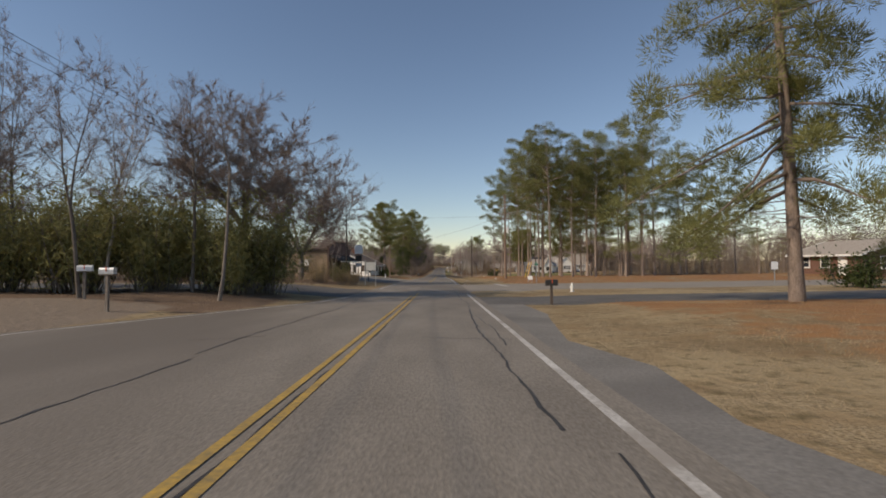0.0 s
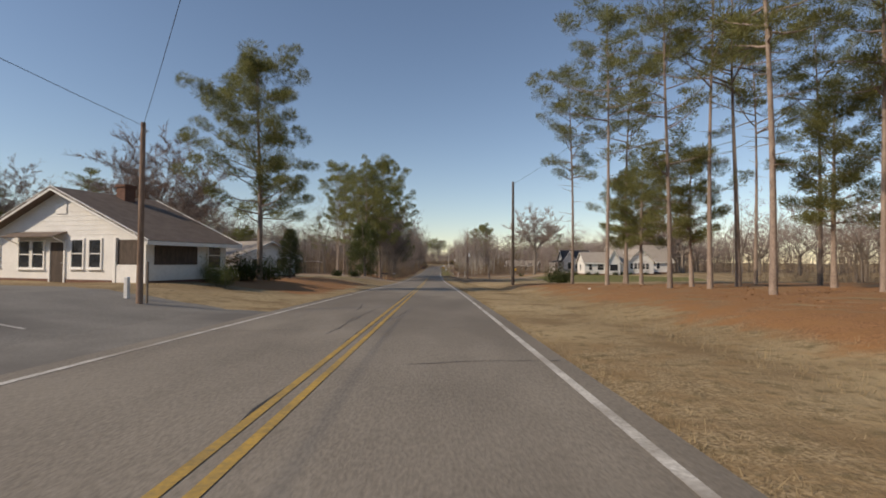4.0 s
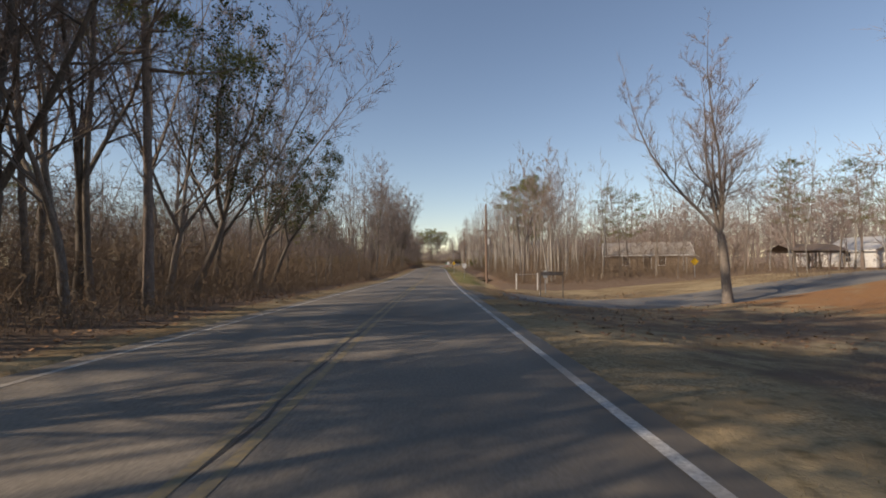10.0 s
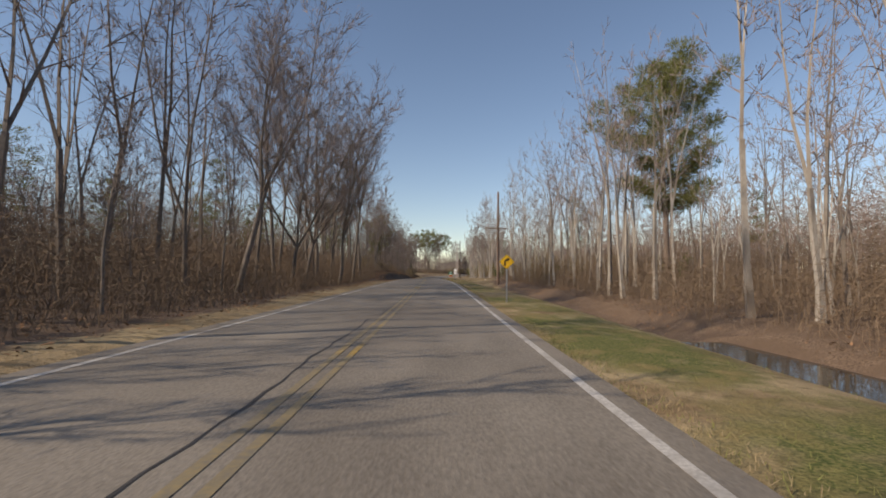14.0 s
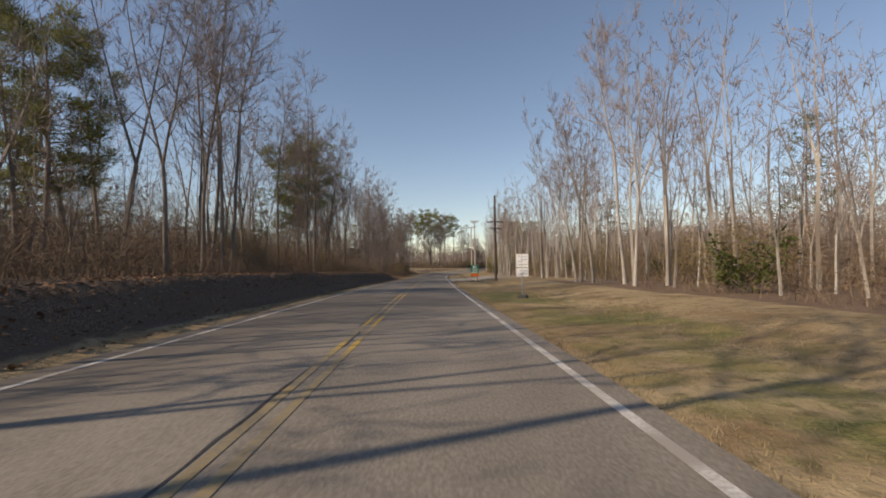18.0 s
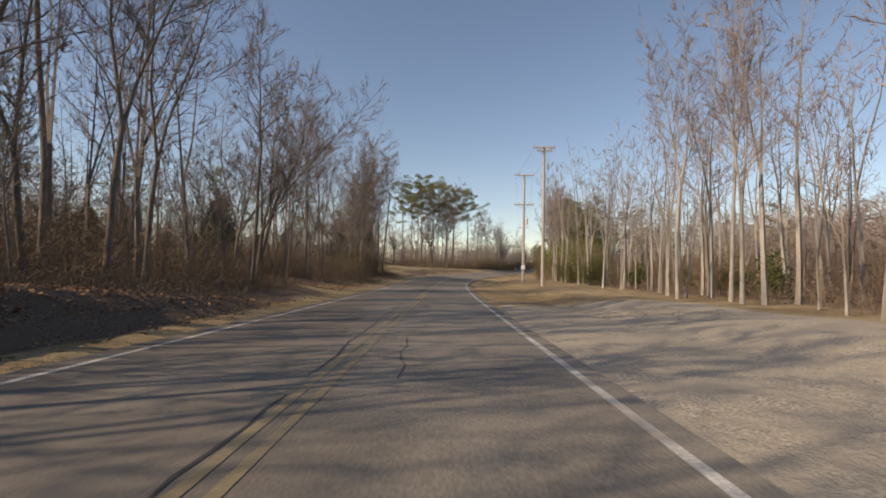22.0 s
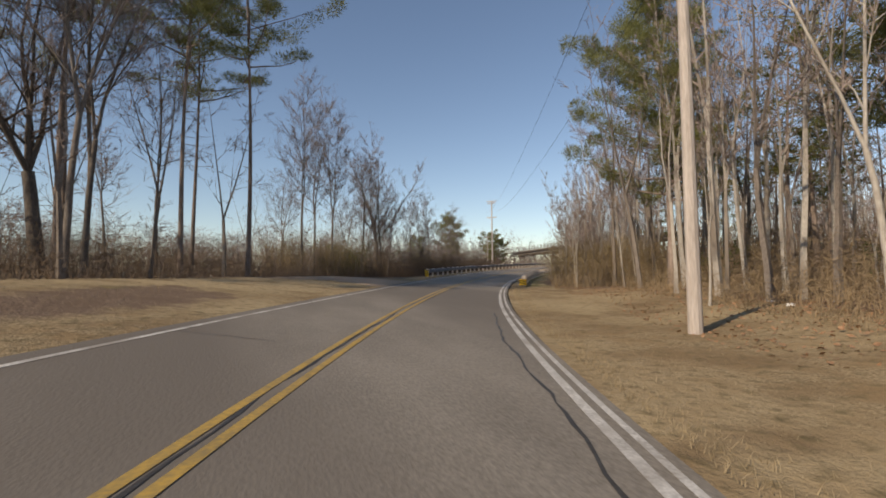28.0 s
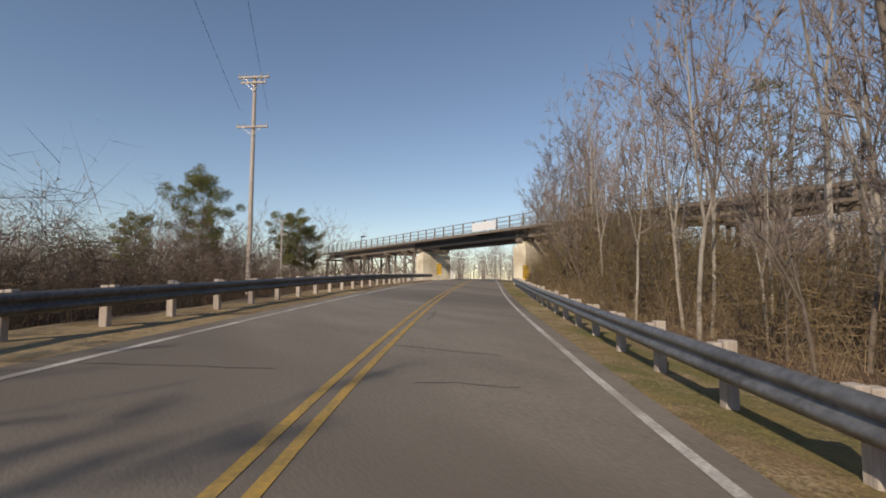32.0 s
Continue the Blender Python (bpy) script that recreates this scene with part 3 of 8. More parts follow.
def most(*zones):
    return np.clip(np.maximum.reduce(zones), 0, 1)


MASKS = {
    # cut banks: bare earth with the shade of the bank painted in
    "shaded_soil": most(1.15 * zone(296, 394, -8.6, -6.15, 1.0), 0.5 * zone(296, 390, -11, -8, 2), 0.5 * zone(148, 176, -8.6, -6.6, 1.5), 0.75 * zone(440, 476, -8.4, -7.0, 1.2)),
    "gravel": most(zone(364, 394, 1.5, 10.5, 4), 0.4 * zone(356, 366, 4, 10, 4)),
    "rust": most(0.62 * zone(50, 116, 6, 60, 4), 0.6 * zone(-40, 23, 5.5, 40, 4), 0.8 * zone(94, 122, -30, -7), zone(148, 178, -26, -7), 0.3 * zone(232, 300, 8.5, 40), 0.6 * zone(186, 204, 14, 40, 6), 0.7 * zone(405, 425, -30, -12), 0.18 * zone(425, 485, -30, -6.5, 3)),
    "leaf": most(zone(17, 27, -60, -8, 3), zone(160, 402, -90, -6.9, 2.5), zone(218, 298, 6.4, 90, 2), zone(296, 346, 9.0, 90, 3), 0.55 * zone(148, 198, 3.2, 15, 4), 0.7 * zone(444, 486, -10.5, -7.2, 2), zone(346, 440, 15, 90, 4), zone(466, 640, 10, 90, 4), zone(404, 440, -60, -9, 3), zone(505, 640, -90, -7.5, 2), zone(500, 640, 4.5, 30, 2), zone(40, 56, -60, -9, 3)),
    "turf": most(0.62 * zone(216, 264, 1.6, 5.4, 2.5), 0.5 * zone(262, 298, 1.8, 5.2, 2), 0.5 * zone(298, 334, 1.8, 6.5, 3), 1.1 * zone(150, 174, 21, 46, 3), 0.45 * zone(128, 140, -22, -8, 4), 0.55 * zone(503, 580, 2.0, 4.5, 1.0), 0.5 * zone(440, 470, -9, -6.5), 0.35 * zone(444, 486, -34, -9, 5)),
    "dirt": most(zone(-40, 19, -16, -10.5), 0.9 * zone(140, 149, -40, -5.8, 1.5), 0.5 * zone(166, 180, 12, 24, 3), 0.6 * zone(334, 348, 10, 16, 3), 0.7 * zone(496, 510, -30, -10)),
}
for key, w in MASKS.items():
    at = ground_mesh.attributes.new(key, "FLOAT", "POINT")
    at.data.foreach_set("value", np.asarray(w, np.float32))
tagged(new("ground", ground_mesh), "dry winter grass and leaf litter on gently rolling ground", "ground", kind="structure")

# ---- the road and what is painted on it ----
road_mesh = ribbon("road", -100, 665, lambda q: np.interp(q, LINE_S, LINE_L) - 0.45, lambda q: np.interp(q, LINE_S, LINE_R) + 0.35, 0.0, ASPHALT, 1.5, 8, skirt=0.12)
tagged(new("road", road_mesh), "two-lane road of worn grey asphalt with cracks", "road", kind="structure")
part("paved_shoulder", ribbon("paved_shoulder", -100, 21.5, 1.93, 3.4, -0.012, LOT, 1.5, 1, skirt=0.1), None, None)
tagged(bpy.data.objects["paved_shoulder"], "grey asphalt shoulder beside the lane", "pavement", kind="structure")


def stripe(s0, s1, base, off, w, mat, up=0.006):
    return ribbon("road_line", s0, s1, lambda q: np.interp(q, LINE_S, base) + off - w / 2, lambda q: np.interp(q, LINE_S, base) + off + w / 2, up, mat, 1.5)


LINES = [
    ("white_edge_line", "worn white edge line painted on asphalt", WHITE_LINE, 0.12, LINE_R, 0.0, [(-100, 28.5), (51, 660)]),
    ("white_edge_line", "worn white edge line painted on asphalt", WHITE_LINE, 0.12, LINE_L, 0.0, [(-100, 26.5), (39, 660)]),
    ("yellow_centre_line", "double yellow centre line", YELLOW_LINE, 0.10, LINE_M, 0.115, [(-100, 30), (56, 150), (470, 660)]),
    ("yellow_centre_line", "double yellow centre line", YELLOW_LINE, 0.10, LINE_M, -0.115, [(-100, 27), (58, 150), (470, 660)]),
    ("yellow_centre_line", "faded double yellow centre line", YELLOW_WORN, 0.10, LINE_M, 0.115, [(150, 470)]),
    ("yellow_centre_line", "faded double yellow centre line", YELLOW_WORN, 0.10, LINE_M, -0.115, [(150, 470)]),
    ("white_edge_line", "second white line beside the edge line", WHITE_LINE, 0.08, LINE_R, 0.2, [(468, 512)]),
]
for name, label, mat, w, base, off, spans in LINES:
    for s0, s1 in spans:
        tagged(part(name, stripe(s0, s1, base, off, w, mat), None, None), label, "road marking", kind="structure")


def crack(s0, d0, s1, d1, w=0.045, n=24):
    t = np.linspace(0, 1, n)
    s, d = s0 + (s1 - s0) * t, d0 + (d1 - d0) * t
    k = np.cumsum(np.random.uniform(-1, 1, n)) * 0.05
    along = abs(s1 - s0) > abs(d1 - d0)
    s, d = (s, d + k) if along else (s + k, d)
    ws = w * np.random.uniform(0.4, 1.3, n)
    a = on_road(s - (0 if along else 1) * ws, d - (1 if along else 0) * ws, 0.0045)
    b = on_road(s + (0 if along else 1) * ws, d + (1 if along else 0) * ws, 0.0045)
    v = np.stack([a, b], 1).reshape(-1, 3)
    q = np.arange(n - 1) * 2
    return v, np.stack([q, q + 1, q + 3, q + 2], -1)


def joined(name, pieces, mats):
    vs, fs, o = [], [], 0
    for v, f in pieces:
        vs.append(v)
        fs.append(f + o)
        o += len(v)
    return mesh_of(name, np.concatenate(vs), np.concatenate(fs), mats)


cracks = [crack(a, 1.02, a + 13.5, 0.98, 0.022, 40) for a in (-10, 4, 18, 31, 104, 118, 132, 206, 398, 412, 470)]
cracks += [crack(a, -4.1, a + 13.5, -4.0, 0.022, 40) for a in (-6, 8, 22, 36, 100, 114, 128)]
cracks += [crack(a, -1.66, a + 20, -1.72, 0.02, 40) for a in range(-20, 520, 21)]
for a in np.random.uniform(0, 560, 90):
    d0 = random.choice((-5.2, -3.5, -1.5, -0.4))
    cracks.append(crack(a, d0, a + random.uniform(-0.6, 0.6), d0 + random.uniform(1.2, 3.2), 0.013, 14))
for a in np.random.uniform(0, 560, 40):
    d0 = random.uniform(-4.6, 1.2)
    cracks.append(crack(a, d0, a + random.uniform(2, 6), d0 + random.uniform(-0.5, 0.5), 0.013, 18))
tagged(part("tar_seams", joined("tar_seams", cracks, TAR), None, None), "dark tar seams and cracks in the asphalt", "cracks", kind="stuff")

# ---- side streets, lots and drives ----
for name, label, mat, corners, up in PAVED:
    tagged(part(name, patch(name, corners, up, mat, 14, 22), None, None), label, "pavement", kind="structure")
tagged(part("stop_line", patch("stop_line", [(42.4, 5.68), (51.0, 5.45), (51.0, 5.9), (42.4, 6.15)], 0.055, WHITE_LINE, 10, 2), None, None), "white stop line across the side street", "road marking", kind="structure")
for k, (a, b) in enumerate(((64, 66), (71, 73), (78, 80))):
    tagged(part("parking_line", patch("parking_line", [(a, -8), (a + 0.1, -8), (b + 0.1, -18), (b, -18)], 0.035, WHITE_LINE, 1, 10), None, None), "faded white parking line", "road marking", kind="structure")
pool_s, pool_d = np.meshgrid(np.linspace(240.5, 251.5, 25), np.linspace(5.2, 8.4, 7), indexing="ij")
pool_v = places(pool_s.ravel(), np.full(pool_s.size, 6.85), 0.17)
pool_v[:, :2] = places(pool_s.ravel(), pool_d.ravel())[:, :2]
pool_v[:, 2] = np.mean(pool_v[:, 2]) * 0.35 + pool_v[:, 2] * 0.65
pi, pj = np.meshgrid(np.arange(24), np.arange(6), indexing="ij")
pq = (pi * 7 + pj).ravel()
tagged(part("ditch_water", mesh_of("ditch_water", pool_v, np.stack([pq, pq + 7, pq + 8, pq + 1], -1), WATER, True), None, None), "still dark water lying in the roadside ditch", "water", kind="structure")


# ---- trees and bushes: each kind is built once and copied ----
class Wood:
    """Collects tubes and slivers."""

    def __init__(self):
        self.v, self.q, self.t, self.tv = [], [], [], []

    def tube(self, pts, radii, sides):
        base = len(self.v)
        for k, (p, r) in enumerate(zip(pts, radii)):
            ax = (pts[min(k + 1, len(pts) - 1)] - pts[max(k - 1, 0)]).normalized()
            u = ax.orthogonal().normalized()
            w = ax.cross(u)
            for a in range(sides):
                an = 2 * math.pi * a / sides
                self.v.append(p + (u * math.cos(an) + w * math.sin(an)) * r)
        for k in range(len(pts) - 1):
            for a in range(sides):
                b, c = base + k * sides + a, base + k * sides + (a + 1) % sides
                self.q.append((b, c, c + sides, b + sides))

    def sliver(self, a, b, w):
        """A thin blade from a to b."""
        side = (b - a).cross(Vector((random.uniform(-1, 1), random.uniform(-1, 1), random.uniform(-1, 1))))
        if side.length < 1e-5:
            return
        side = side.normalized() * w
        k = len(self.tv)
        self.tv += [a - side, a + side, b]
        self.t.append((k, k + 1, k + 2))


def rv(s=1.0):
    return Vector((random.uniform(-s, s), random.uniform(-s, s), random.uniform(-s, s)))


def limb(w, start, way, length, r, sides, lift=0.25, steps=5, wander=0.16):
    pts, p, a = [start], start.copy(), way.normalized()
    for k in range(steps):
        a = (a + rv(wander) + Vector((0, 0, lift / steps * 2))).normalized()
        p = p + a * length / steps
        pts.append(p.copy())
    w.tube(pts, [r * (1 - 0.85 * k / steps) for k in range(steps + 1)], sides)
    return pts


def finish(name, w, bark, leaf, label, category="tree", trunk="trunk", crown="crown"):
    ob = thing(name, Matrix.Translation((0, 0, -200)), label, category)
    if w.q:
        t = part(trunk, mesh_of(trunk, [tuple(v) for v in w.v], w.q, bark, True), None, ob)
        if trunk != "trunk":
            tagged(t, kind="stuff")
    if w.t:
        tagged(part(crown, mesh_of(crown, [tuple(v) for v in w.tv], w.t, leaf), None, ob), kind="stuff")
    return ob


def bare_tree(seed, h, r, fork, leaders, angle, nb, reach, sub=6, twigs=8, tw=0.007, lean=0.0, bark=None, twig=None, up=0.35, wander=0.1, curl=0.1, label="", lite=False, leaf=None, leaves=0, taper=0.8, dome=0.0):
    """A leafless tree: a trunk that forks into leaders, limbs that bend up, boughs, and a haze of fine twigs. reach: the limbs' length as a share of the height.
    dome: the crown's half width as a share of the height, where it is round. up: how steeply limbs rise. lite: fewer faces, for the back rows. leaves: tufts of leaves held on the outer boughs."""
    random.seed(seed)
    w, green = Wood(), Wood()
    bark, twig = bark or BARK, twig or TWIG
    fh = h * fork * random.uniform(0.85, 1.15)
    n = 3 if lite else 5
    aim, p = Vector((lean * 0.6, random.uniform(-0.05, 0.05), 1)).normalized(), Vector((0, 0, -0.3))
    pts, rad = [p.copy()], [r * 1.35]
    for k in range(n):
        aim = (aim + rv(wander * 0.5) + Vector((lean * 0.12, 0, 0.04))).normalized()
        p = p + aim * (fh + 0.3) / n
        pts.append(p.copy())
        rad.append(r * (1.0 - 0.28 * (k + 1) / n))
    w.tube(pts, rad, 4 if lite else 7)
    stems, mains = [], []
    for q in range(5 if dome else 0):
        # the oak's main limbs, which carry the leaders
        tip, az = (0.12 if q == 0 else random.uniform(0.5, 0.85)), q * 1.57 + seed + random.uniform(-0.3, 0.3)
        way, o = Vector((math.cos(az) * math.sin(tip), math.sin(az) * math.sin(tip), math.cos(tip))), pts[-1].copy()
        lp, lr = [o.copy()], [rad[-1] * random.uniform(0.55, 0.75)]
        for k in range(4):
            way = (way + rv(0.2) + Vector((0, 0, 0.03))).normalized()
            o = o + way * h * random.uniform(0.06, 0.085)
            lp.append(o.copy())
            lr.append(lr[0] * (1 - 0.14 * (k + 1)))
        w.tube(lp, lr, 4 if lite else 7)
        mains.append((lp, lr, az))
    for q in range(leaders if dome else 0):
        th, az = 2.05 * ((q + 0.4) / leaders) ** 0.6, q * 2.4 + seed
        goal = Vector((dome * h * math.sin(th) * math.cos(az), dome * h * math.sin(th) * math.sin(az), 0.42 * h * math.cos(th))) * random.uniform(0.8, 0.98) + Vector((0, 0, 0.57 * h))
        lp0, lr0, _a = mains[0] if th < 0.6 else max(mains[1:], key=lambda e: math.cos(e[2] - az))
        g = random.uniform(1.2, 3.9) if th < 1.3 else random.uniform(0.6, 3.0)
        k0 = int(g)
        o = lp0[k0].lerp(lp0[k0 + 1], g - k0)
        mid_ = o + (lp0[k0 + 1] - lp0[k0]).normalized() * (goal - o).length * 0.45 + rv(0.03 * h)
        m = 4 if lite else 7
        lp = [o.lerp(mid_, k / m).lerp(mid_.lerp(goal, k / m), k / m) + (rv(0.012 * h) if 0 < k else Vector()) for k in range(m + 1)]
        lr = [lr0[k0] * 0.5 * max(0.12, 1 - 0.93 * (k / m) ** 0.85) for k in range(m + 1)]
        w.tube(lp, lr, 3 if lite else 6)
        stems.append((lp, lr, (goal - o).length, m))
    for q in range(0 if dome else leaders):
        az = q * 6.283 / leaders + random.uniform(-0.5, 0.5) + seed
        tip = random.uniform(0.6, 1.25) * angle * (0.25 if leaders > 1 and q == 0 else 1.0)
        way = (aim + Vector((math.cos(az), math.sin(az), 0)) * math.tan(tip)).normalized()
        ln = (h - fh) * random.uniform(0.82, 1.04) / max(0.72, math.cos(tip * 0.7))
        m = 4 if lite else 7
        lp, lr, o = [pts[-1].copy()], [rad[-1] * (0.98 if leaders == 1 else taper)], pts[-1].copy()
        for k in range(m):
            way = (way + rv(wander) + Vector((lean * 0.1, 0, curl))).normalized()
            o = o + way * ln / m
            lp.append(o.copy())
            lr.append(lr[0] * max(0.10, 1 - 0.95 * ((k + 1) / m) ** 0.85))
        w.tube(lp, lr, 3 if lite else 6)
        stems.append((lp, lr, ln, m))

    def bough(o, way, ln, bw):
        mid = o + way * ln * 0.5
        end = mid + (way + rv(0.4) + Vector((0, 0, 0.15))).normalized() * ln * 0.5
        w.sliver(o, mid + (end - mid) * 0.3, bw)
        w.sliver(mid, end, bw * 0.7)
        for _ in range(twigs):
            g = random.random()
            a = o.lerp(mid, g * 2) if g < 0.5 else mid.lerp(end, g * 2 - 1)
            v = (way + rv(0.75) + Vector((0, 0, 0.22))).normalized()
            e = a + v * ln * random.uniform(0.3, 0.7)
            w.sliver(a, e, tw)
            c = a.lerp(e, random.uniform(0.25, 0.8))
            w.sliver(c, c + (v + rv(0.7)).normalized() * ln * random.uniform(0.2, 0.45), tw * 0.8)
        if leaves:
            for _ in range(leaves):
                c = mid.lerp(end, random.random()) + rv(0.28)
                green.sliver(c, c + rv(1).normalized() * random.uniform(0.09, 0.17), 0.04)

    for lp, lr, ln, m in stems:
        for b in range(nb):
            g = (0.06 + 0.92 * (b + random.random() * 0.9) / nb) if not dome else (0.22 + 0.77 * (b + random.random() * 0.9) / nb)
            x = min(g * m, m - 0.01)
            k = int(x)
            o, tr = lp[k].lerp(lp[k + 1], x - k), lr[k] + (lr[k + 1] - lr[k]) * (x - k)
            az = b * 2.4 + random.uniform(-0.6, 0.6)
            d0 = (lp[k + 1] - lp[k]).normalized()
            out = Vector((math.cos(az), math.sin(az), 0))
            way = (out + d0 * random.uniform(0.3, 0.9) + Vector((0, 0, up * random.uniform(0.2, 1.4)))).normalized()
            ll = h * reach * ((0.95 - 0.25 * g) if dome else (1.05 - 0.72 * g)) * random.uniform(0.55, 1.2)
            r0 = max(0.014, min(tr * 0.62, 0.02 * ll))
            if lite:
                q1 = o + way * ll * 0.5
                q2 = q1 + (way + rv(0.3) + Vector((0, 0, 0.15))).normalized() * ll * 0.5
                arm = [o, q1, q2]
                w.sliver(o, q1, max(0.02, r0))
                w.sliver(q1, q2, max(0.014, r0 * 0.6))
            else:
                arm = limb(w, o, way, ll, r0, 3, 0.22, 4, 0.24)
            e = len(arm) - 1
            for c in range(sub):
                y = random.uniform(0.15, 1.0) * e
                i = min(int(y), e - 1)
                o2 = arm[i].lerp(arm[i + 1], y - i)
                v2 = ((arm[i + 1] - arm[i]).normalized() + rv(0.85) + Vector((0, 0, 0.18))).normalized()
                bough(o2, v2, ll * random.uniform(0.28, 0.52), max(tw * 1.3, r0 * 0.36))
            bough(arm[-1], (arm[-1] - arm[-2]).normalized(), ll * 0.35, max(tw * 1.2, r0 * 0.3))
        bough(lp[-1], (lp[-1] - lp[-2]).normalized(), h * 0.09, tw * 1.5)
    ob = finish("bare_tree", w, bark, twig, label, crown="crown")
    if leaves:
        tagged(part("foliage", mesh_of("foliage", [tuple(v) for v in green.tv], green.t, leaf), None, ob), "dark evergreen leaves", kind="stuff")
    return ob


def clump(w, c, r, n, length, width, up=0.35, flat=0.5):
    for _ in range(n):
        a = rv(1.0)
        if a.length > 1 or a.length < 0.05:
            continue
        o = c + Vector((a.x * r, a.y * r, a.z * r * flat))
        w.sliver(o, o + (a.normalized() + Vector((0, 0, up)) + rv(0.4)).normalized() * length * random.uniform(0.7, 1.3), width)


def pine(seed, h, r, low, spread, nb=24, label="", dens=60, leaf=None, lite=False, sag=0.0, fine=1.0, lop=0.0, lean=0.0, flat=0.6, even=False):
    """A pine: trunk, dead stubs, boughs that turn up at their ends and carry round tufts of needles, billowing with gaps between.
    lop: how far the crown grows to one side (local -x)."""
    random.seed(seed)
    w, n = Wood(), 5 if lite else 10
    pts, rad = [], []
    for k in range(n + 1):
        f = k / n
        pts.append(Vector((math.sin(f * 3 + seed) * 0.018 * h * f - lean * h * f * f, math.cos(f * 2.2 + seed) * 0.015 * h * f, h * f - 0.3 * (k == 0))))
        rad.append(r * (1.2 if k == 0 else 1 - 0.85 * f))
    w.tube(pts, rad, 5 if lite else 8)
    for _ in range(0 if lite else 12):
        f = random.uniform(low * 0.5, low)
        o = pts[int(f * n)].lerp(pts[int(f * n) + 1], f * n % 1)
        az = random.uniform(0, 6.28)
        limb(w, o, Vector((math.cos(az), math.sin(az), random.uniform(-0.2, 0.3))), random.uniform(0.5, 1.8), 0.03, 3, 0.0, 3)
    length, width = (0.5, 0.06) if lite else (0.27 * fine ** 0.4, 0.02 * fine)
    for b in range(nb):
        g = (b + random.random()) / nb
        f = low + (0.985 - low) * g
        x = f * n
        k = min(int(x), n - 1)
        o = pts[k].lerp(pts[k + 1], x - k)
        az = b * 2.4 + random.uniform(-0.8, 0.8)
        prof = 0.55 + 1.0 * g if g < 0.45 and not even else math.sqrt(1.03 - max(0.0, (g - 0.45) / 0.58) ** 2)
        ln = spread * prof * random.choice((0.45, 0.7, 0.9, 1.0, 1.15, 1.4)) * (1 - lop * math.cos(az))
        way = Vector((math.cos(az), math.sin(az), random.uniform(-0.1, 0.3) + 0.35 * g * g - sag * (1 - g)))
        if lite:
            aim = way.normalized()
            lp = [o + aim * ln * i / 4 + Vector((0, 0, 0.12 * ln * (i / 4) ** 2)) for i in range(5)]
            w.sliver(lp[0], lp[4], 0.06)
        else:
            lp = limb(w, o, way, ln, 0.075 * (1.15 - g), 3, 0.2 - sag * 0.5, 4, 0.22)
        across = Vector((-math.sin(az), math.cos(az), 0))
        for q in ((2.0, 3.0, 4.0) if lite else (1.8, 2.6, 3.2, 3.6, 4.0, 4.0)):
            i = min(int(q), 3)
            c = lp[i].lerp(lp[i + 1], q - i)
            out = across * random.uniform(-1, 1) * (0.35 + 0.28 * (4 - q)) * min(1.7, ln * 0.4)
            c2 = c + out + Vector((0, 0, random.uniform(0.0, 0.4) - sag * 0.3))
            w.sliver(c, c2, 0.02)
            clump(w, c2, random.uniform(0.38, 0.72) * (0.62 + 0.09 * spread), dens, length, width, 0.45, flat)
    for _ in range(3):
        clump(w, pts[-1] + rv(0.5), 0.8, dens, length, width, 0.6, 0.8)
    return finish("pine_tree", w, BARK_PINE, leaf or NEEDLE, label, crown="crown")


def cone_tree(seed, h, wide, leaf, label, dens=6000):
    random.seed(seed)
    w = Wood()
    w.tube([Vector((0, 0, -0.2)), Vector((0.03, 0, h * 0.5)), Vector((0, 0.02, h * 0.95))], [0.16, 0.09, 0.02], 6)
    for b in range(150):
        f = (b + random.random()) / 150
        az = b * 2.4 + random.uniform(-0.4, 0.4)
        ln = wide * ((1 - f) ** 0.7 + 0.06) * random.uniform(0.55, 1.12) * min(1, 0.55 + f * 4)
        o = Vector((0, 0, h * (0.05 + 0.9 * f)))
        way = Vector((math.cos(az), math.sin(az), 0.25 + 0.5 * f))
        w.sliver(o, o + way * ln, 0.02)
        for _ in range(int(dens / 150 * (1.25 - 0.6 * f))):
            q = o + way * ln * random.uniform(0.35, 1.0) + rv(0.22)
            w.sliver(q, q + (way * 0.8 + rv(0.8) + Vector((0, 0, 0.3))).normalized() * random.uniform(0.16, 0.36), 0.04)
    return finish("cedar_tree", w, BARK, leaf, label, crown="crown")


def leafy_bush(seed, h, wide, leaf, label, n=2600, length=0.3, width=0.04, name="bush", stems=14, droop=0.0):
    """Many stems and a ragged cloud of leaves."""
    random.seed(seed)
    w = Wood()
    tips = []
    for k in range(stems):
        az, rr = random.uniform(0, 6.28), random.uniform(0, 0.45) * wide
        o = Vector((math.cos(az) * rr, math.sin(az) * rr, -0.1))
        pts = limb(w, o, Vector((math.cos(az) * 0.28, math.sin(az) * 0.28, 1)), h * random.uniform(0.5, 1.05), 0.025, 3, 0.0, 4, 0.16)
        tips.append(pts)
    for _ in range(n):
        pts = random.choice(tips)
        i = random.choice((1, 1, 2, 2, 3, 3))
        o = pts[i].lerp(pts[i + 1], random.random()) + Vector((random.gauss(0, 0.13), random.gauss(0, 0.13), random.gauss(0, 0.1))) * wide
        if o.z < 0.05:
            continue
        w.sliver(o, o + (rv(1) + Vector((0, 0, -droop))).normalized() * length * random.uniform(0.6, 1.3), width)
    return finish(name, w, BARK, leaf, label, "bush", "woody_base", "crown")


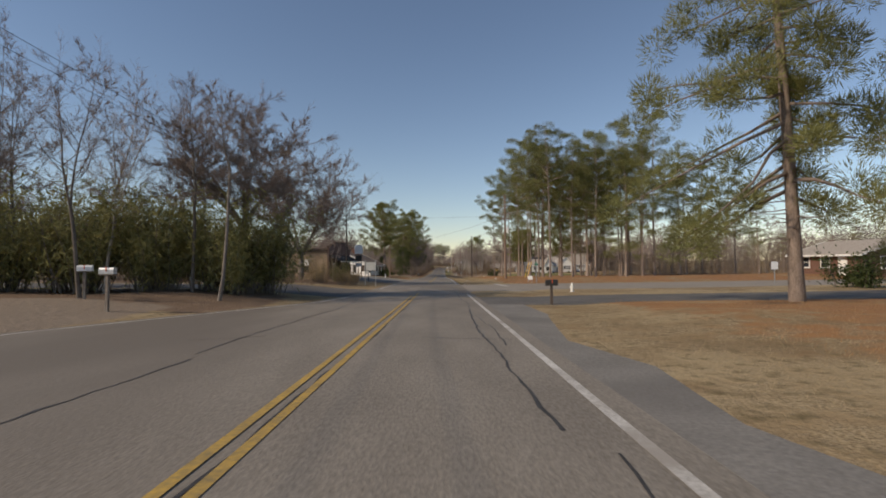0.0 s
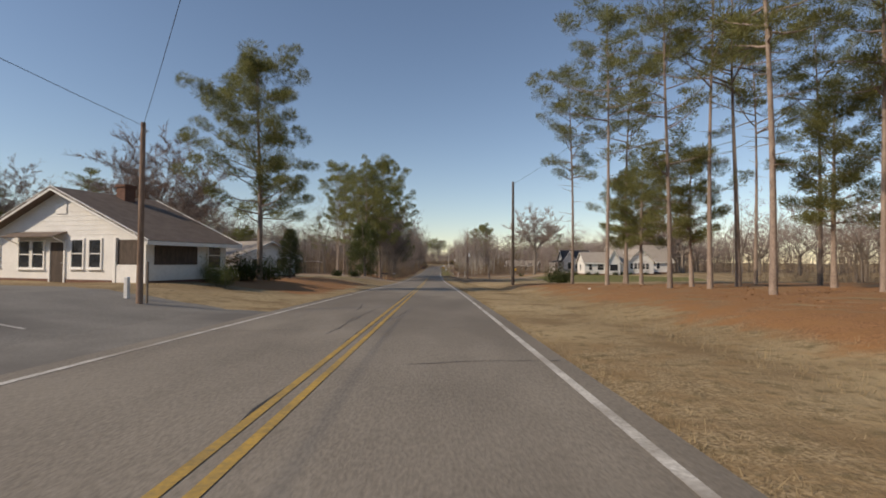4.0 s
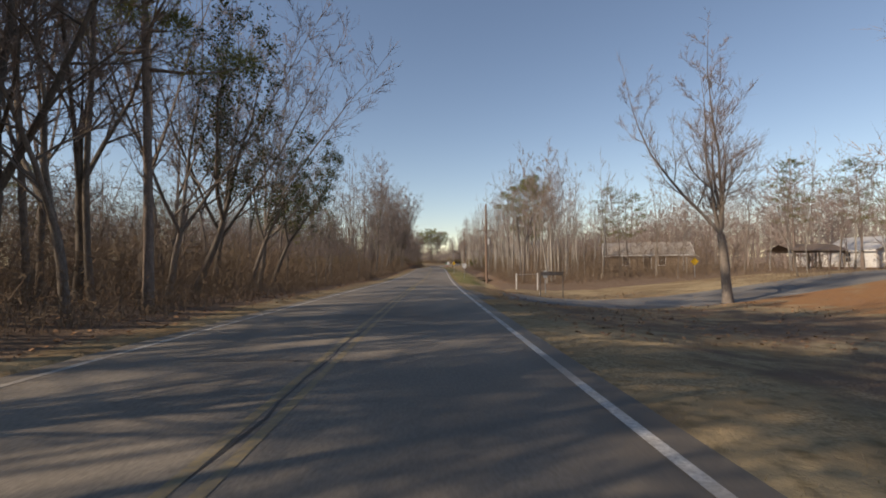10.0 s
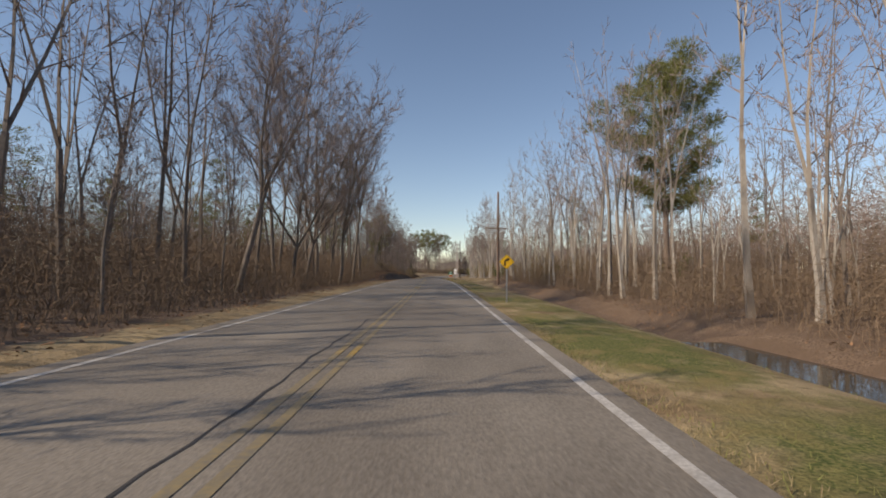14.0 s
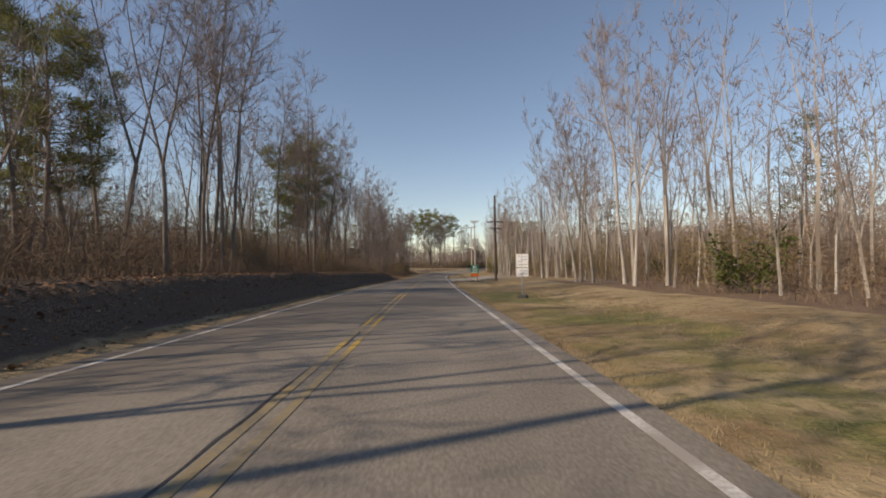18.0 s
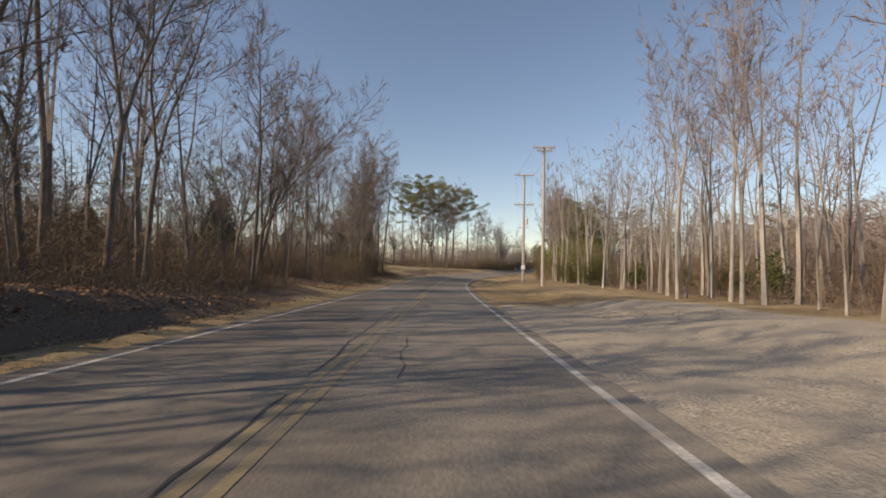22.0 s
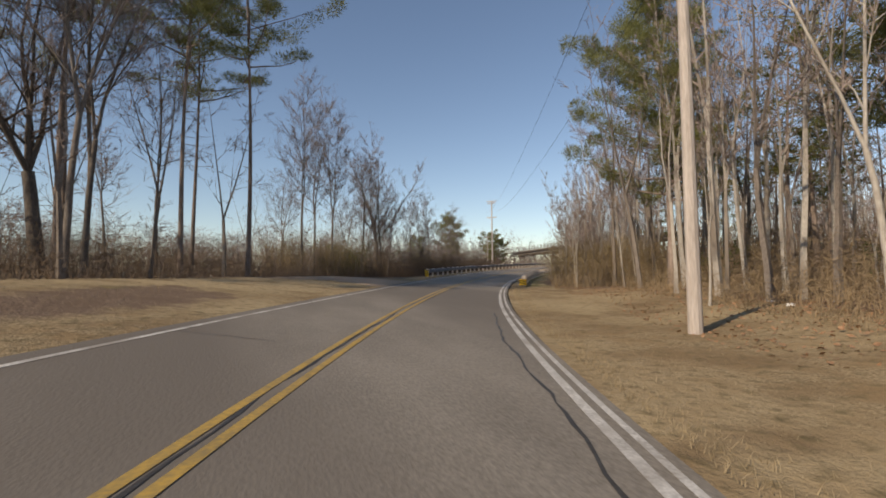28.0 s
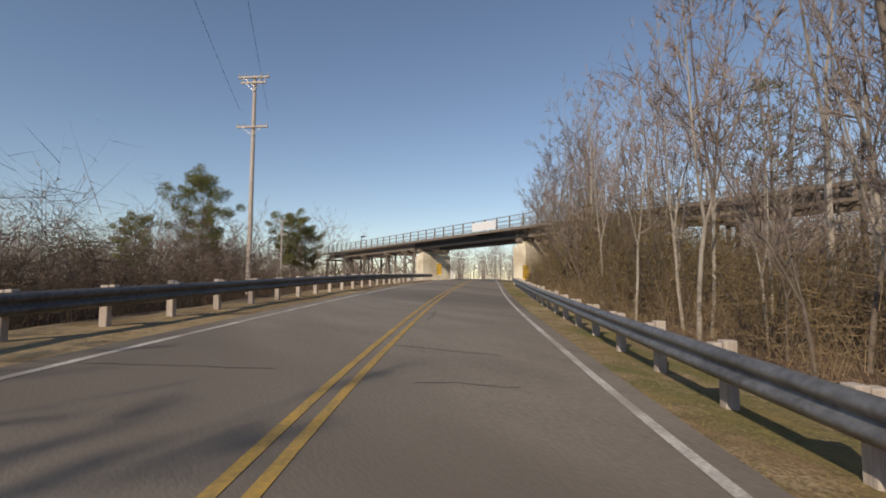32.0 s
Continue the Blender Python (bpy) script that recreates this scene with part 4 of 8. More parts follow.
def thick_tree(seed, h, wide, low, leaf, label, n=5200):
    """A broad evergreen clothed to near the ground."""
    random.seed(seed)
    w = Wood()
    pts = limb(w, Vector((0, 0, -0.2)), Vector((0, 0, 1)), h, 0.28, 7, 0.3, 6, 0.04)
    for _ in range(60):
        az, f = random.uniform(0, 6.28), random.uniform(low, 0.95)
        rr = wide * math.sin(math.pi * min(1, max(0.05, (f - low) / (1 - low) * 0.8 + 0.2))) ** 0.6 * random.uniform(0.45, 1.05)
        c = Vector((math.cos(az) * rr, math.sin(az) * rr, h * f))
        for _k in range(n // 60):
            o = c + Vector((random.gauss(0, 0.5), random.gauss(0, 0.5), random.gauss(0, 0.42)))
            w.sliver(o, o + rv(1).normalized() * random.uniform(0.2, 0.36), 0.055)
    return finish("evergreen_tree", w, BARK, leaf, label, crown="crown")


KINDS = {
    "slim": [bare_tree(11 + k, 16, 0.11, (0.30, 0.5, 0.2, 0.4, 0.55, 0.25)[k], (2, 1, 3, 2, 1, 2)[k], 0.34, (17, 28, 12, 17, 26, 17)[k], 0.23, 6, 13, 0.0085, 0.05 * (k - 2), label="slim leafless tree with dark grey bark in the woods", curl=0.16) for k in range(6)],
    "pale": [bare_tree(31 + k, 16, 0.105, (0.35, 0.45, 0.25, 0.5, 0.3)[k], (1, 2, 2, 1, 3)[k], 0.25, (28, 15, 15, 28, 11)[k], 0.18, 6, 14, 0.0085, 0.03 * (k - 2), BARK_PALE, TWIG_PALE, 0.7, 0.09, 0.16, label="tall leafless tree with pale bark at the woods' edge") for k in range(5)],
    "broad": [bare_tree(51 + k, 13, 0.28, 0.28, 24, 0.74, 15, 0.13, 7, 17, 0.0085, 0.0, twig=TWIG_PALE, up=-0.05, wander=0.12, curl=-0.015, label="broad leafless oak with a round twiggy crown", taper=0.42, dome=0.45) for k in range(3)],
    "greatoak": [bare_tree(57, 15, 0.34, 0.2, 26, 0.74, 16, 0.15, 7, 18, 0.009, 0.0, up=0.2, wander=0.14, curl=0.02, label="great leafless oak spreading over the road", taper=0.42, dome=0.57)],
    "leaning": [bare_tree(71 + k, 15, 0.15, (0.18, 0.3, 0.24)[k], (3, 2, 3)[k], 0.5, (16, 21, 16)[k], 0.26, 6, 9, 0.0105, 0.2, wander=0.17, curl=0.1, label="leafless tree leaning out over the verge") for k in range(3)],
    "yard": [bare_tree(61, 12.5, 0.25, 0.28, 5, 0.5, 14, 0.24, 7, 12, 0.0075, 0.0, BARK, TWIG_PALE, 0.4, 0.2, 0.12, "stout leafless yard tree with pale twigs", taper=0.55)],
    "ivy": [bare_tree(81 + k, 12, 0.17, 0.32, 3, 0.6, 13, 0.2, 5, 5, 0.009, 0.42, wander=0.16, label="leaning tree hung with dark evergreen leaves", leaf=MAGNOLIA, leaves=20) for k in range(2)],
    "pine": [pine(91 + k, 22, 0.155, 0.34 + 0.07 * (k % 3), 3.8, 30, "tall loblolly pine with a high green crown", 170) for k in range(4)],
    "highpine": [pine(111 + k, 22, 0.165, 0.6, 4.4, 22, "tall old pine with bare trunk and round-topped crown", 230, flat=0.5, even=True) for k in range(3)],
    "fullpine": [pine(121 + k, 20, 0.25, 0.22 - 0.04 * k, 4.3, 50, "big pine with branches far down its trunk", 210, sag=0.08, flat=0.7, even=True) for k in range(2)],
    "billowpine": [pine(137 + k, 20, 0.25, 0.27, 4.5, 66, "big pine with billowing tiers of dense needles", 330, flat=0.75, even=True) for k in range(1)],
    "nearpine": [pine(125 + k, 20, 0.21, 0.17 + 0.03 * k, 2.6, 84, "big pine with ragged branches far down its trunk", 300, sag=0.5, fine=0.75, lop=0.7, lean=0.10, even=True, flat=0.85) for k in range(2)],
    "roundpine": [pine(128 + k, 13, 0.2, 0.34, 3.4, 42, "dense pine with a full rounded crown", 260, flat=0.75) for k in range(2)],
    "cedar": [cone_tree(131 + k, 6.5, 1.9, NEEDLE_DARK, "dark green cedar of cone shape") for k in range(2)],
    "bamboo": [leafy_bush(141 + k, 4.8, 2.0, BAMBOO, "tall feathery clump of yellow-green bamboo", 4600, 0.34, 0.028, "bamboo", 34, 0.4) for k in range(3)],
    "privet": [leafy_bush(151 + k, 3.2, 1.9, PRIVET, "green privet bush among bare stems", 4400, 0.12, 0.024) for k in range(2)],
    "olive": [leafy_bush(161 + k, 4.2, 2.2, OLIVE, "olive-brown bush with withered leaves", 5600, 0.09, 0.015, stems=44) for k in range(3)],
    "sapling": [bare_tree(171 + k, 7, 0.05, 0.25, 2, 0.35, 11, 0.25, 5, 7, 0.009, 0.08 * (k - 1), up=0.8, label="slender leafless sapling at the woods' edge") for k in range(3)],
    "palesap": [bare_tree(181 + k, 9, 0.055, 0.3, 2, 0.25, 11, 0.21, 5, 7, 0.009, 0.05 * (k - 1), BARK_PALE, TWIG_PALE, 0.9, label="slender pale leafless sapling at the woods' edge") for k in range(3)],
}
LITE = {
    "slim": [bare_tree(311 + k, 16, 0.14, 0.3, 2, 0.32, 9, 0.24, 3, 4, 0.018, 0.04 * k - 0.06, lite=True) for k in range(4)],
    "pale": [bare_tree(331 + k, 16, 0.13, 0.35, 2, 0.24, 9, 0.19, 3, 4, 0.018, 0.0, BARK_PALE, TWIG_PALE, 0.7, lite=True) for k in range(4)],
    "broad": [bare_tree(351 + k, 13, 0.28, 0.22, 12, 0.72, 9, 0.16, 5, 6, 0.017, 0.0, twig=TWIG_PALE, curl=0.03, lite=True, taper=0.42, dome=0.42) for k in range(2)],
    "sapling": [bare_tree(371 + k, 7, 0.06, 0.25, 2, 0.3, 5, 0.26, 3, 3, 0.017, 0.05, up=0.8, lite=True) for k in range(2)],
    "palesap": [bare_tree(381 + k, 9, 0.07, 0.3, 2, 0.25, 5, 0.22, 3, 3, 0.017, 0.05, BARK_PALE, TWIG_PALE, 0.8, lite=True) for k in range(2)],
    "pine": [pine(391 + k, 22, 0.22, 0.40, 3.6, 24, dens=44, lite=True) for k in range(2)],
    "highpine": [pine(395 + k, 22, 0.22, 0.60, 3.8, 20, dens=44, lite=True) for k in range(2)],
}
LITE["olive"] = [leafy_bush(401, 4.2, 2.2, OLIVE, "", 1700, 0.19, 0.026, stems=14)]
LITE["privet"] = [leafy_bush(402, 3.2, 1.9, PRIVET, "", 600, 0.3, 0.06, stems=8)]
LITE["leaning"] = LITE["slim"]
LITE["fullpine"] = LITE["pine"]
STOCK = list({o.name: o for ks in (*KINDS.values(), *LITE.values()) for o in ks}.values())


def plant(kind, s, d, h=None, turn=None, sink=0.05):
    """A copy of one of a kind's trees at s, d, scaled to the height h."""
    base = {"slim": 16, "pale": 16, "broad": 13, "greatoak": 15, "leaning": 15, "pine": 22, "highpine": 22, "fullpine": 20, "billowpine": 20, "nearpine": 20, "roundpine": 13, "yard": 12.5, "ivy": 12, "cedar": 6.5, "bamboo": 4.8, "privet": 3.2, "olive": 4.2, "sapling": 7, "palesap": 9}[kind]
    k = (h or base) / base
    wide = k ** 0.6 if k < 1 else k
    turn = random.uniform(0, 6.28) if turn is None else turn
    src = random.choice(KINDS[kind])
    m = Matrix.Translation(lies(s, d, -sink)) @ Matrix.Rotation(turn, 4, "Z") @ Matrix.Diagonal((wide, wide, k, 1))
    return copy_thing(src, m)


BACK = {}


def back_row(kind, s, d, h):
    """A tree of the back rows, past counting: its form goes into one mesh a material."""
    base = {"cedar": 6.5, "sapling": 7, "palesap": 9, "pine": 22, "highpine": 22, "broad": 13, "leaning": 15, "privet": 3.2, "olive": 4.2}.get(kind, 16)
    k = h / base
    wide = k ** 0.6 if k < 1 else k
    an, p = random.uniform(0, 6.28), lies(s, d, -0.1)
    rot = np.array([[math.cos(an) * wide, -math.sin(an) * wide, 0], [math.sin(an) * wide, math.cos(an) * wide, 0], [0, 0, k]])
    for c in random.choice(LITE.get(kind) or KINDS[kind]).children:
        me = c.data
        v = np.empty(len(me.vertices) * 3, np.float32)
        me.vertices.foreach_get("co", v)
        f = np.empty(len(me.loops), np.int32)
        me.loops.foreach_get("vertex_index", f)
        n = len(me.loops) // len(me.polygons)
        BACK.setdefault((me.materials[0].name, n), []).append((v.reshape(-1, 3) @ rot.T + np.array(p), f.reshape(-1, n)))


def back_done():
    for (mat, n), bits in BACK.items():
        tagged(part("back_woods", joined("back_woods", bits, bpy.data.materials[mat]), None, None), "winter woods behind the nearest trees", "woods", kind="stuff")


def woods(n, s0, s1, d0, d1, mix, hmin, hmax, gap=1.2, back=None):
    """n trees scattered over a stretch, at least gap apart. mix: kinds and their shares. Those farther from the road than back are joined."""
    random.seed(f"{s0} {d0} {n}")
    done, tries = [], 0
    names, shares = list(mix), list(mix.values())
    while len(done) < n and tries < n * 30:
        tries += 1
        s, d = random.uniform(s0, s1), random.uniform(d0, d1)
        if any((s - a) ** 2 + (d - b) ** 2 < gap * gap for a, b in done):
            continue
        done.append((s, d))
        kind = random.choices(names, shares)[0]
        f = {"cedar": 0.42, "privet": 0.2, "olive": 0.25, "bamboo": 0.3, "sapling": 0.45, "palesap": 0.55}.get(kind, 1.0)
        if back is not None and (-MID + d if d > 0 else MID - d) > back:
            back_row(kind, s, d, random.uniform(hmin, hmax) * f)
        else:
            plant(kind, s, d, random.uniform(hmin, hmax) * f)


def thicket(name, label, n, s0, s1, d0, d1, hmin, hmax, mat, width=0.013, twigs=6, seed=1, lean=0.45):
    """Undergrowth: arching bare stems with a tangle of side twigs, past counting."""
    rng = np.random.default_rng(seed)
    s, d = rng.uniform(s0, s1, n), rng.uniform(0, 1, n) ** 1.2
    low = 0.3 + 0.7 * smooth(d / 0.4)
    d = d0 + (d1 - d0) * d
    o = places(s, d, -0.1)
    patchy = 0.55 + 0.45 * np.sin(s * 0.9 + d) * np.sin(s * 0.37 - d * 0.8)
    h = rng.uniform(hmin, hmax, n) * rng.uniform(0.45, 1, n) * (0.6 + 0.5 * patchy) * low
    mid = o + np.stack([rng.normal(0, lean, n) * h * 0.35, rng.normal(0, lean, n) * h * 0.35, h * 0.6], -1)
    tip = mid + (mid - o) * 0.5 + np.stack([rng.normal(0, lean, n) * h * 0.6, rng.normal(0, lean, n) * h * 0.6, rng.uniform(-0.15, 0.35, n) * h], -1)

    def blades(a, b, w):
        side = np.cross(b - a, rng.normal(size=a.shape))
        side *= (w / np.maximum(np.linalg.norm(side, axis=1), 1e-6))[:, None]
        return np.stack([a - side, a + side, b], 1).reshape(-1, 3)

    vs = [blades(o, mid + (tip - mid) * 0.2, np.full(n, width)), blades(mid, tip, np.full(n, width * 0.7))]
    for _ in range(twigs):
        f = rng.uniform(0.1, 1.9, n)[:, None]
        a = np.where(f < 1, o + (mid - o) * f, mid + (tip - mid) * (f - 1))
        b = a + np.stack([rng.normal(0, 0.7, n), rng.normal(0, 0.7, n), rng.uniform(-0.25, 0.6, n)], -1) * np.minimum(h * 0.3, 0.9)[:, None]
        vs.append(blades(a, b, np.full(n, width * 0.6)))
    v = np.concatenate(vs)
    return tagged(part(name, mesh_of(name, v, np.arange(len(v)).reshape(-1, 3), mat), None, None), label, "undergrowth", kind="stuff")


def grass(name, label, n, spans, hmin, hmax, mat, seed=1, width=0.0045):
    """Blades of grass over stretches of verge (s0, s1, d0, d1)."""
    rng = np.random.default_rng(seed)
    area = np.array([(b - a) * (d - c) for a, b, c, d in spans])
    vs = []
    for (a, b, c, d), k in zip(spans, (n * area / area.sum()).astype(int)):
        s, w = rng.uniform(a, b, k), c + (d - c) * rng.uniform(0, 1, k) ** 1.5 if c > 0 else d + (c - d) * rng.uniform(0, 1, k) ** 1.5
        o = places(s, w, -0.02)
        h = rng.uniform(hmin, hmax, k) * rng.uniform(0.4, 1.0, k)
        tip = o + np.stack([rng.normal(0, 0.45, k) * h, rng.normal(0, 0.45, k) * h, h], -1)
        an = rng.uniform(0, 6.28, k)
        side = np.stack([np.cos(an), np.sin(an), np.zeros(k)], -1) * width
        vs.append(np.stack([o - side, o + side, tip], 1).reshape(-1, 3))
    v = np.concatenate(vs)
    return tagged(part(name, mesh_of(name, v, np.arange(len(v)).reshape(-1, 3), mat), None, None), label, "grass", kind="stuff")


def litter_leaves(name, label, n, spans, mat, size=0.05, seed=1):
    rng = np.random.default_rng(seed)
    vs, fs, o0 = [], [], 0
    for a, b, c, d in spans:
        k = n // len(spans)
        o = places(rng.uniform(a, b, k), rng.uniform(c, d, k), rng.uniform(0.0, 0.03, k))
        u = rng.normal(size=(k, 3)) * np.array([1, 1, 0.3])
        u /= np.linalg.norm(u, axis=1)[:, None]
        w = np.cross(u, rng.normal(size=(k, 3)) * 0.4 + np.array([0, 0, 1]))
        z = size * rng.uniform(0.6, 1.4, (k, 1))
        vs.append(np.stack([o - u * z, o + w * z * 0.5, o + u * z, o - w * z * 0.5], 1).reshape(-1, 3))
        fs.append(np.arange(k * 4).reshape(-1, 4) + o0)
        o0 += k * 4
    return tagged(part(name, mesh_of(name, np.concatenate(vs), np.concatenate(fs), mat), None, None), label, "leaves", kind="stuff")


# ---- buildings ----
def prism(bm, w, l, h, top):
    """A house's body: walls of height h, gables to the ridge along y."""
    a, b = w / 2, l / 2
    pts = [(-a, 0), (a, 0), (a, h), (0, h + top), (-a, h)]
    f = [bm.verts.new((x, -b, z)) for x, z in pts]
    g = [bm.verts.new((x, b, z)) for x, z in pts]
    bm.faces.new(f)
    bm.faces.new(g[::-1])
    for k in range(5):
        bm.faces.new((f[k], g[k], g[(k + 1) % 5], f[(k + 1) % 5]))
    bmesh.ops.recalc_face_normals(bm, faces=bm.faces)
    return bm


def window(ob, face, u, z, ww, hh, w, l, trim, cross=True, shutter=None):
    """A window on a face of a house's body: f, b (ends of the ridge), l, r."""
    turn, off = {"f": (0, l / 2), "b": (180, l / 2), "l": (-90, w / 2), "r": (90, w / 2)}[face]
    m = Matrix.Rotation(radians(turn), 4, "Z") @ Matrix.Translation((u, -off, z))
    frame_ = bmesh.new()
    t = 0.09
    for x0, x1, z0, z1 in ((-ww / 2 - t, ww / 2 + t, hh, hh + t), (-ww / 2 - t, ww / 2 + t, -t, 0), (-ww / 2 - t, -ww / 2, 0, hh), (ww / 2, ww / 2 + t, 0, hh)):
        box(frame_, x0, x1, -0.06, 0.02, z0, z1, 0.0)
    if cross:
        box(frame_, -ww / 2, ww / 2, -0.045, -0.02, hh / 2 - 0.025, hh / 2 + 0.025)
    bmesh.ops.transform(frame_, matrix=m, verts=frame_.verts)
    win = part("window", frame_, trim, ob, "")
    pane = boxed(-ww / 2, ww / 2, -0.018, 0.01, 0, hh)
    bmesh.ops.transform(pane, matrix=m, verts=pane.verts)
    part("pane", pane, PANE, win, "dark reflecting glass")
    sill = boxed(-ww / 2 - 0.14, ww / 2 + 0.14, -0.12, 0.0, -t - 0.05, -t, 0.008)
    bmesh.ops.transform(sill, matrix=m, verts=sill.verts)
    part("sill", sill, trim, win)
    if shutter:
        for x in (-ww / 2 - t - 0.36, ww / 2 + t + 0.01):
            sh = boxed(x, x + 0.35, -0.05, 0.0, 0, hh, 0.008)
            bmesh.ops.transform(sh, matrix=m, verts=sh.verts)
            part("shutter", sh, shutter, win, "dark louvred shutter")


def door(ob, face, u, ww, hh, w, l, mat, trim, z=0.0):
    turn, off = {"f": (0, l / 2), "b": (180, l / 2), "l": (-90, w / 2), "r": (90, w / 2)}[face]
    m = Matrix.Rotation(radians(turn), 4, "Z") @ Matrix.Translation((u, -off, z))
    leaf = boxed(-ww / 2, ww / 2, -0.04, 0.01, 0.02, hh, 0.006)
    bmesh.ops.transform(leaf, matrix=m, verts=leaf.verts)
    d = part("door", leaf, mat, ob)
    fr = bmesh.new()
    for x0, x1, z0, z1 in ((-ww / 2 - 0.1, -ww / 2, 0, hh + 0.1), (ww / 2, ww / 2 + 0.1, 0, hh + 0.1), (-ww / 2, ww / 2, hh, hh + 0.1)):
        box(fr, x0, x1, -0.07, 0.01, z0, z1)
    bmesh.ops.transform(fr, matrix=m, verts=fr.verts)
    part("door_frame", fr, trim, d)
    kn = rodded((ww / 2 - 0.08, -0.04, 1.0), (ww / 2 - 0.08, -0.10, 1.0), 0.03, 0.03, 8)
    bmesh.ops.transform(kn, matrix=m, verts=kn.verts)
    part("door_knob", kn, STEEL, d)


def house(name, label, m, w, l, h, top, wall, roof, trim, over=0.4, windows=(), doors=(), chimney=None, category="house", shutter=None, base=0.35):
    ob = thing(name, m, label, category)
    part("wall", prism(bmesh.new(), w, l, h, top), wall, ob)
    part("foundation", boxed(-w / 2 - 0.03, w / 2 + 0.03, -l / 2 - 0.03, l / 2 + 0.03, -0.8, base * 0.5, 0.0), BRICK, ob)
    for sx in (-1, 1):
        e, k = w / 2 + over, top / (w / 2)
        pts = [(0, -l / 2 - over, h + top + 0.06), (sx * e, -l / 2 - over, h - k * over + 0.06), (sx * e, l / 2 + over, h - k * over + 0.06), (0, l / 2 + over, h + top + 0.06)]
        if sx > 0:
            pts = pts[::-1]
        rf = part("roof", slab(bmesh.new(), pts[::-1], 0.1), roof, ob)
        for sy in (-1, 1):
            y = sy * (l / 2 + over)
            b = bmesh.new()
            q = [(0, y, h + top + 0.09), (sx * e, y, h - k * over + 0.09), (sx * e, y, h - k * over - 0.14), (0, y, h + top - 0.14)]
            slab(b, q, 0.06 * (1 if (sx * sy) > 0 else -1))
            part("bargeboard", b, trim, rf, "white painted gable board")
        part("fascia", boxed(min(sx * e, sx * (e - 0.04)), max(sx * e, sx * (e - 0.04)), -l / 2 - over, l / 2 + over, h - k * over - 0.16, h - k * over + 0.03), trim, rf)
    for f, u, z, ww, hh in windows:
        window(ob, f, u, z, ww, hh, w, l, trim, shutter=shutter)
    for f, u, ww, hh, mat in doors:
        door(ob, f, u, ww, hh, w, l, mat, trim)
    if chimney:
        x, y, z0, z1 = chimney
        c = part("chimney", boxed(x - 0.32, x + 0.32, y - 0.32, y + 0.32, z0, z1, 0.01), BRICK, ob, "brick chimney stack")
        part("chimney_cap", boxed(x - 0.39, x + 0.39, y - 0.39, y + 0.39, z1 - 0.14, z1, 0.01), BRICK, c)
    return ob


# the closed store with its stepped false front
store = thing("store", stand(61.5, -13.2), "closed store with brown stepped false front and tan block side wall", "store")
part("wall", boxed(-13.5, -0.05, -6.2, 6.2, -0.6, 3.55), BLOCK, store)
part("roof", boxed(-13.7, -0.06, -6.35, 6.35, 3.56, 3.72, 0.02), SHINGLE, store)
b = bmesh.new()
prof = [(-6.3, -0.5), (6.3, -0.5), (6.3, 3.7), (4.9, 3.7), (4.9, 4.15), (3.2, 4.15), (3.2, 4.55), (-3.2, 4.55), (-3.2, 4.15), (-4.9, 4.15), (-4.9, 3.9), (-6.3, 3.9)]
slab(b, [(0.12, y, z) for y, z in prof], 0.16)
front = part("false_front", b, FALSE_FRONT, store, "weathered brown board front with stepped top")
for y0, y1, z in ((-6.3, -4.9, 3.9), (-4.9, -3.2, 4.15), (-3.2, 3.2, 4.55), (3.2, 4.9, 4.15), (4.9, 6.3, 3.7)):
    part("coping", boxed(-0.1, 0.2, y0 + 0.01, y1 - 0.01, z + 0.005, z + 0.08, 0.01), POLE_DARK, front)
b = slab(bmesh.new(), [(0.13, -5.8, 2.95), (0.13, 5.8, 2.95), (1.5, 5.8, 2.2), (1.5, -5.8, 2.2)][::-1], 0.06)
aw = part("awning", b, AWNING, store, "black tin awning")
part("awning_edge", boxed(1.46, 1.54, -5.8, 5.8, 2.06, 2.2, 0.01), WHITE_PAINT, aw, "pale edge board")
for y in np.linspace(-5.6, 5.6, 9):
    part("awning_rib", rodded((0.15, y, 2.99), (1.48, y, 2.25), 0.025, 0.025, 6), AWNING, aw)
for y in (-5.6, -1.9, 1.9, 5.6):
    part("awning_post", rodded((1.42, y, -0.3), (1.42, y, 2.1), 0.045, 0.045, 8), POLE_DARK, aw)
for y, ww in ((-3.9, 1.5), (-1.7, 0.0), (1.2, 1.6), (3.9, 1.6)):
    if ww:
        w_ = part("window", boxed(0.12, 0.17, y - ww / 2 - 0.08, y + ww / 2 + 0.08, 0.7, 1.95, 0.008), WHITE_PAINT, store)
        part("pane", boxed(0.171, 0.18, y - ww / 2, y + ww / 2, 0.78, 1.87), PANE, w_)
    else:
        d_ = part("door", boxed(0.12, 0.18, y - 0.5, y + 0.5, 0.0, 2.02, 0.008), POLE_DARK, store)
        part("door_knob", rodded((0.18, y + 0.38, 1.0), (0.24, y + 0.38, 1.0), 0.03, 0.03, 8), STEEL, d_)
for x in (-2.6, -6.4):
    w_ = part("window", boxed(x - 0.5, x + 0.5, -6.27, -6.2, 0.9, 2.5, 0.01), RAW_WOOD, store, "old wooden sash window")
    part("pane", boxed(x - 0.42, x + 0.42, -6.285, -6.272, 1.72, 2.42), WHITE_PAINT, w_, "papered upper pane")
    part("pane", boxed(x - 0.42, x + 0.42, -6.285, -6.272, 0.98, 1.66), PANE, w_)
    for z in (1.2, 1.43):
        part("glazing_bar", boxed(x - 0.42, x + 0.42, -6.30, -6.286, z, z + 0.04), RAW_WOOD, w_)
part("eave_board", boxed(-13.6, -0.05, -6.33, -6.2, 3.30, 3.55, 0.01), POLE_DARK, store)
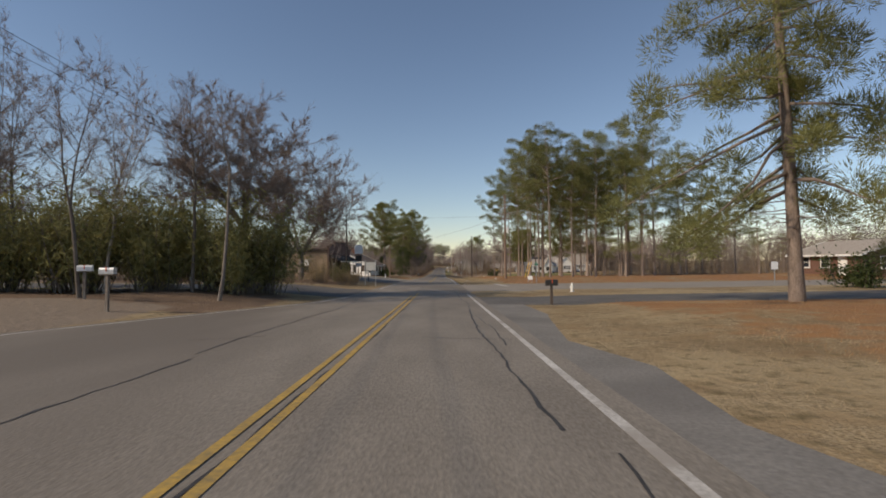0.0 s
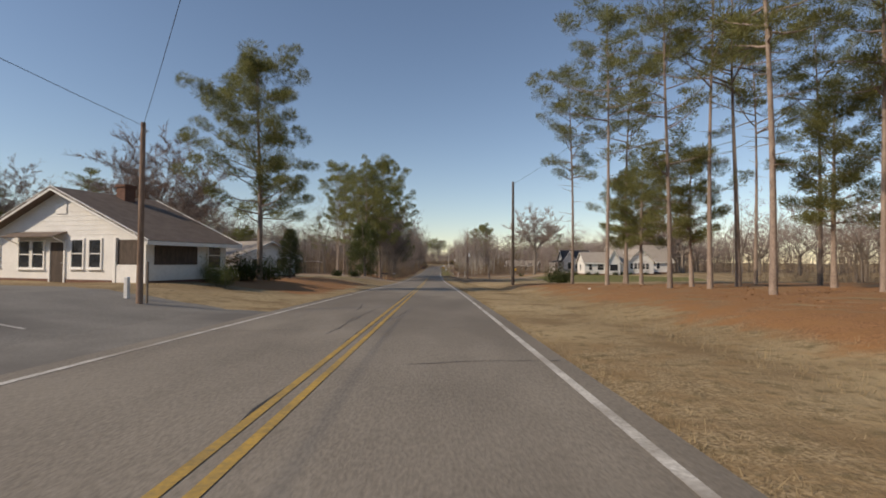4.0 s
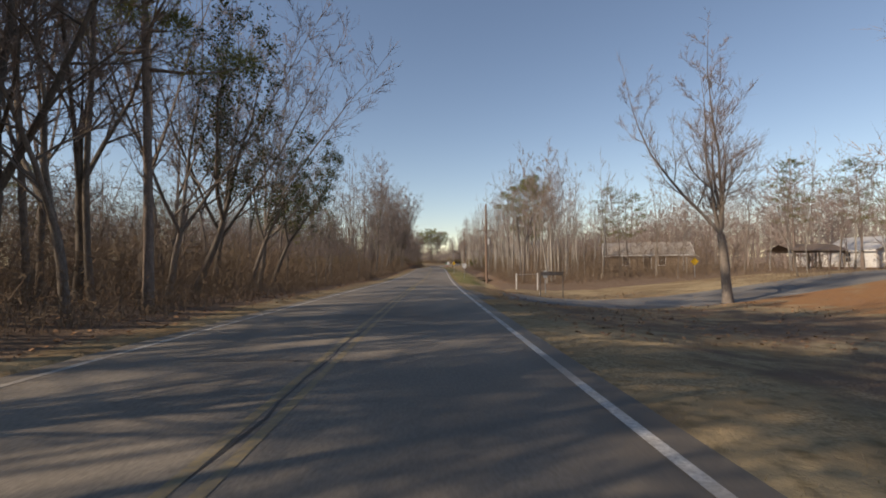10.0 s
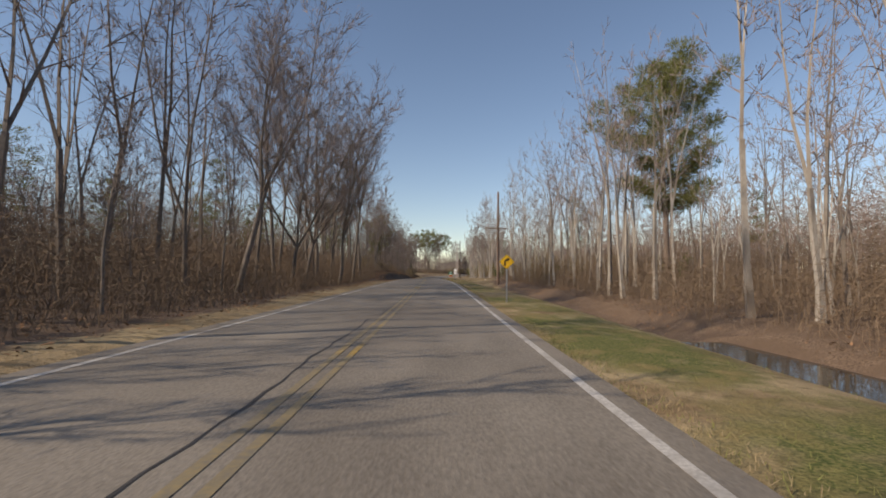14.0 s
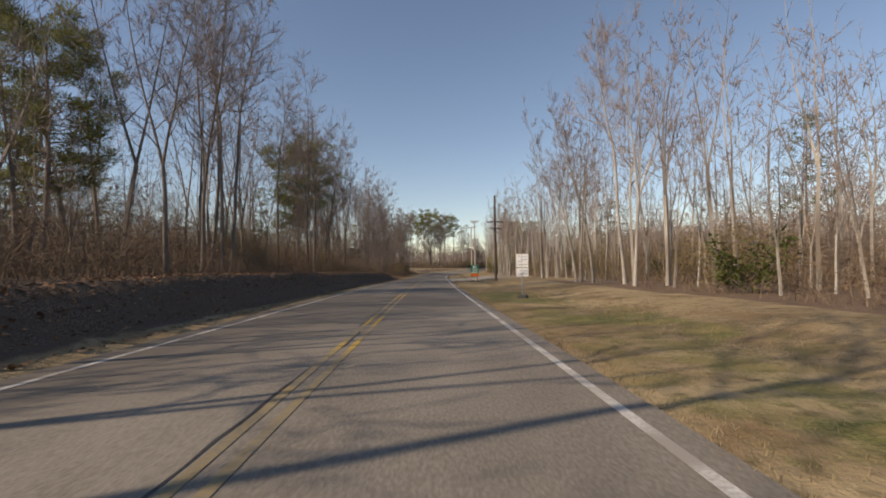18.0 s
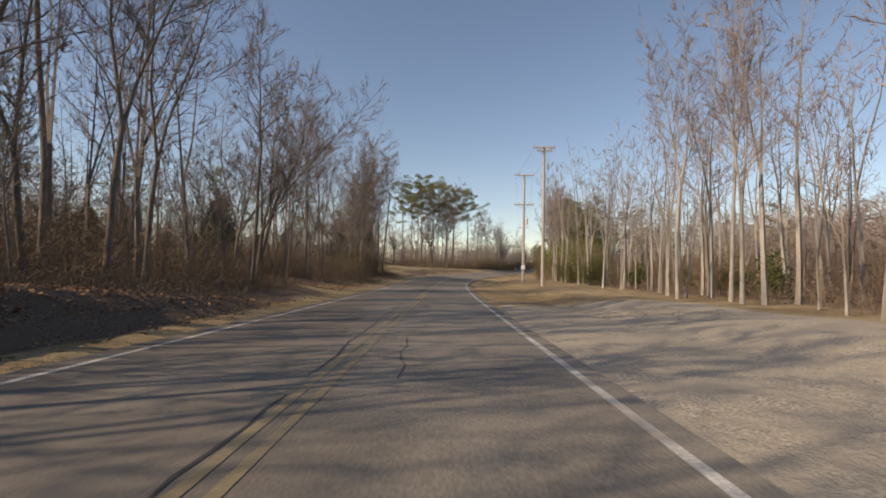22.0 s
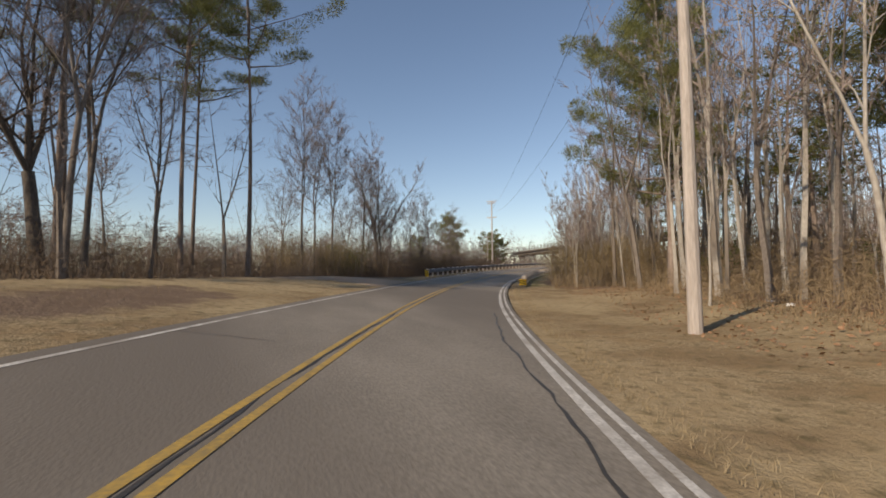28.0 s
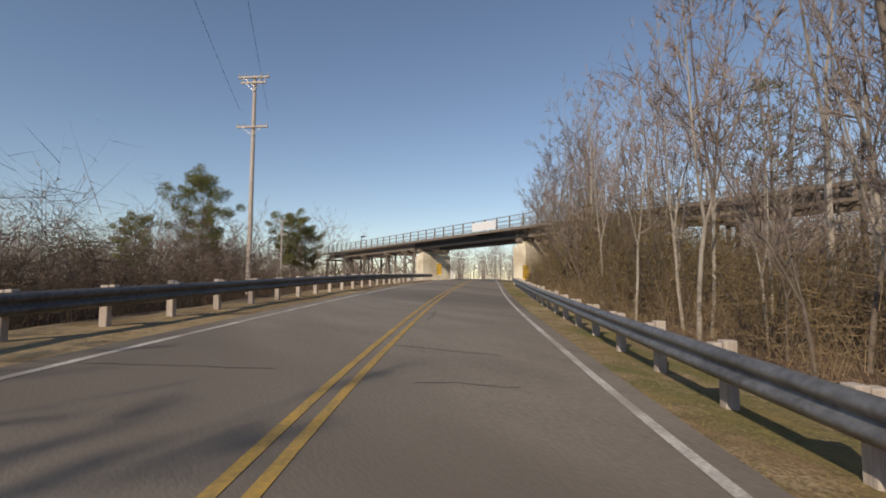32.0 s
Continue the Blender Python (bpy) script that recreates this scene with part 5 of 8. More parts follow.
for k in range(4):
    part("porch_step", boxed(0.2, 1.6, -5.9 + 3 * k, -3.1 + 3 * k, -0.25, 0.02, 0.02), CONCRETE_WAY, store)

# pale walls in tree shade: the shade is put in by a darker timber colour
house("house", "frame house with tree shade in its wall colour, steep gable and red chimney", stand(49, -25.5, 30), 7.4, 8, 2.5, 2.4, OLD_WOOD, SHINGLE_DARK, WHITE_PAINT, 0.4,
                   [("f", -2.2, 0.9, 0.9, 1.3), ("f", 2.2, 0.9, 0.9, 1.3), ("r", -3, 0.9, 0.9, 1.3), ("r", 1, 0.9, 0.9, 1.3)], [("f", 0, 0.95, 2.05, WHITE_PAINT)], (-1.6, 0, 3.2, 5.6))

white_house = house("house", "white bungalow with a broad front gable and brown roof", stand(95.65, -18.41, -18), 11.6, 5.0, 2.3, 2.5, SIDING, SHINGLE, WHITE_PAINT, 0.6,
                    [("f", -4.9, 0.85, 0.7, 1.2), ("f", -2.6, 0.75, 0.8, 1.35), ("f", -1.6, 0.75, 0.8, 1.35), ("f", 1.2, 0.8, 0.75, 1.35), ("f", 2.4, 0.8, 0.75, 1.35), ("r", 1.6, 0.8, 0.9, 1.3), ("l", 0, 0.8, 0.9, 1.3)],
                    [("f", -0.2, 0.95, 2.05, POLE_DARK)], (0.6, 0.5, 3.2, 5.4))
for k in range(9):
    part("siding_board", boxed(-4.9 + k * 0.5, 4.9 - k * 0.5, -2.515, -2.495, 2.42 + k * 0.24, 2.44 + k * 0.24), WHITE_PAINT, white_house)
hood = part("window_hood", slab(bmesh.new(), [(-3.4, -2.52, 2.6), (0.4, -2.52, 2.6), (0.4, -3.25, 2.32), (-3.4, -3.25, 2.32)][::-1], 0.05), SHINGLE, white_house, "small roof over the front windows")
for x in (-3.3, 0.3):
    part("hood_bracket", rodded((x, -2.5, 2.0), (x, -3.15, 2.3), 0.03, 0.03, 6), WHITE_PAINT, hood)
# no hollow porch: flat dark panels stand for the shade inside it
porch = part("porch", boxed(3.9, 5.7, -2.54, -2.51, 0.95, 2.15, 0.004), POLE_DARK, white_house, "dark panel painted as porch shade between white posts")
for x in (3.8, 5.7):
    part("porch_post", boxed(x - 0.1, x + 0.1, -2.65, -2.47, 0.0, 2.25, 0.015), WHITE_PAINT, porch)
part("porch_wall", boxed(3.9, 5.7, -2.61, -2.545, 0.0, 0.94, 0.01), WHITE_PAINT, porch, "low white wall")
part("side_opening", boxed(5.805, 5.84, -2.2, 0.4, 0.95, 2.1, 0.004), POLE_DARK, porch, "dark panel painted as shade on the porch's side")
part("gable_vent", boxed(-0.4, 0.4, -2.55, -2.52, 3.5, 4.0, 0.01), WHITE_PAINT, white_house, "white louvred vent")

house("house", "small white outbuilding with a low gable", stand(113, -47, -10), 8, 9, 2.5, 1.6, SIDING, SHINGLE, WHITE_PAINT, 0.3, [("f", 1.6, 0.9, 0.7, 1.1), ("f", 2.7, 0.9, 0.7, 1.1), ("r", -2, 0.9, 0.9, 1.2)], [("f", -1.4, 1.0, 2.05, WHITE_PAINT)], None, "outbuilding")
house("house", "low white house with grey roof behind the big pine", stand(128, -25, 60), 8, 13, 2.5, 1.7, SIDING, SHINGLE_PALE, WHITE_PAINT, 0.6, [("f", -2, 0.8, 0.9, 1.3), ("f", 1.5, 0.8, 0.9, 1.3), ("r", -4, 0.8, 0.9, 1.3), ("r", -1, 0.8, 0.9, 1.3), ("r", 3, 0.8, 0.9, 1.3)], [("r", 1, 1.0, 2.05, POLE_DARK)])
house("house", "brick house with a pale roof at the corner", stand(57, 50.5, 0), 9, 10, 2.6, 1.5, BRICK, SHINGLE_PALE, WHITE_PAINT, 0.7, [("f", -2, 0.9, 0.9, 1.2), ("l", 0, 0.9, 1.2, 1.2), ("l", -3, 0.9, 1.0, 1.2)], [("l", 2.5, 1.0, 2.05, WHITE_PAINT)])

# right: the long white house on the rise, in three parts
wh1 = house("house", "long white frame house with tan roof and front gable", stand(174.9, 37.6, 90) @ Matrix.Diagonal((0.92, 0.92, 1.12, 1)), 5.6, 10.0, 2.5, 1.9, SIDING, SHINGLE_PALE, WHITE_PAINT, 0.4,
            [("l", -3.6, 0.9, 0.8, 1.2), ("l", -1.2, 0.9, 1.5, 1.2), ("b", -0.4, 0.8, 0.8, 1.2), ("r", 0, 0.9, 0.9, 1.2)], [("l", 0.6, 1.0, 2.05, PANE)], None)
gable = part("front_gable", prism(bmesh.new(), 3.0, 2.6, 2.5, 2.3), SIDING, wh1, "steep gabled entrance bay")
gable.matrix_parent_inverse = Matrix()
gable.matrix_basis = Matrix.Translation((-2.6, -1.6, 0)) @ Matrix.Rotation(radians(-90), 4, "Z")
part("bay_window", boxed(-0.9, 0.9, -1.34, -1.3, 0.8, 2.0, 0.01), PANE, gable)
for sx in (-1, 1):
    pts = [(0, -1.6, 4.9), (sx * 1.75, -1.6, 2.25), (sx * 1.75, 1.4, 2.25), (0, 1.4, 4.9)]
    part("gable_roof", slab(bmesh.new(), pts if sx < 0 else pts[::-1], 0.08), SHINGLE_PALE, gable)
    q = [(0, -1.62, 4.92), (sx * 1.75, -1.62, 2.27), (sx * 1.75, -1.62, 2.08), (0, -1.62, 4.7)]
    part("bargeboard", slab(bmesh.new(), q, 0.06), WHITE_PAINT, gable)
house("house", "gabled white wing with a row of front windows", stand(176.4, 45.6, 0) @ Matrix.Diagonal((0.92, 0.92, 1.15, 1)), 6.2, 8, 2.6, 2.3, SIDING, SHINGLE_PALE, WHITE_PAINT, 0.4,
      [("f", -2.2 + 0.95 * k, 1.0, 0.7, 1.1) for k in range(5)] + [("l", -1.5, 0.9, 0.8, 1.2)])
house("house", "long low white house with broad tan roof behind the wing", stand(183.6, 49.2, 90) @ Matrix.Diagonal((0.92, 0.92, 1.15, 1)), 8, 15, 2.6, 3.2, SIDING, SHINGLE_PALE, WHITE_PAINT, 0.5, [("l", -4, 0.9, 0.8, 1.3), ("l", 4, 0.9, 0.8, 1.3), ("b", 0, 0.9, 0.8, 1.3)], [("l", 1.5, 0.9, 2.0, WHITE_PAINT)])
grey = house("house", "pale grey frame house with a dark shingle roof and front gable", stand(196.4, 37.8, 88) @ Matrix.Diagonal((0.95, 0.95, 1.1, 1)), 6.6, 7.8, 2.9, 2.4, SIDING_GREY, SHINGLE_DARK, WHITE_PAINT, 0.35, [("l", -2.4, 0.9, 0.7, 1.5), ("l", -0.4, 0.9, 0.7, 1.5), ("b", 0, 1.3, 0.8, 1.5), ("f", 1, 1.3, 0.8, 1.5)], [("b", 2, 0.9, 2.0, POLE_DARK)])
bay = part("front_gable", prism(bmesh.new(), 3.2, 3.0, 2.9, 2.1), SIDING_GREY, grey, "steep gabled front bay")
bay.matrix_basis = Matrix.Translation((-3.6, 2.6, 0)) @ Matrix.Rotation(radians(-90), 4, "Z")
part("bay_window", boxed(-0.45, 0.45, -1.54, -1.5, 0.9, 2.4, 0.01), PANE, bay)
for sx in (-1, 1):
    pts = [(0, -1.8, 5.1), (sx * 1.95, -1.8, 2.55), (sx * 1.95, 1.6, 2.55), (0, 1.6, 5.1)]
    part("gable_roof", slab(bmesh.new(), pts if sx < 0 else pts[::-1], 0.08), SHINGLE_DARK, bay)
    part("bargeboard", slab(bmesh.new(), [(0, -1.82, 5.12), (sx * 1.95, -1.82, 2.57), (sx * 1.95, -1.82, 2.38), (0, -1.82, 4.9)], 0.06), WHITE_PAINT, bay)
veranda = part("porch_roof", slab(bmesh.new(), [(-3.4, 6.6, 2.5), (-3.4, 4.2, 2.95), (3.0, 4.2, 2.95), (3.0, 6.6, 2.5)], 0.12), SHINGLE_DARK, grey, "low porch roof")
for x in (-3.2, -0.2, 2.8):
    part("porch_post", boxed(x - 0.08, x + 0.08, 6.3, 6.46, -0.4, 2.44, 0.01), WHITE_PAINT, veranda)
part("porch_rail", boxed(-3.2, 2.8, 6.34, 6.42, 0.75, 0.87, 0.006), WHITE_PAINT, veranda)
house("house", "pale house half hidden in the winter trees", stand(250, 33, 70), 8, 12, 2.6, 1.8, BLOCK, SHINGLE_PALE, WHITE_PAINT, 0.4, [("l", -3, 0.9, 0.9, 1.3), ("l", 2, 0.9, 0.9, 1.3), ("f", 0, 0.9, 0.9, 1.2)], [("l", 0, 0.95, 2.05, POLE_DARK)])
house("house", "small white house with a gable beyond the carport", stand(237, 57, 0), 6, 8, 2.5, 1.6, SIDING, TIN, WHITE_PAINT, 0.3, [("f", -1.5, 0.9, 0.8, 1.2), ("f", 1.4, 0.9, 0.8, 1.2), ("l", 0, 0.9, 0.8, 1.2)])
house("house", "low white house far back on the lawn", stand(255, 70, 0), 9, 14, 2.6, 1.5, SIDING, TIN, WHITE_PAINT, 0.4, [("f", -2, 0.9, 0.9, 1.2), ("l", -3, 0.9, 0.9, 1.2), ("l", 2, 0.9, 0.9, 1.2)])
house("house", "low grey ranch house with dark roof beyond the lawn", stand(476, -46, 60), 8, 14, 2.2, 1.5, SIDING_GREY, SHINGLE_DARK, WHITE_PAINT, 0.6, [("l", -3, 0.9, 1.2, 1.2), ("l", 3, 0.9, 1.2, 1.2), ("f", 0, 0.9, 1.0, 1.2)], [("l", 0, 1.0, 2.05, POLE_DARK)])


def open_shed(name, label, m, w, l, h, top, roof, postm, rails=0, category="shed"):
    """A roof on posts."""
    ob = thing(name, m, label, category)
    for x in (-w / 2 + 0.1, w / 2 - 0.1):
        for y in np.linspace(-l / 2 + 0.1, l / 2 - 0.1, 2 if l < 4 else 3):
            part("post", boxed(x - 0.06, x + 0.06, y - 0.06, y + 0.06, -0.3, h, 0.008), postm, ob)
    for sx in (-1, 1):
        pts = [(0, -l / 2 - 0.2, h + top), (sx * (w / 2 + 0.25), -l / 2 - 0.2, h), (sx * (w / 2 + 0.25), l / 2 + 0.2, h), (0, l / 2 + 0.2, h + top)]
        part("roof", slab(bmesh.new(), pts if sx < 0 else pts[::-1], 0.06), roof, ob)
        part("beam", boxed(sx * (w / 2 - 0.1) - 0.05, sx * (w / 2 - 0.1) + 0.05, -l / 2, l / 2, h - 0.2, h - 0.02), postm, ob)
    for k in range(rails):
        y = -l / 2 + 0.1
        x = -w / 2 + 0.1 + (w - 0.2) * (k + 0.5) / rails
        part("slat", boxed(x - 0.05, x + 0.05, y - 0.03, y, 0.1, h * 0.95, 0.004), postm, ob)
    if rails:
        for z in (0.3, h * 0.5):
            part("rail", boxed(-w / 2, w / 2, -l / 2 + 0.02, -l / 2 + 0.06, z, z + 0.1), postm, ob)
    return ob


house("shed", "small barn-red shed with pale tin roof", stand(178, -34, 20), 4.6, 5, 1.9, 1.2, RED_WOOD, TIN, RAW_WOOD, 0.4, [("f", 0.8, 0.7, 0.8, 0.8)], [("f", -0.9, 0.9, 1.7, RED_WOOD)], None, "shed")
open_shed("pavilion", "open lumber pavilion with flat tin roof", stand(179, -28, 12), 4.6, 3.6, 2.6, 0.25, TIN, RAW_WOOD, 7)
open_shed("canopy", "light canopy tent on thin poles", stand(178, -49, 0), 4.0, 4.0, 2.5, 0.9, TIN, STEEL, 0, "canopy")
open_shed("carport", "open carport with a brown roof on timber posts", stand(232, 44.5, 84), 5, 5.6, 2.2, 0.8, SHINGLE, OLD_WOOD, 0, "carport")


# ---- the railway bridge at the end ----
PR, PL = lies(580, 5.6), lies(594, -6.4)
axis = Vector((PL.x - PR.x, PL.y - PR.y, 0)).normalized()
side = Vector((-axis.y, axis.x, 0))
DECK = max(PR.z, PL.z) + 3.95
bm4 = Matrix(((axis.x, side.x, 0, PR.x), (axis.y, side.y, 0, PR.y), (0, 0, 1, 0), (0, 0, 0, 1)))
span = (Vector((PL.x, PL.y)) - Vector((PR.x, PR.y))).length
bridge = thing("railway_bridge", bm4, "old railway bridge with timber trestles, girders and wire railings", "bridge")
X0, X1 = -26.0, span + 34.0
GAP = [-26.0, -1.2, span + 1.2] + [span + 1.2 + 7.6 * k for k in range(1, 5)]
for y in (-2.0, 2.0):
    for a, b_ in zip(GAP[:-1], GAP[1:]):
        big = a == -1.2
        part("girder", boxed(a + 0.03, b_ - 0.03, y - 0.2, y + 0.2, DECK, DECK + (0.85 if big else 0.62), 0.01), IRON if big else OLD_WOOD, bridge, "steel plate girder" if big else "timber stringer")
for k in range(int((X1 - X0) / 0.75)):
    x = X0 + 0.75 * k
    part("sleeper", boxed(x, x + 0.26, -2.75, 2.75, DECK + 0.86, DECK + 1.06, 0.01), OLD_WOOD, bridge)
for y in (-0.72, 0.72):
    part("rail", boxed(X0, X1, y - 0.04, y + 0.04, DECK + 1.06, DECK + 1.2), IRON, bridge)
for y in (-2.85, 2.85):
    part("kerb_beam", boxed(X0, X1, y - 0.1, y + 0.1, DECK + 0.78, DECK + 1.04, 0.01), OLD_WOOD, bridge)
    for k in range(int((X1 - X0) / 1.9)):
        x = X0 + 1.9 * k
        part("railing_post", boxed(x - 0.05, x + 0.05, y - 0.06, y + 0.06, DECK + 0.7, DECK + 2.25, 0.005), STEEL if y < 0 else OLD_WOOD, bridge)
    for z in (1.35, 1.75, 2.2):
        part("railing_bar", boxed(X0, X1, y - 0.03, y + 0.03, DECK + z - 0.04, DECK + z + 0.04), STEEL, bridge)
    mesh_v, mesh_f = [], []
    for k in range(int((X1 - X0) / 0.16)):
        x = X0 + 0.16 * k
        o = len(mesh_v)
        mesh_v += [(x, y, DECK + 1.04), (x + 0.012, y, DECK + 1.04), (x + 0.012, y, DECK + 2.2), (x, y, DECK + 2.2)]
        mesh_f.append((o, o + 1, o + 2, o + 3))
    tagged(part("railing_wire", mesh_of("railing_wire", mesh_v, mesh_f, STEEL), None, bridge), kind="stuff")
for px_ in (0.0, span):
    gz0 = min(PR.z, PL.z)
    pier = part("pier", boxed(px_ - 0.85, px_ + 0.85, -2.2, 2.2, gz0 - 0.8, DECK - 0.75, 0.05), CREAM, bridge, "cream-painted concrete pier")
    part("pier_cap", boxed(px_ - 0.55, px_ + 0.55, -2.0, 2.0, DECK - 0.745, DECK - 0.35, 0.04), CREAM, pier)
    part("bearing_beam", boxed(px_ - 0.4, px_ + 0.4, -2.3, 2.3, DECK - 0.345, DECK - 0.005, 0.02), OLD_WOOD, pier)
for k, x in enumerate([span + 1.2 + 7.6 * k for k in range(0, 5)] + [span + 3.6, -6, -12, -18]):
    gz = PL.z - 1.4
    bent = part("trestle_bent", boxed(x - 0.17, x + 0.17, -2.7, 2.7, DECK - 0.34, DECK - 0.004, 0.02), OLD_WOOD, bridge, "timber trestle bent")
    for y in (-2.2, -0.8, 0.8, 2.2):
        part("trestle_post", rodded((x, y * 1.15, gz), (x, y, DECK - 0.34), 0.19, 0.16, 8), OLD_WOOD, bent)
    for s_ in (-1, 1):
        part("cross_brace", rodded((x + 0.2 * s_, -2.5 * s_, gz + 1.2), (x + 0.2 * s_, 2.4 * s_, DECK - 0.5), 0.09, 0.09, 6), OLD_WOOD, bent)
    if k < 7:
        for y in (-2.5, 2.5):
            part("sway_brace", rodded((x, y, gz + 1.0), (x + 3.6, y, DECK - 0.4), 0.08, 0.08, 6), OLD_WOOD, bent)


# ---- poles and wires ----
def utility_pole(s, d, h, mat=None, arms=((0.12, 2.4),), trans=None, label="", box_at=None, twist=0.0, slim=1.0):
    """A pole with crossarms (distance from the top, length), each with braces and insulators, and a transformer."""
    ob = thing("utility_pole", stand(s, d, twist), label or "weathered wooden utility pole with a crossarm", "utility pole", "poles along the road")
    mat = mat or WOOD_POLE
    part("pole", rodded((0, 0, -0.5), (0, 0, h), 0.16 * slim, 0.105 * slim, 10), mat, ob)
    for off, ln in arms:
        z = h - off
        arm = part("crossarm", boxed(-ln / 2, ln / 2, -0.2, -0.09, z - 0.06, z + 0.06, 0.01), mat, ob)
        for x in (-ln * 0.3, ln * 0.3):
            part("brace", rodded((x, -0.2, z - 0.05), (0, -0.13, z - 0.55), 0.02, 0.02, 6), STEEL, arm)
        for x in (-ln * 0.46, -ln * 0.26, ln * 0.26, ln * 0.46):
            ins = rodded((x, -0.145, z + 0.06), (x, -0.145, z + 0.16), 0.03, 0.02, 8)
            rod(ins, (x, -0.145, z + 0.15), (x, -0.145, z + 0.24), 0.055, 0.035, 8)
            part("insulator", ins, PORCELAIN, arm)
    if trans:
        z = h - trans
        can = bmesh.new()
        rod(can, (0.3, 0, z - 0.38), (0.3, 0, z + 0.3), 0.15, 0.15, 14)
        rod(can, (0.3, 0, z + 0.3), (0.3, 0, z + 0.36), 0.15, 0.08, 14)
        t = part("transformer", can, WHITE_PAINT if mat is not POLE_DARK else STEEL, ob, "grey can transformer")
        part("bracket", boxed(0.08, 0.2, -0.05, 0.05, z - 0.25, z + 0.2), STEEL, t)
        part("bushing", rodded((0.3, 0, z + 0.36), (0.3, 0, z + 0.52), 0.035, 0.03, 8), PORCELAIN, t)
    if box_at:
        part("notice_board", boxed(-0.25, 0.2, -0.2, -0.15, box_at, box_at + 0.45, 0.01), WHITE_SIGN, ob, "white notice plate")
    return ob


def wire(a, b, sag=0.5, r=0.008):
    a, b = Vector(a), Vector(b)
    w = Wood()
    pts = [a.lerp(b, t) - Vector((0, 0, sag * 4 * t * (1 - t))) for t in np.linspace(0, 1, 15)]
    w.tube(pts, [r] * 15, 4)
    return tagged(part("power_line", mesh_of("power_line", [tuple(v) for v in w.v], w.q, IRON), None, None), "thin black overhead wire between poles", "wire", "overhead wires")


def top(s, d, h, across=0.0):
    p = lies(s, d)
    k = heads(s)
    return (p.x + math.cos(k) * across, p.y + math.sin(k) * across, p.z + h)


utility_pole(59.5, 8.0, 10.5, arms=((2.4, 1.6), (3.0, 1.2)), trans=4.4)
utility_pole(113.5, 7.3, 9.8, POLE_DARK, arms=(), label="slim dark utility pole without crossarm")
utility_pole(172.2, 7.3, 10.4, WOOD_POLE, arms=((3.9, 1.9),), trans=5.2)
utility_pole(236.6, 6.5, 10.2, WOOD_POLE, arms=((3.4, 2.4),), trans=4.8, twist=12)
utility_pole(290, 6.6, 10.0, WOOD_POLE, arms=((4.0, 2.2),))
utility_pole(356.5, 6.8, 9.2, POLE_DARK, arms=((2.9, 1.8), (3.6, 1.2)), trans=4.7)
utility_pole(415.5, 8.4, 12.6, POLE_PALE, arms=((0.15, 2.0), (0.45, 1.4)), label="tall bleached utility pole with double crossarm")
utility_pole(425.5, 7.9, 12.0, POLE_PALE, arms=((0.15, 2.2), (3.4, 2.2)), trans=5.2, box_at=1.5, label="bleached utility pole with a white plate")
utility_pole(480.2, 5.3, 10.8, POLE_PALE, arms=((0.15, 2.2), (2.2, 1.2)), label="bleached utility pole leaning at the bend")
utility_pole(559, -13.4, 14.0, POLE_PALE, arms=((0.15, 2.0), (0.5, 1.6), (3.3, 2.0)), label="tall bleached utility pole beyond the guard rail")
utility_pole(83.4, -9.1, 5.6, WOOD_POLE, arms=(), slim=0.65, label="short weathered pole beside the white house")
utility_pole(47.8, -9.5, 7.0, POLE_DARK, arms=(), slim=0.5, label="dark wooden pole in front of the store")
utility_pole(444.5, -13.3, 7.4, POLE_DARK, arms=(), label="dark bare pole on the lawn")
utility_pole(366, -13.5, 8.0, POLE_DARK, arms=(), slim=0.8, label="dark pole standing among the brush")
utility_pole(600, -30, 11.0, POLE_PALE, arms=((0.2, 2.0), (2.2, 1.6)), label="far bleached utility pole beyond the bridge")
utility_pole(-22, -14, 10.5, POLE_DARK, arms=((0.2, 2.0),))
wire(top(47.8, -9.5, 6.8), top(59.5, 8.0, 8.0), 0.3)
wire(top(83.4, -9.1, 5.5), top(59.5, 8.0, 8.0), 0.5)
wire(top(83.4, -9.1, 5.5), top(47.8, -9.5, 6.9), 0.5)
for a_ in (-0.7, 0.7):
    wire(top(-22, -14, 10.4, a_), top(47.8, -9.5, 6.9, a_ * 0.2), 1.2)
wire(top(113.5, 7.3, 9.6), top(59.5, 8.0, 8.2), 1.0)
wire(top(172.2, 7.3, 5.4), top(172.5, 33.0, 3.0), 0.5)
for a_ in (-0.9, 0.9):
    wire(top(425.5, 7.9, 11.8, a_), top(480.2, 5.3, 10.6, a_), 1.2)
    wire(top(480.2, 5.3, 10.6, a_), top(559, -13.4, 11.8, a_), 1.5)
    wire(top(415.5, 8.4, 12.4, a_), top(425.5, 7.9, 11.8, a_), 0.1)


# ---- road signs ----
def writing(ob, text, size, at_, mat, parent):
    c = bpy.data.curves.new("lettering", "FONT")
    c.body, c.size, c.align_x, c.align_y, c.extrude = text, size, "CENTER", "CENTER", 0.001
    c.materials.append(mat)
    t = new("lettering", c)
    t.parent = parent
    t.matrix_basis = Matrix.Translation(at_) @ Matrix.Rotation(radians(90), 4, "X")
    dg = bpy.context.evaluated_depsgraph_get()
    me = bpy.data.meshes.new_from_object(t.evaluated_get(dg))
    bpy.data.objects.remove(t)
    o = new("lettering", me)
    o.parent = parent
    o.matrix_basis = Matrix.Translation(at_) @ Matrix.Rotation(radians(90), 4, "X")
    return o


def bars(parent, rows, mat, y=-0.012):
    """Unreadable writing: bars of (x0, x1, z0, z1)."""
    for x0, x1, z0, z1 in rows:
        part("text_bar", boxed(x0, x1, y - 0.004, y, z0, z1), mat, parent)


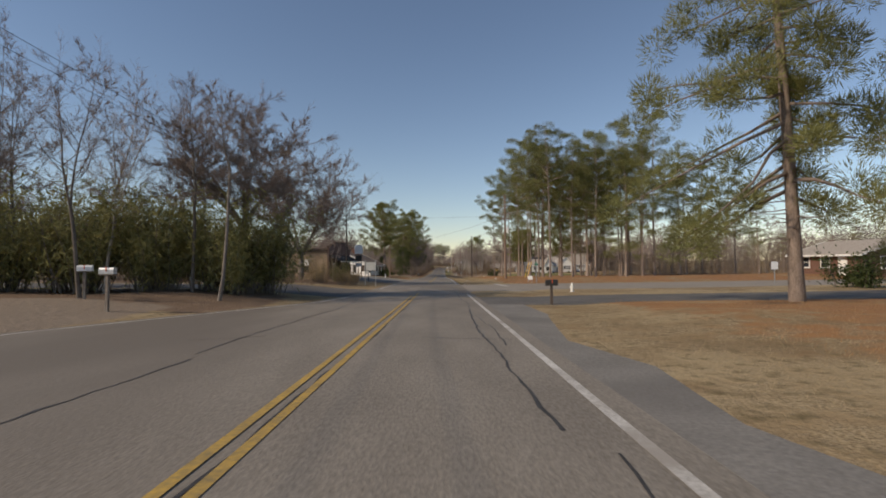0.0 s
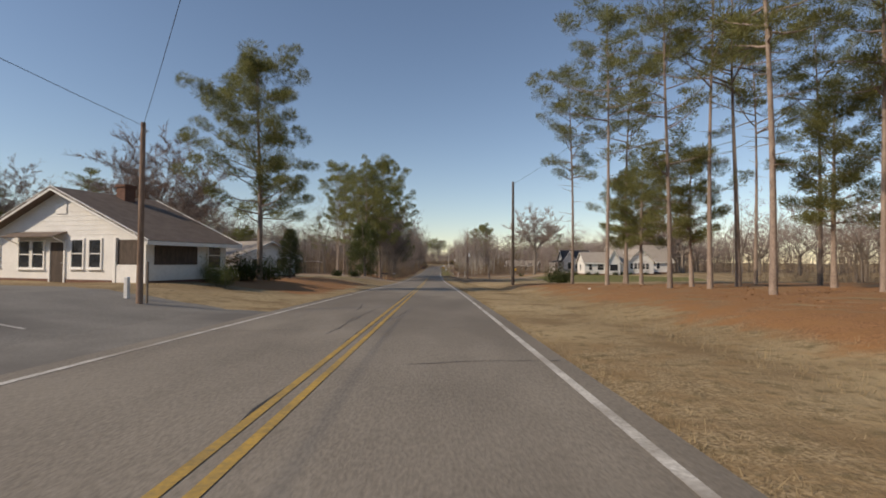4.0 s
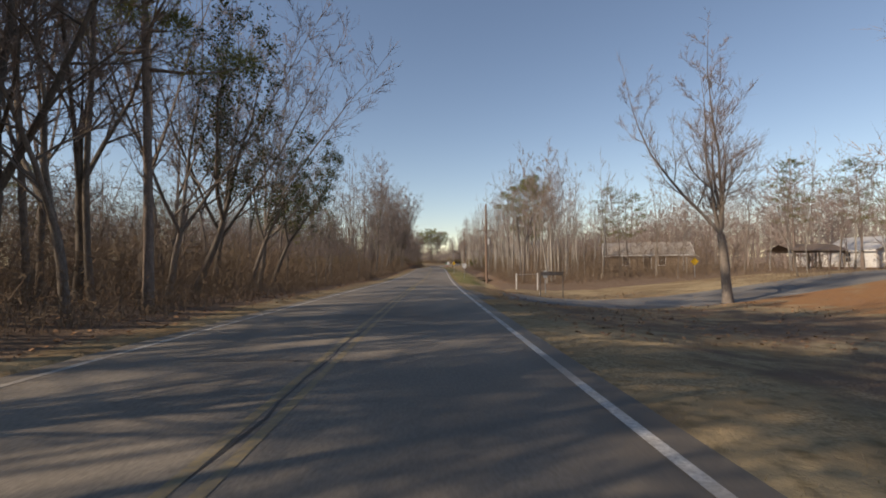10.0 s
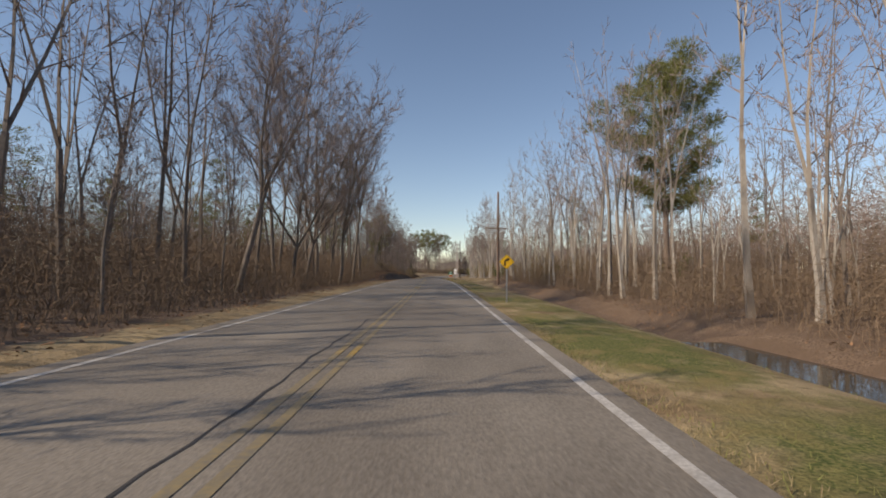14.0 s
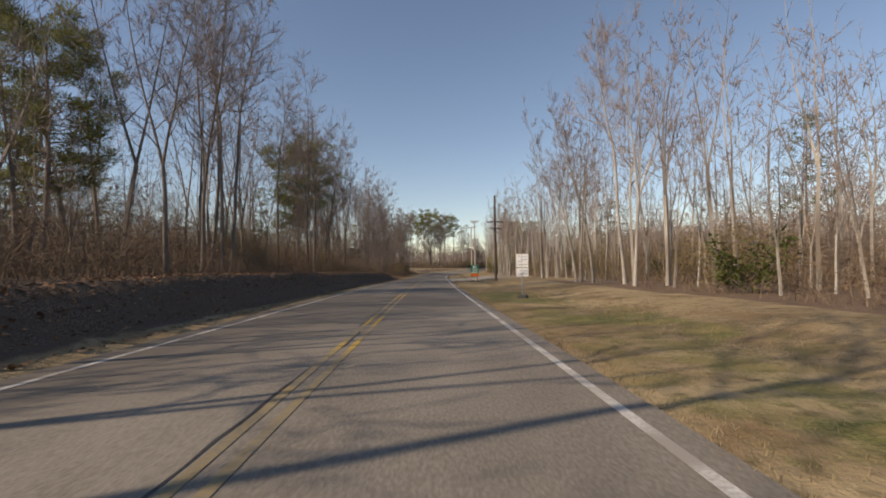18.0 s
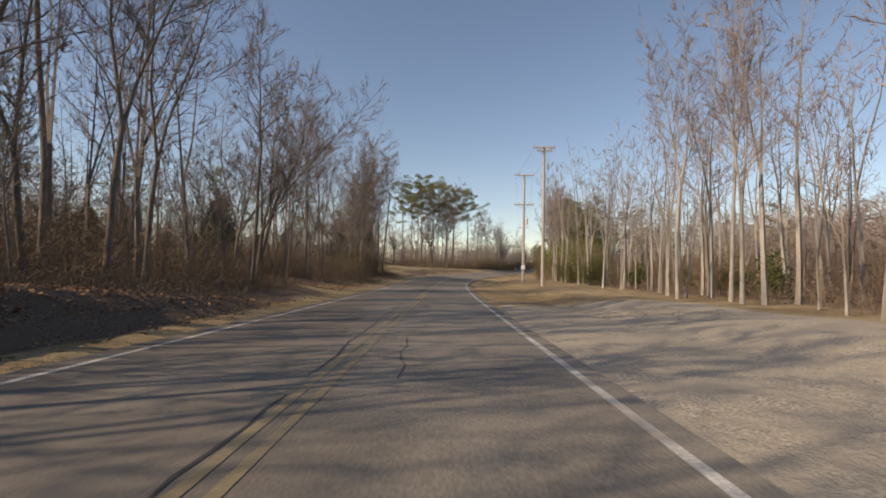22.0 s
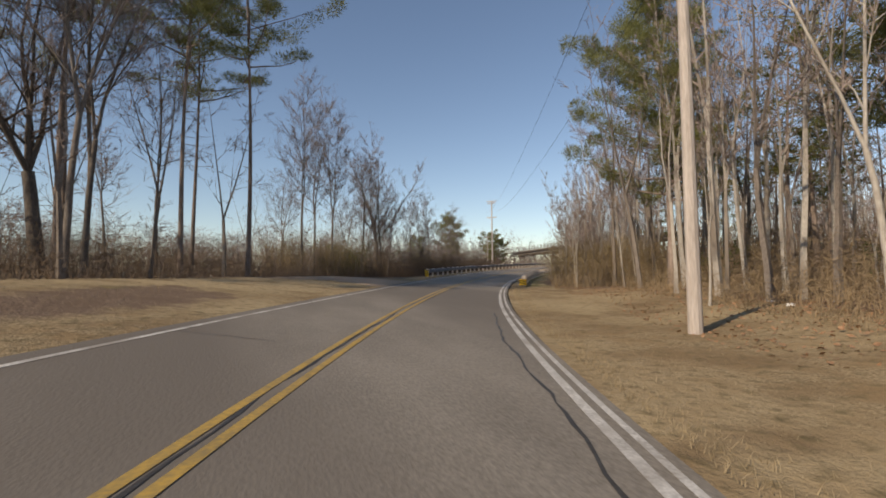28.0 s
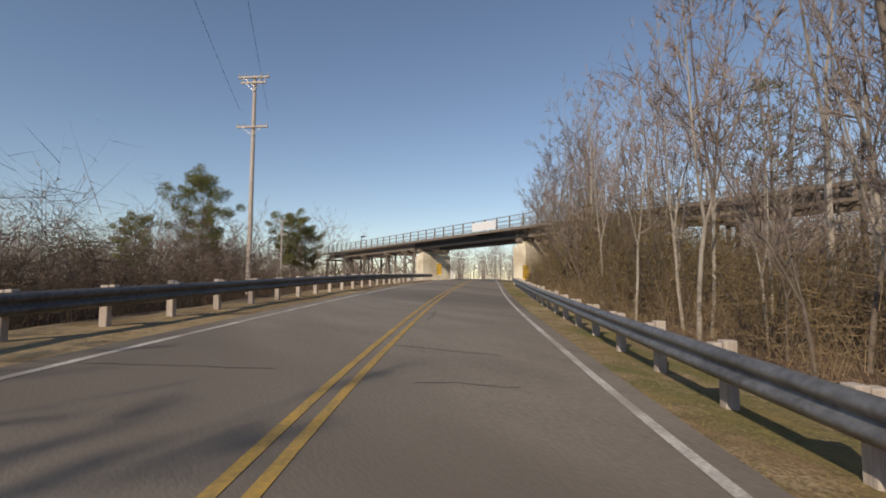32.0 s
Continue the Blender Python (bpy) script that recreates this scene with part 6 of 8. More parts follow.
def sign_post(s, d, turn, label, name="road_sign", posts=((0.0, 0.0),), h=2.6, postm=None, group="road signs"):
    ob = thing(name, stand(s, d, turn), label, "sign", group)
    for x, z in posts:
        part("post", boxed(x - 0.03, x + 0.03, 0.0, 0.06, -0.3, h + z, 0.005), postm or STEEL, ob)
    return ob


def plate(bm, pts, thick=0.008, y=0.0):
    return slab(bm, [(x, y, z) for x, z in pts], thick)


def rounded(x0, x1, z0, z1, r=0.04):
    out = []
    for cx, cz, a0 in ((x1 - r, z0 + r, -90), (x1 - r, z1 - r, 0), (x0 + r, z1 - r, 90), (x0 + r, z0 + r, 180)):
        for a in (0, 30, 60, 90):
            out.append((cx + r * math.cos(radians(a0 + a)), cz + r * math.sin(radians(a0 + a))))
    return out


o = sign_post(236.2, 3.6, 0, "white speed limit sign reading 35 on a steel post", h=2.55)
o.matrix_world = o.matrix_world @ Matrix.Scale(0.76, 4)
p_ = part("panel", plate(bmesh.new(), rounded(-0.305, 0.305, 1.75, 2.51)), WHITE_SIGN, o)
part("border", plate(bmesh.new(), rounded(-0.29, 0.29, 1.765, 2.495), 0.002, -0.003), BLACK_PAINT, p_)
part("face", plate(bmesh.new(), rounded(-0.275, 0.275, 1.78, 2.48), 0.002, -0.006), WHITE_SIGN, p_)
writing(o, "SPEED", 0.17, (0, -0.010, 2.37), BLACK_PAINT, p_)
writing(o, "LIMIT", 0.17, (0, -0.010, 2.20), BLACK_PAINT, p_)
writing(o, "35", 0.40, (0, -0.010, 1.95), BLACK_PAINT, p_)

o = sign_post(259.6, 2.95, 0, "yellow diamond warning sign with a black curve arrow", h=2.06)
p_ = part("panel", plate(bmesh.new(), [(0, 1.42), (0.33, 1.75), (0, 2.08), (-0.33, 1.75)]), YELLOW_SIGN, o, "yellow diamond panel")
part("border", plate(bmesh.new(), [(0, 1.455), (0.295, 1.75), (0, 2.045), (-0.295, 1.75)], 0.002, -0.002), BLACK_PAINT, p_)
part("face", plate(bmesh.new(), [(0, 1.472), (0.278, 1.75), (0, 2.028), (-0.278, 1.75)], 0.002, -0.005), YELLOW_SIGN, p_)
arrow = bmesh.new()
prev = None
for k in range(9):
    a = k / 8
    x, z = (-0.08, 1.58 + 0.2 * a / 0.5) if a <= 0.5 else (-0.08 + 0.12 * (a - 0.5) / 0.5, 1.78 + 0.055 * math.sin((a - 0.5) * math.pi))
    if prev:
        q = Vector((x - prev[0], 0, z - prev[1])).normalized()
        n_ = Vector((-q.z, 0, q.x)) * 0.034
        a0, a1 = Vector((prev[0], -0.009, prev[1])), Vector((x, -0.009, z))
        slab(arrow, [a0 - n_, a1 - n_ + q * 0.012, a1 + n_ + q * 0.012, a0 + n_], 0.002)
    prev = (x, z)
part("arrow", arrow, BLACK_PAINT, p_)
part("arrow_head", plate(bmesh.new(), [(0.03, 1.74), (0.135, 1.85), (0.018, 1.925)], 0.002, -0.009), BLACK_PAINT, p_)

o = sign_post(326.2, 4.1, -22, "two white notice signs with unreadable lettering on one post", h=1.95)
p_ = part("panel", plate(bmesh.new(), rounded(-0.27, 0.27, 1.36, 1.95, 0.02)), WHITE_SIGN, o)
bars(p_, [(-0.06, 0.23, 1.82, 1.85), (-0.17, -0.1, 1.82, 1.89), (-0.06, 0.23, 1.68, 1.72), (-0.18, 0.22, 1.46, 1.50), (-0.18, -0.06, 1.6, 1.65)], SIDING_GREY)
p_ = part("panel", plate(bmesh.new(), rounded(-0.27, 0.27, 0.95, 1.33, 0.02)), WHITE_SIGN, o)
bars(p_, [(-0.12, 0.23, 1.20, 1.235), (-0.14, 0.23, 1.05, 1.09)], SIDING_GREY)
part("stone_foot", boxed(-0.22, 0.22, -0.18, 0.2, -0.1, 0.14, 0.05), DARKWAY, o)

o = sign_post(356.3, 4.5, 0, "green guide sign over an orange panel on two posts", posts=((-0.42, 0), (0.42, 0)), h=2.5, postm=RED_WOOD)
o.matrix_world = o.matrix_world @ Matrix.Scale(0.7, 4)
p_ = part("panel", plate(bmesh.new(), rounded(-0.62, 0.62, 1.35, 2.6, 0.04)), GREEN_SIGN, o)
bars(p_, [(-0.3, 0.3, 2.38, 2.48), (-0.2, 0.2, 2.16, 2.25), (-0.4, 0.42, 1.94, 2.02), (-0.36, -0.06, 1.72, 1.8), (0.06, 0.36, 1.72, 1.8), (-0.5, 0.5, 1.46, 1.56)], WHITE_SIGN)
part("lower_panel", plate(bmesh.new(), rounded(-0.62, 0.62, 0.85, 1.32, 0.03)), ORANGE_SIGN, o)
o = sign_post(46.5, -6.9, 165, "bare aluminium back of a guide sign on two posts", posts=((-0.55, 0), (0.55, 0)), h=2.5)
p_ = part("panel", plate(bmesh.new(), rounded(-0.62, 0.62, 1.5, 2.3, 0.04)), GREY_BACK, o)
part("lower_panel", plate(bmesh.new(), rounded(0.2, 0.6, 1.15, 1.45, 0.03)), GREY_BACK, o)
o = sign_post(51, 10.2, 0, "green street-name sign on a steel post", h=2.2)
part("street_plate", boxed(-0.2, 0.2, -0.01, 0.01, 1.92, 2.06, 0.004), GREEN_SIGN, o)
part("street_plate", boxed(-0.01, 0.01, -0.38, 0.38, 2.1, 2.24, 0.004), GREEN_SIGN, o)
o = sign_post(52.5, 9.8, -15, "white yard sign leaning at the corner", "yard_sign", posts=((-0.2, 0), (0.2, 0)), h=0.6)
part("panel", boxed(-0.26, 0.26, -0.012, 0.0, 0.28, 0.68, 0.005), WHITE_SIGN, o)
o = sign_post(40.5, 28.5, 0, "small white street sign across the side street", h=1.9)
part("panel", boxed(-0.3, 0.3, -0.012, 0.0, 1.2, 1.85, 0.005), WHITE_SIGN, o)
o = sign_post(222.5, 26, 0, "small yellow warning sign by the side road", h=1.9)
part("panel", plate(bmesh.new(), [(0, 1.1), (0.4, 1.5), (0, 1.9), (-0.4, 1.5)]), YELLOW_SIGN, o)
o = sign_post(207.2, 8.0, 15, "grey weathered board sign between two posts", "board_sign", posts=((-0.85, 0), (0.85, 0)), h=1.9, postm=OLD_WOOD)
part("board", boxed(-0.85, 0.85, -0.04, 0.0, 1.5, 1.74, 0.01), OLD_WOOD, o)
o = sign_post(214.5, 9.2, 0, "thin steel marker post by the side road", h=1.9)
part("panel", boxed(-0.16, 0.16, -0.012, 0.0, 1.3, 1.9, 0.005), GREY_BACK, o)
# white gate posts with a thin bar
gate = thing("gate_posts", stand(218.3, 8.4, 0), "pair of white posts joined by a thin bar", "posts")
for x, y in ((-1.1, -0.7), (1.1, 0.7)):
    part("post", boxed(x - 0.05, x + 0.05, y - 0.05, y + 0.05, -0.3, 1.53, 0.012), WHITE_PAINT, gate, "white painted square post")
part("bar", rodded((-1.1, -0.7, 1.42), (1.1, 0.7, 1.42), 0.014, 0.014, 8), STEEL, gate)

# the store's tall sign: white arched panels on two black posts
o = thing("store_sign", stand(65.2, -11.4, 34) @ Matrix.Diagonal((0.68, 0.86, 0.86, 1)), "tall store sign with a white arched panel on black posts", "sign")
for x in (-0.62, 0.62):
    part("post", boxed(x - 0.05, x + 0.05, -0.05, 0.05, -0.3, 5.2, 0.006), IRON, o)
arch = [(-0.85, 3.95), (0.85, 3.95), (0.85, 5.1)] + [(0.85 * math.cos(a), 5.1 + 0.32 * math.sin(a)) for a in np.linspace(0.2, math.pi - 0.2, 9)] + [(-0.85, 5.1)]
part("panel", slab(bmesh.new(), [(x, -0.08, z) for x, z in arch], 0.1), WHITE_SIGN, o, "white arched sign panel")
part("dark_panel", boxed(-0.6, 0.6, -0.06, 0.0, 2.75, 3.7, 0.01), IRON, o)
part("lower_panel", boxed(-0.6, 0.6, -0.06, 0.0, 1.9, 2.5, 0.01), SIDING_GREY, o)

# ---- mail boxes, hydrant, markers, litter ----
def mailbox(s, d, turn, label, body, postm=None, h=1.05):
    ob = thing("mailbox", stand(s, d, turn), label, "mailbox", "mailboxes along the road")
    part("post", boxed(-0.05, 0.05, -0.05, 0.05, -0.3, h, 0.008), postm or RAW_WOOD, ob)
    b = bmesh.new()
    prof = [(-0.09, 0), (0.09, 0), (0.09, 0.13)] + [(0.09 * math.cos(a), 0.13 + 0.09 * math.sin(a)) for a in np.linspace(0.3, math.pi - 0.3, 6)] + [(-0.09, 0.13)]
    slab(b, [(-0.24, x, h + 0.02 + z) for x, z in prof], -0.5)
    m_ = part("box", b, body, ob)
    part("flag", boxed(0.0, 0.03, -0.105, -0.092, h + 0.1, h + 0.26), ORANGE_PLASTIC, m_, "red flag")
    part("support_board", boxed(-0.26, 0.26, -0.08, 0.08, h - 0.02, h + 0.018, 0.004), postm or RAW_WOOD, ob)
    return ob


mailbox(137, -7.3, 0, "dark mailbox on a raw wooden post", IRON)
mailbox(137.9, -7.0, 0, "second dark mailbox on a wooden post", IRON)
mailbox(151.2, -7.0, 10, "grey mailbox leaning on an old post", STEEL, OLD_WOOD)
mailbox(16.0, -11.2, 0, "small grey mailbox on a tall square wooden post", STEEL, OLD_WOOD, 1.25)
mailbox(18.2, -13.6, 20, "white mailbox tilted on its post", WHITE_PAINT, OLD_WOOD)
mailbox(19.9, 4.6, 0, "dark mailbox on a short post beside the corner", IRON, POLE_DARK, 0.8)
mailbox(60.5, -9.3, 0, "dark mailbox in front of the store", IRON, POLE_DARK)
hyd = thing("fire_hydrant", stand(29.8, 8.2) @ Matrix.Scale(0.68, 4), "white fire hydrant standing in dry grass", "hydrant")
b = bmesh.new()
rod(b, (0, 0, -0.1), (0, 0, 0.62), 0.13, 0.12, 14)
rod(b, (0, 0, 0.05), (0, 0, 0.1), 0.18, 0.18, 14)
part("barrel", b, WHITE_PAINT, hyd)
b = bmesh.new()
rod(b, (0, 0, 0.62), (0, 0, 0.67), 0.17, 0.17, 14)
rod(b, (0, 0, 0.67), (0, 0, 0.82), 0.14, 0.06, 14)
rod(b, (0, 0, 0.82), (0, 0, 0.9), 0.035, 0.035, 6)
part("bonnet", b, WHITE_PAINT, hyd)
for a in (90, 180, 270):
    x, y = math.cos(radians(a)), math.sin(radians(a))
    part("nozzle", rodded((x * 0.1, y * 0.1, 0.46), (x * 0.22, y * 0.22, 0.46), 0.06, 0.055, 10), WHITE_PAINT, hyd)
guy = thing("guy_wire", stand(66.5, 11.6), "pole guy wires with yellow guards", "guy wire")
for x in (0.0, 0.35):
    part("wire", rodded((x, 0, -0.2), (2.6, 1.4, 8.0), 0.008, 0.008, 5), STEEL, guy)
    part("guard", rodded((x, 0, 0.0), (x + 0.7, 0.37, 2.15), 0.035, 0.035, 8), YELLOW_SIGN, guy, "yellow plastic guy guard")
bolt = thing("marker_post", stand(84.2, -10.0), "low white utility marker beside the pole", "marker")
part("pedestal", boxed(-0.07, 0.07, -0.07, 0.07, -0.2, 0.7, 0.02), WHITE_PAINT, bolt)
part("stake", boxed(0.9, 0.96, -0.5, -0.44, -0.2, 1.2, 0.008), OLD_WOOD, bolt)
for s, d, k in ((63.3, 7.2, 0.34), (64.8, 3.4, 0.2), (484, 9.6, 0.3), (485.5, 9.9, 0.3), (242, 7.0, 0.25), (362, 5.0, 0.2), (305, 7, 0.2), (95, 8.5, 0.2), (212, 8.2, 0.2)):
    b = bmesh.new()
    bmesh.ops.create_icosphere(b, subdivisions=2, radius=k * 0.5)
    for v in b.verts:
        v.co = Vector((v.co.x, v.co.y * 0.7, v.co.z * 0.35)) * (1 + 0.35 * noise.noise(v.co * 6 / k))
    lt = part("litter", b, LITTER, None)
    lt.matrix_world = stand(s, d, random.uniform(0, 180), 0.04)
    tagged(lt, "crumpled white litter lying in the grass", "litter")
cone = thing("traffic_cone", stand(174, -31), "orange traffic cone by the shed", "cone")
part("cone_body", rodded((0, 0, 0.03), (0, 0, 0.7), 0.16, 0.03, 12), ORANGE_PLASTIC, cone)
part("foot", boxed(-0.2, 0.2, -0.2, 0.2, -0.02, 0.04, 0.01), ORANGE_PLASTIC, cone)
house_bush = leafy_bush(201, 1.5, 1.5, BOXWOOD, "rounded dark green evergreen shrub", 2600, 0.12, 0.03, "shrub", 16)
STOCK.append(house_bush)
for s, d, k in ((31.5, 27.6, 1.8), (100, -12.6, 1.3), (103, -12.2, 1.2), (96, -13.3, 1.1), (171.7, 33.6, 0.6), (171.5, 35.4, 0.55), (171.1, 39.3, 0.65), (172.1, 40.9, 0.6), (171.9, 42.9, 0.5), (172.1, 46.5, 0.55), (173.5, 31.4, 0.6), (140, -12, 0.9), (137.5, -14, 0.8), (186, 21.5, 0.6), (118, 13, 1.4)):
    copy_thing(house_bush, Matrix.Translation(lies(s, d, -0.05)) @ Matrix.Rotation(s, 4, "Z") @ Matrix.Diagonal((k, k, k, 1)))


# ---- cars ----
def car(name, label, m, paint, lamps=None, kind="sedan"):
    """A parked saloon, its nose towards -y."""
    ob = thing(name, m, label, "car")
    w, L = 0.88, 2.3
    st = [(-2.3, 0.45, 0.62, 0.80), (-2.15, 0.30, 0.72, 0.93), (-1.2, 0.24, 0.90, 0.99), (0.0, 0.24, 0.93, 1.0), (1.4, 0.24, 0.95, 1.0), (2.1, 0.30, 0.93, 0.95), (2.28, 0.45, 0.80, 0.86)]
    b = bmesh.new()
    rings = []
    for y, z0, z1, k in st:
        ww = w * k
        prof = [(-ww * 0.9, z0), (-ww, z0 + 0.15), (-ww, z1 - 0.18), (-ww * 0.88, z1), (ww * 0.88, z1), (ww, z1 - 0.18), (ww, z0 + 0.15), (ww * 0.9, z0)]
        rings.append([b.verts.new((x, y, z)) for x, z in prof])
    for r0, r1 in zip(rings[:-1], rings[1:]):
        for k in range(8):
            b.faces.new((r0[k], r0[(k + 1) % 8], r1[(k + 1) % 8], r1[k]))
    b.faces.new(rings[0])
    b.faces.new(rings[-1][::-1])
    bmesh.ops.recalc_face_normals(b, faces=b.faces)
    for f in b.faces:
        f.smooth = True
    part("body", b, paint, ob)
    cab = [(-0.75, 0.93, 0.80), (-0.1, 1.38, 0.64), (0.35, 1.44, 0.64), (1.0, 1.38, 0.62), (1.75, 0.95, 0.76)]
    b = bmesh.new()
    rings = [[b.verts.new((x, y, z)) for x, z in ((-0.80, 0.9), (-k, z1), (k, z1), (0.80, 0.9))] for y, z1, k in cab]
    for r0, r1 in zip(rings[:-1], rings[1:]):
        for k in range(3):
            b.faces.new((r0[k], r0[k + 1], r1[k + 1], r1[k]))
    bmesh.ops.recalc_face_normals(b, faces=b.faces)
    glass = part("glasshouse", b, PANE, ob, "dark tinted car windows")
    b = bmesh.new()
    slab(b, [(-0.63, -0.08, 1.40), (0.63, -0.08, 1.40), (0.63, 0.35, 1.462), (-0.63, 0.35, 1.462)], 0.03)
    slab(b, [(-0.63, 0.35, 1.462), (0.63, 0.35, 1.462), (0.61, 1.0, 1.40), (-0.61, 1.0, 1.40)], 0.03)
    part("roof", b, paint, ob)
    for sx in (-1, 1):
        for (y0, z0), (y1, z1) in (((-0.75, 0.93), (-0.1, 1.4)), ((0.42, 0.95), (0.42, 1.44)), ((1.0, 1.4), (1.75, 0.96))):
            part("pillar", rodded((sx * 0.81, y0, z0), (sx * 0.645, y1, z1), 0.035, 0.035, 6), paint, glass)
        part("mirror", boxed(sx * 0.98 - 0.1, sx * 0.98 + 0.1, -0.68, -0.52, 0.92, 1.06, 0.03), paint, ob)
        lamp = part("headlight", boxed(sx * 0.62 - 0.17, sx * 0.62 + 0.17, -2.33, -2.1, 0.60, 0.74, 0.03), lamps or LAMP_GLASS, ob)
        part("tail_light", boxed(sx * 0.64 - 0.16, sx * 0.64 + 0.16, 2.15, 2.30, 0.72, 0.86, 0.02), ORANGE_PLASTIC, ob)
        for y in (-1.42, 1.38):
            ty = bmesh.new()
            rod(ty, (sx * 0.92, y, 0.33), (sx * 0.70, y, 0.33), 0.33, 0.33, 22)
            wheel = part("wheel", ty, RUBBER, ob, "black tyre")
            part("rim", rodded((sx * 0.93, y, 0.33), (sx * 0.80, y, 0.33), 0.21, 0.21, 16), RIM, wheel)
    part("grille", boxed(-0.40, 0.40, -2.325, -2.2, 0.5, 0.66, 0.01), BLACK_PAINT, ob)
    part("bumper", boxed(-0.80, 0.80, -2.36, -2.15, 0.28, 0.46, 0.04), paint, ob)
    part("bumper", boxed(-0.80, 0.80, 2.15, 2.34, 0.30, 0.50, 0.04), paint, ob)
    part("licence_plate", boxed(-0.16, 0.16, -2.375, -2.36, 0.34, 0.43), WHITE_SIGN, ob)
    return ob


car("car", "red sedan parked on the asphalt lot", stand(113.5, -38.5, 75, 0.03), RED_CAR)
car("car", "dark grey sedan parked beside the white house", stand(108, -31.5, 20, 0.03), GREY_CAR)

board = part("notice_board", boxed(2.6, 6.4, 2.93, 2.99, DECK + 1.12, DECK + 2.02, 0.01), WHITE_SIGN, bridge, "long white board fixed to the railing")
for x in (2.9, 4.5, 6.1):
    part("board_cleat", boxed(x - 0.04, x + 0.04, 2.9, 2.928, DECK + 1.15, DECK + 2.0), STEEL, board)


# ---- guard rails ----
def beam_section(z):
    """The section of a two-ridged steel beam: (out, up) points."""
    return [(0.0, z - 0.17), (0.06, z - 0.13), (0.085, z - 0.085), (0.06, z - 0.045), (0.01, z - 0.015), (0.01, z + 0.015), (0.06, z + 0.045), (0.085, z + 0.085), (0.06, z + 0.13), (0.0, z + 0.17)]


def guard_rail(s0, s1, d_of, inward, label, postm, railm, zc=0.53):
    ob = thing("guard_rail", Matrix.Translation(lies(s0, d_of(s0))), label, "guard rail")
    inv = ob.matrix_world.inverted()
    n = int((s1 - s0) / 1.905) + 1
    sec = beam_section(zc)

    def at_(s, off, z):
        return inv @ Vector(on_road(np.array(s), np.array(d_of(s) + inward * off), z))

    for k in range(0, n, 2):
        a, b_ = s0 + k * 1.905, min(s0 + (k + 2) * 1.905, s1)
        vs, fs = [], []
        for i, s in enumerate(np.linspace(a - 0.1, b_ + 0.1, 5)):
            for lay in (0.0, -0.006):
                vs += [tuple(at_(float(s), 0.10 + o_ + lay + 0.004 * (k % 4 == 0), z)) for o_, z in sec]
        m_ = len(sec)
        for i in range(4):
            o0, o1 = i * 2 * m_, (i + 1) * 2 * m_
            for j_ in range(m_ - 1):
                fs.append((o0 + j_, o0 + j_ + 1, o1 + j_ + 1, o1 + j_))
                fs.append((o0 + m_ + j_, o1 + m_ + j_, o1 + m_ + j_ + 1, o0 + m_ + j_ + 1))
            fs.append((o0 + m_ - 1, o0 + 2 * m_ - 1, o1 + 2 * m_ - 1, o1 + m_ - 1))
            fs.append((o0, o1, o1 + m_, o0 + m_))
        part("rail_panel", mesh_of("rail_panel", vs, fs, railm, True), None, ob)
    for k in range(n):
        s = s0 + k * 1.905
        c, h_ = at_(s, -0.10, 0.0), heads(s)
        tilt = random.uniform(-0.02, 0.02)
        rot = Matrix.Translation(c) @ Matrix.Rotation(h_ + tilt, 4, "Z")
        b = boxed(-0.075, 0.075, -0.07, 0.07, -1.0, zc + 0.2 + random.uniform(-0.03, 0.06), 0.012)
        bmesh.ops.transform(b, matrix=rot, verts=b.verts)
        po = part("post", b, postm, ob)
        b = boxed(0.091, 0.195, -0.07, 0.07, zc - 0.17, zc + 0.2, 0.008) if inward > 0 else boxed(-0.195, -0.091, -0.07, 0.07, zc - 0.17, zc + 0.2, 0.008)
        bmesh.ops.transform(b, matrix=rot, verts=b.verts)
        part("block", b, postm, po)
    return ob


def chevrons(s, d, w, z0, z1, label, flip=False, up=0.0, post=True):
    """A yellow marker with slanting black bars, facing the traffic."""
    ob = thing("hazard_marker", stand(s, d, 0, up), label, "marker", "hazard markers")
    if post:
        part("post", boxed(-0.03, 0.03, 0.01, 0.06, -0.3, z1, 0.004), STEEL, ob)
    p_ = part("panel", boxed(-w / 2, w / 2, -0.012, 0.0, z0, z1, 0.004), YELLOW_SIGN, ob)
    n = max(3, int((z1 - z0) / 0.24))
    for k in range(n):
        z = z0 + (z1 - z0) * (k + 0.15) / n
        t, e = (z1 - z0) / n * 0.45, w * 0.28
        q = [(-w / 2, z), (w / 2, z + e), (w / 2, z + e + t), (-w / 2, z + t)]
        if flip:
            q = [(-x, zz) for x, zz in q][::-1]
        q = [(x, max(z0, min(z1, zz))) for x, zz in q]
        if q[1][1] - q[0][1] < 1e-4 and q[2][1] - q[1][1] < 1e-4:
            continue
        part("black_bar", slab(bmesh.new(), [(x, -0.0155, zz) for x, zz in q], 0.003), BLACK_PAINT, p_)
    return ob


OLD_RAIL = material("weathered_rail", (0.085, 0.082, 0.08), (0.19, 0.185, 0.18), 2, 0.55, 0.05, metal=0.5)
guard_rail(511.3, 590.5, lambda s: -6.25 + 0.0 * s, 1, "long weathered steel guard rail on pale square posts", POLE_PALE, OLD_RAIL)
guard_rail(502.5, 575.5, lambda s: 2.55 + 0.75 * smooth((s - 505) / 60.0), -1, "galvanised steel guard rail curving along the grassy verge", POLE_PALE, material("dull_rail", (0.14, 0.14, 0.14), (0.30, 0.30, 0.295), 2, 0.5, 0.05, metal=0.6), 0.46)
chevrons(511.0, -6.3, 0.36, 0.06, 0.64, "yellow and black striped rail-end marker", False, 0.0, False)
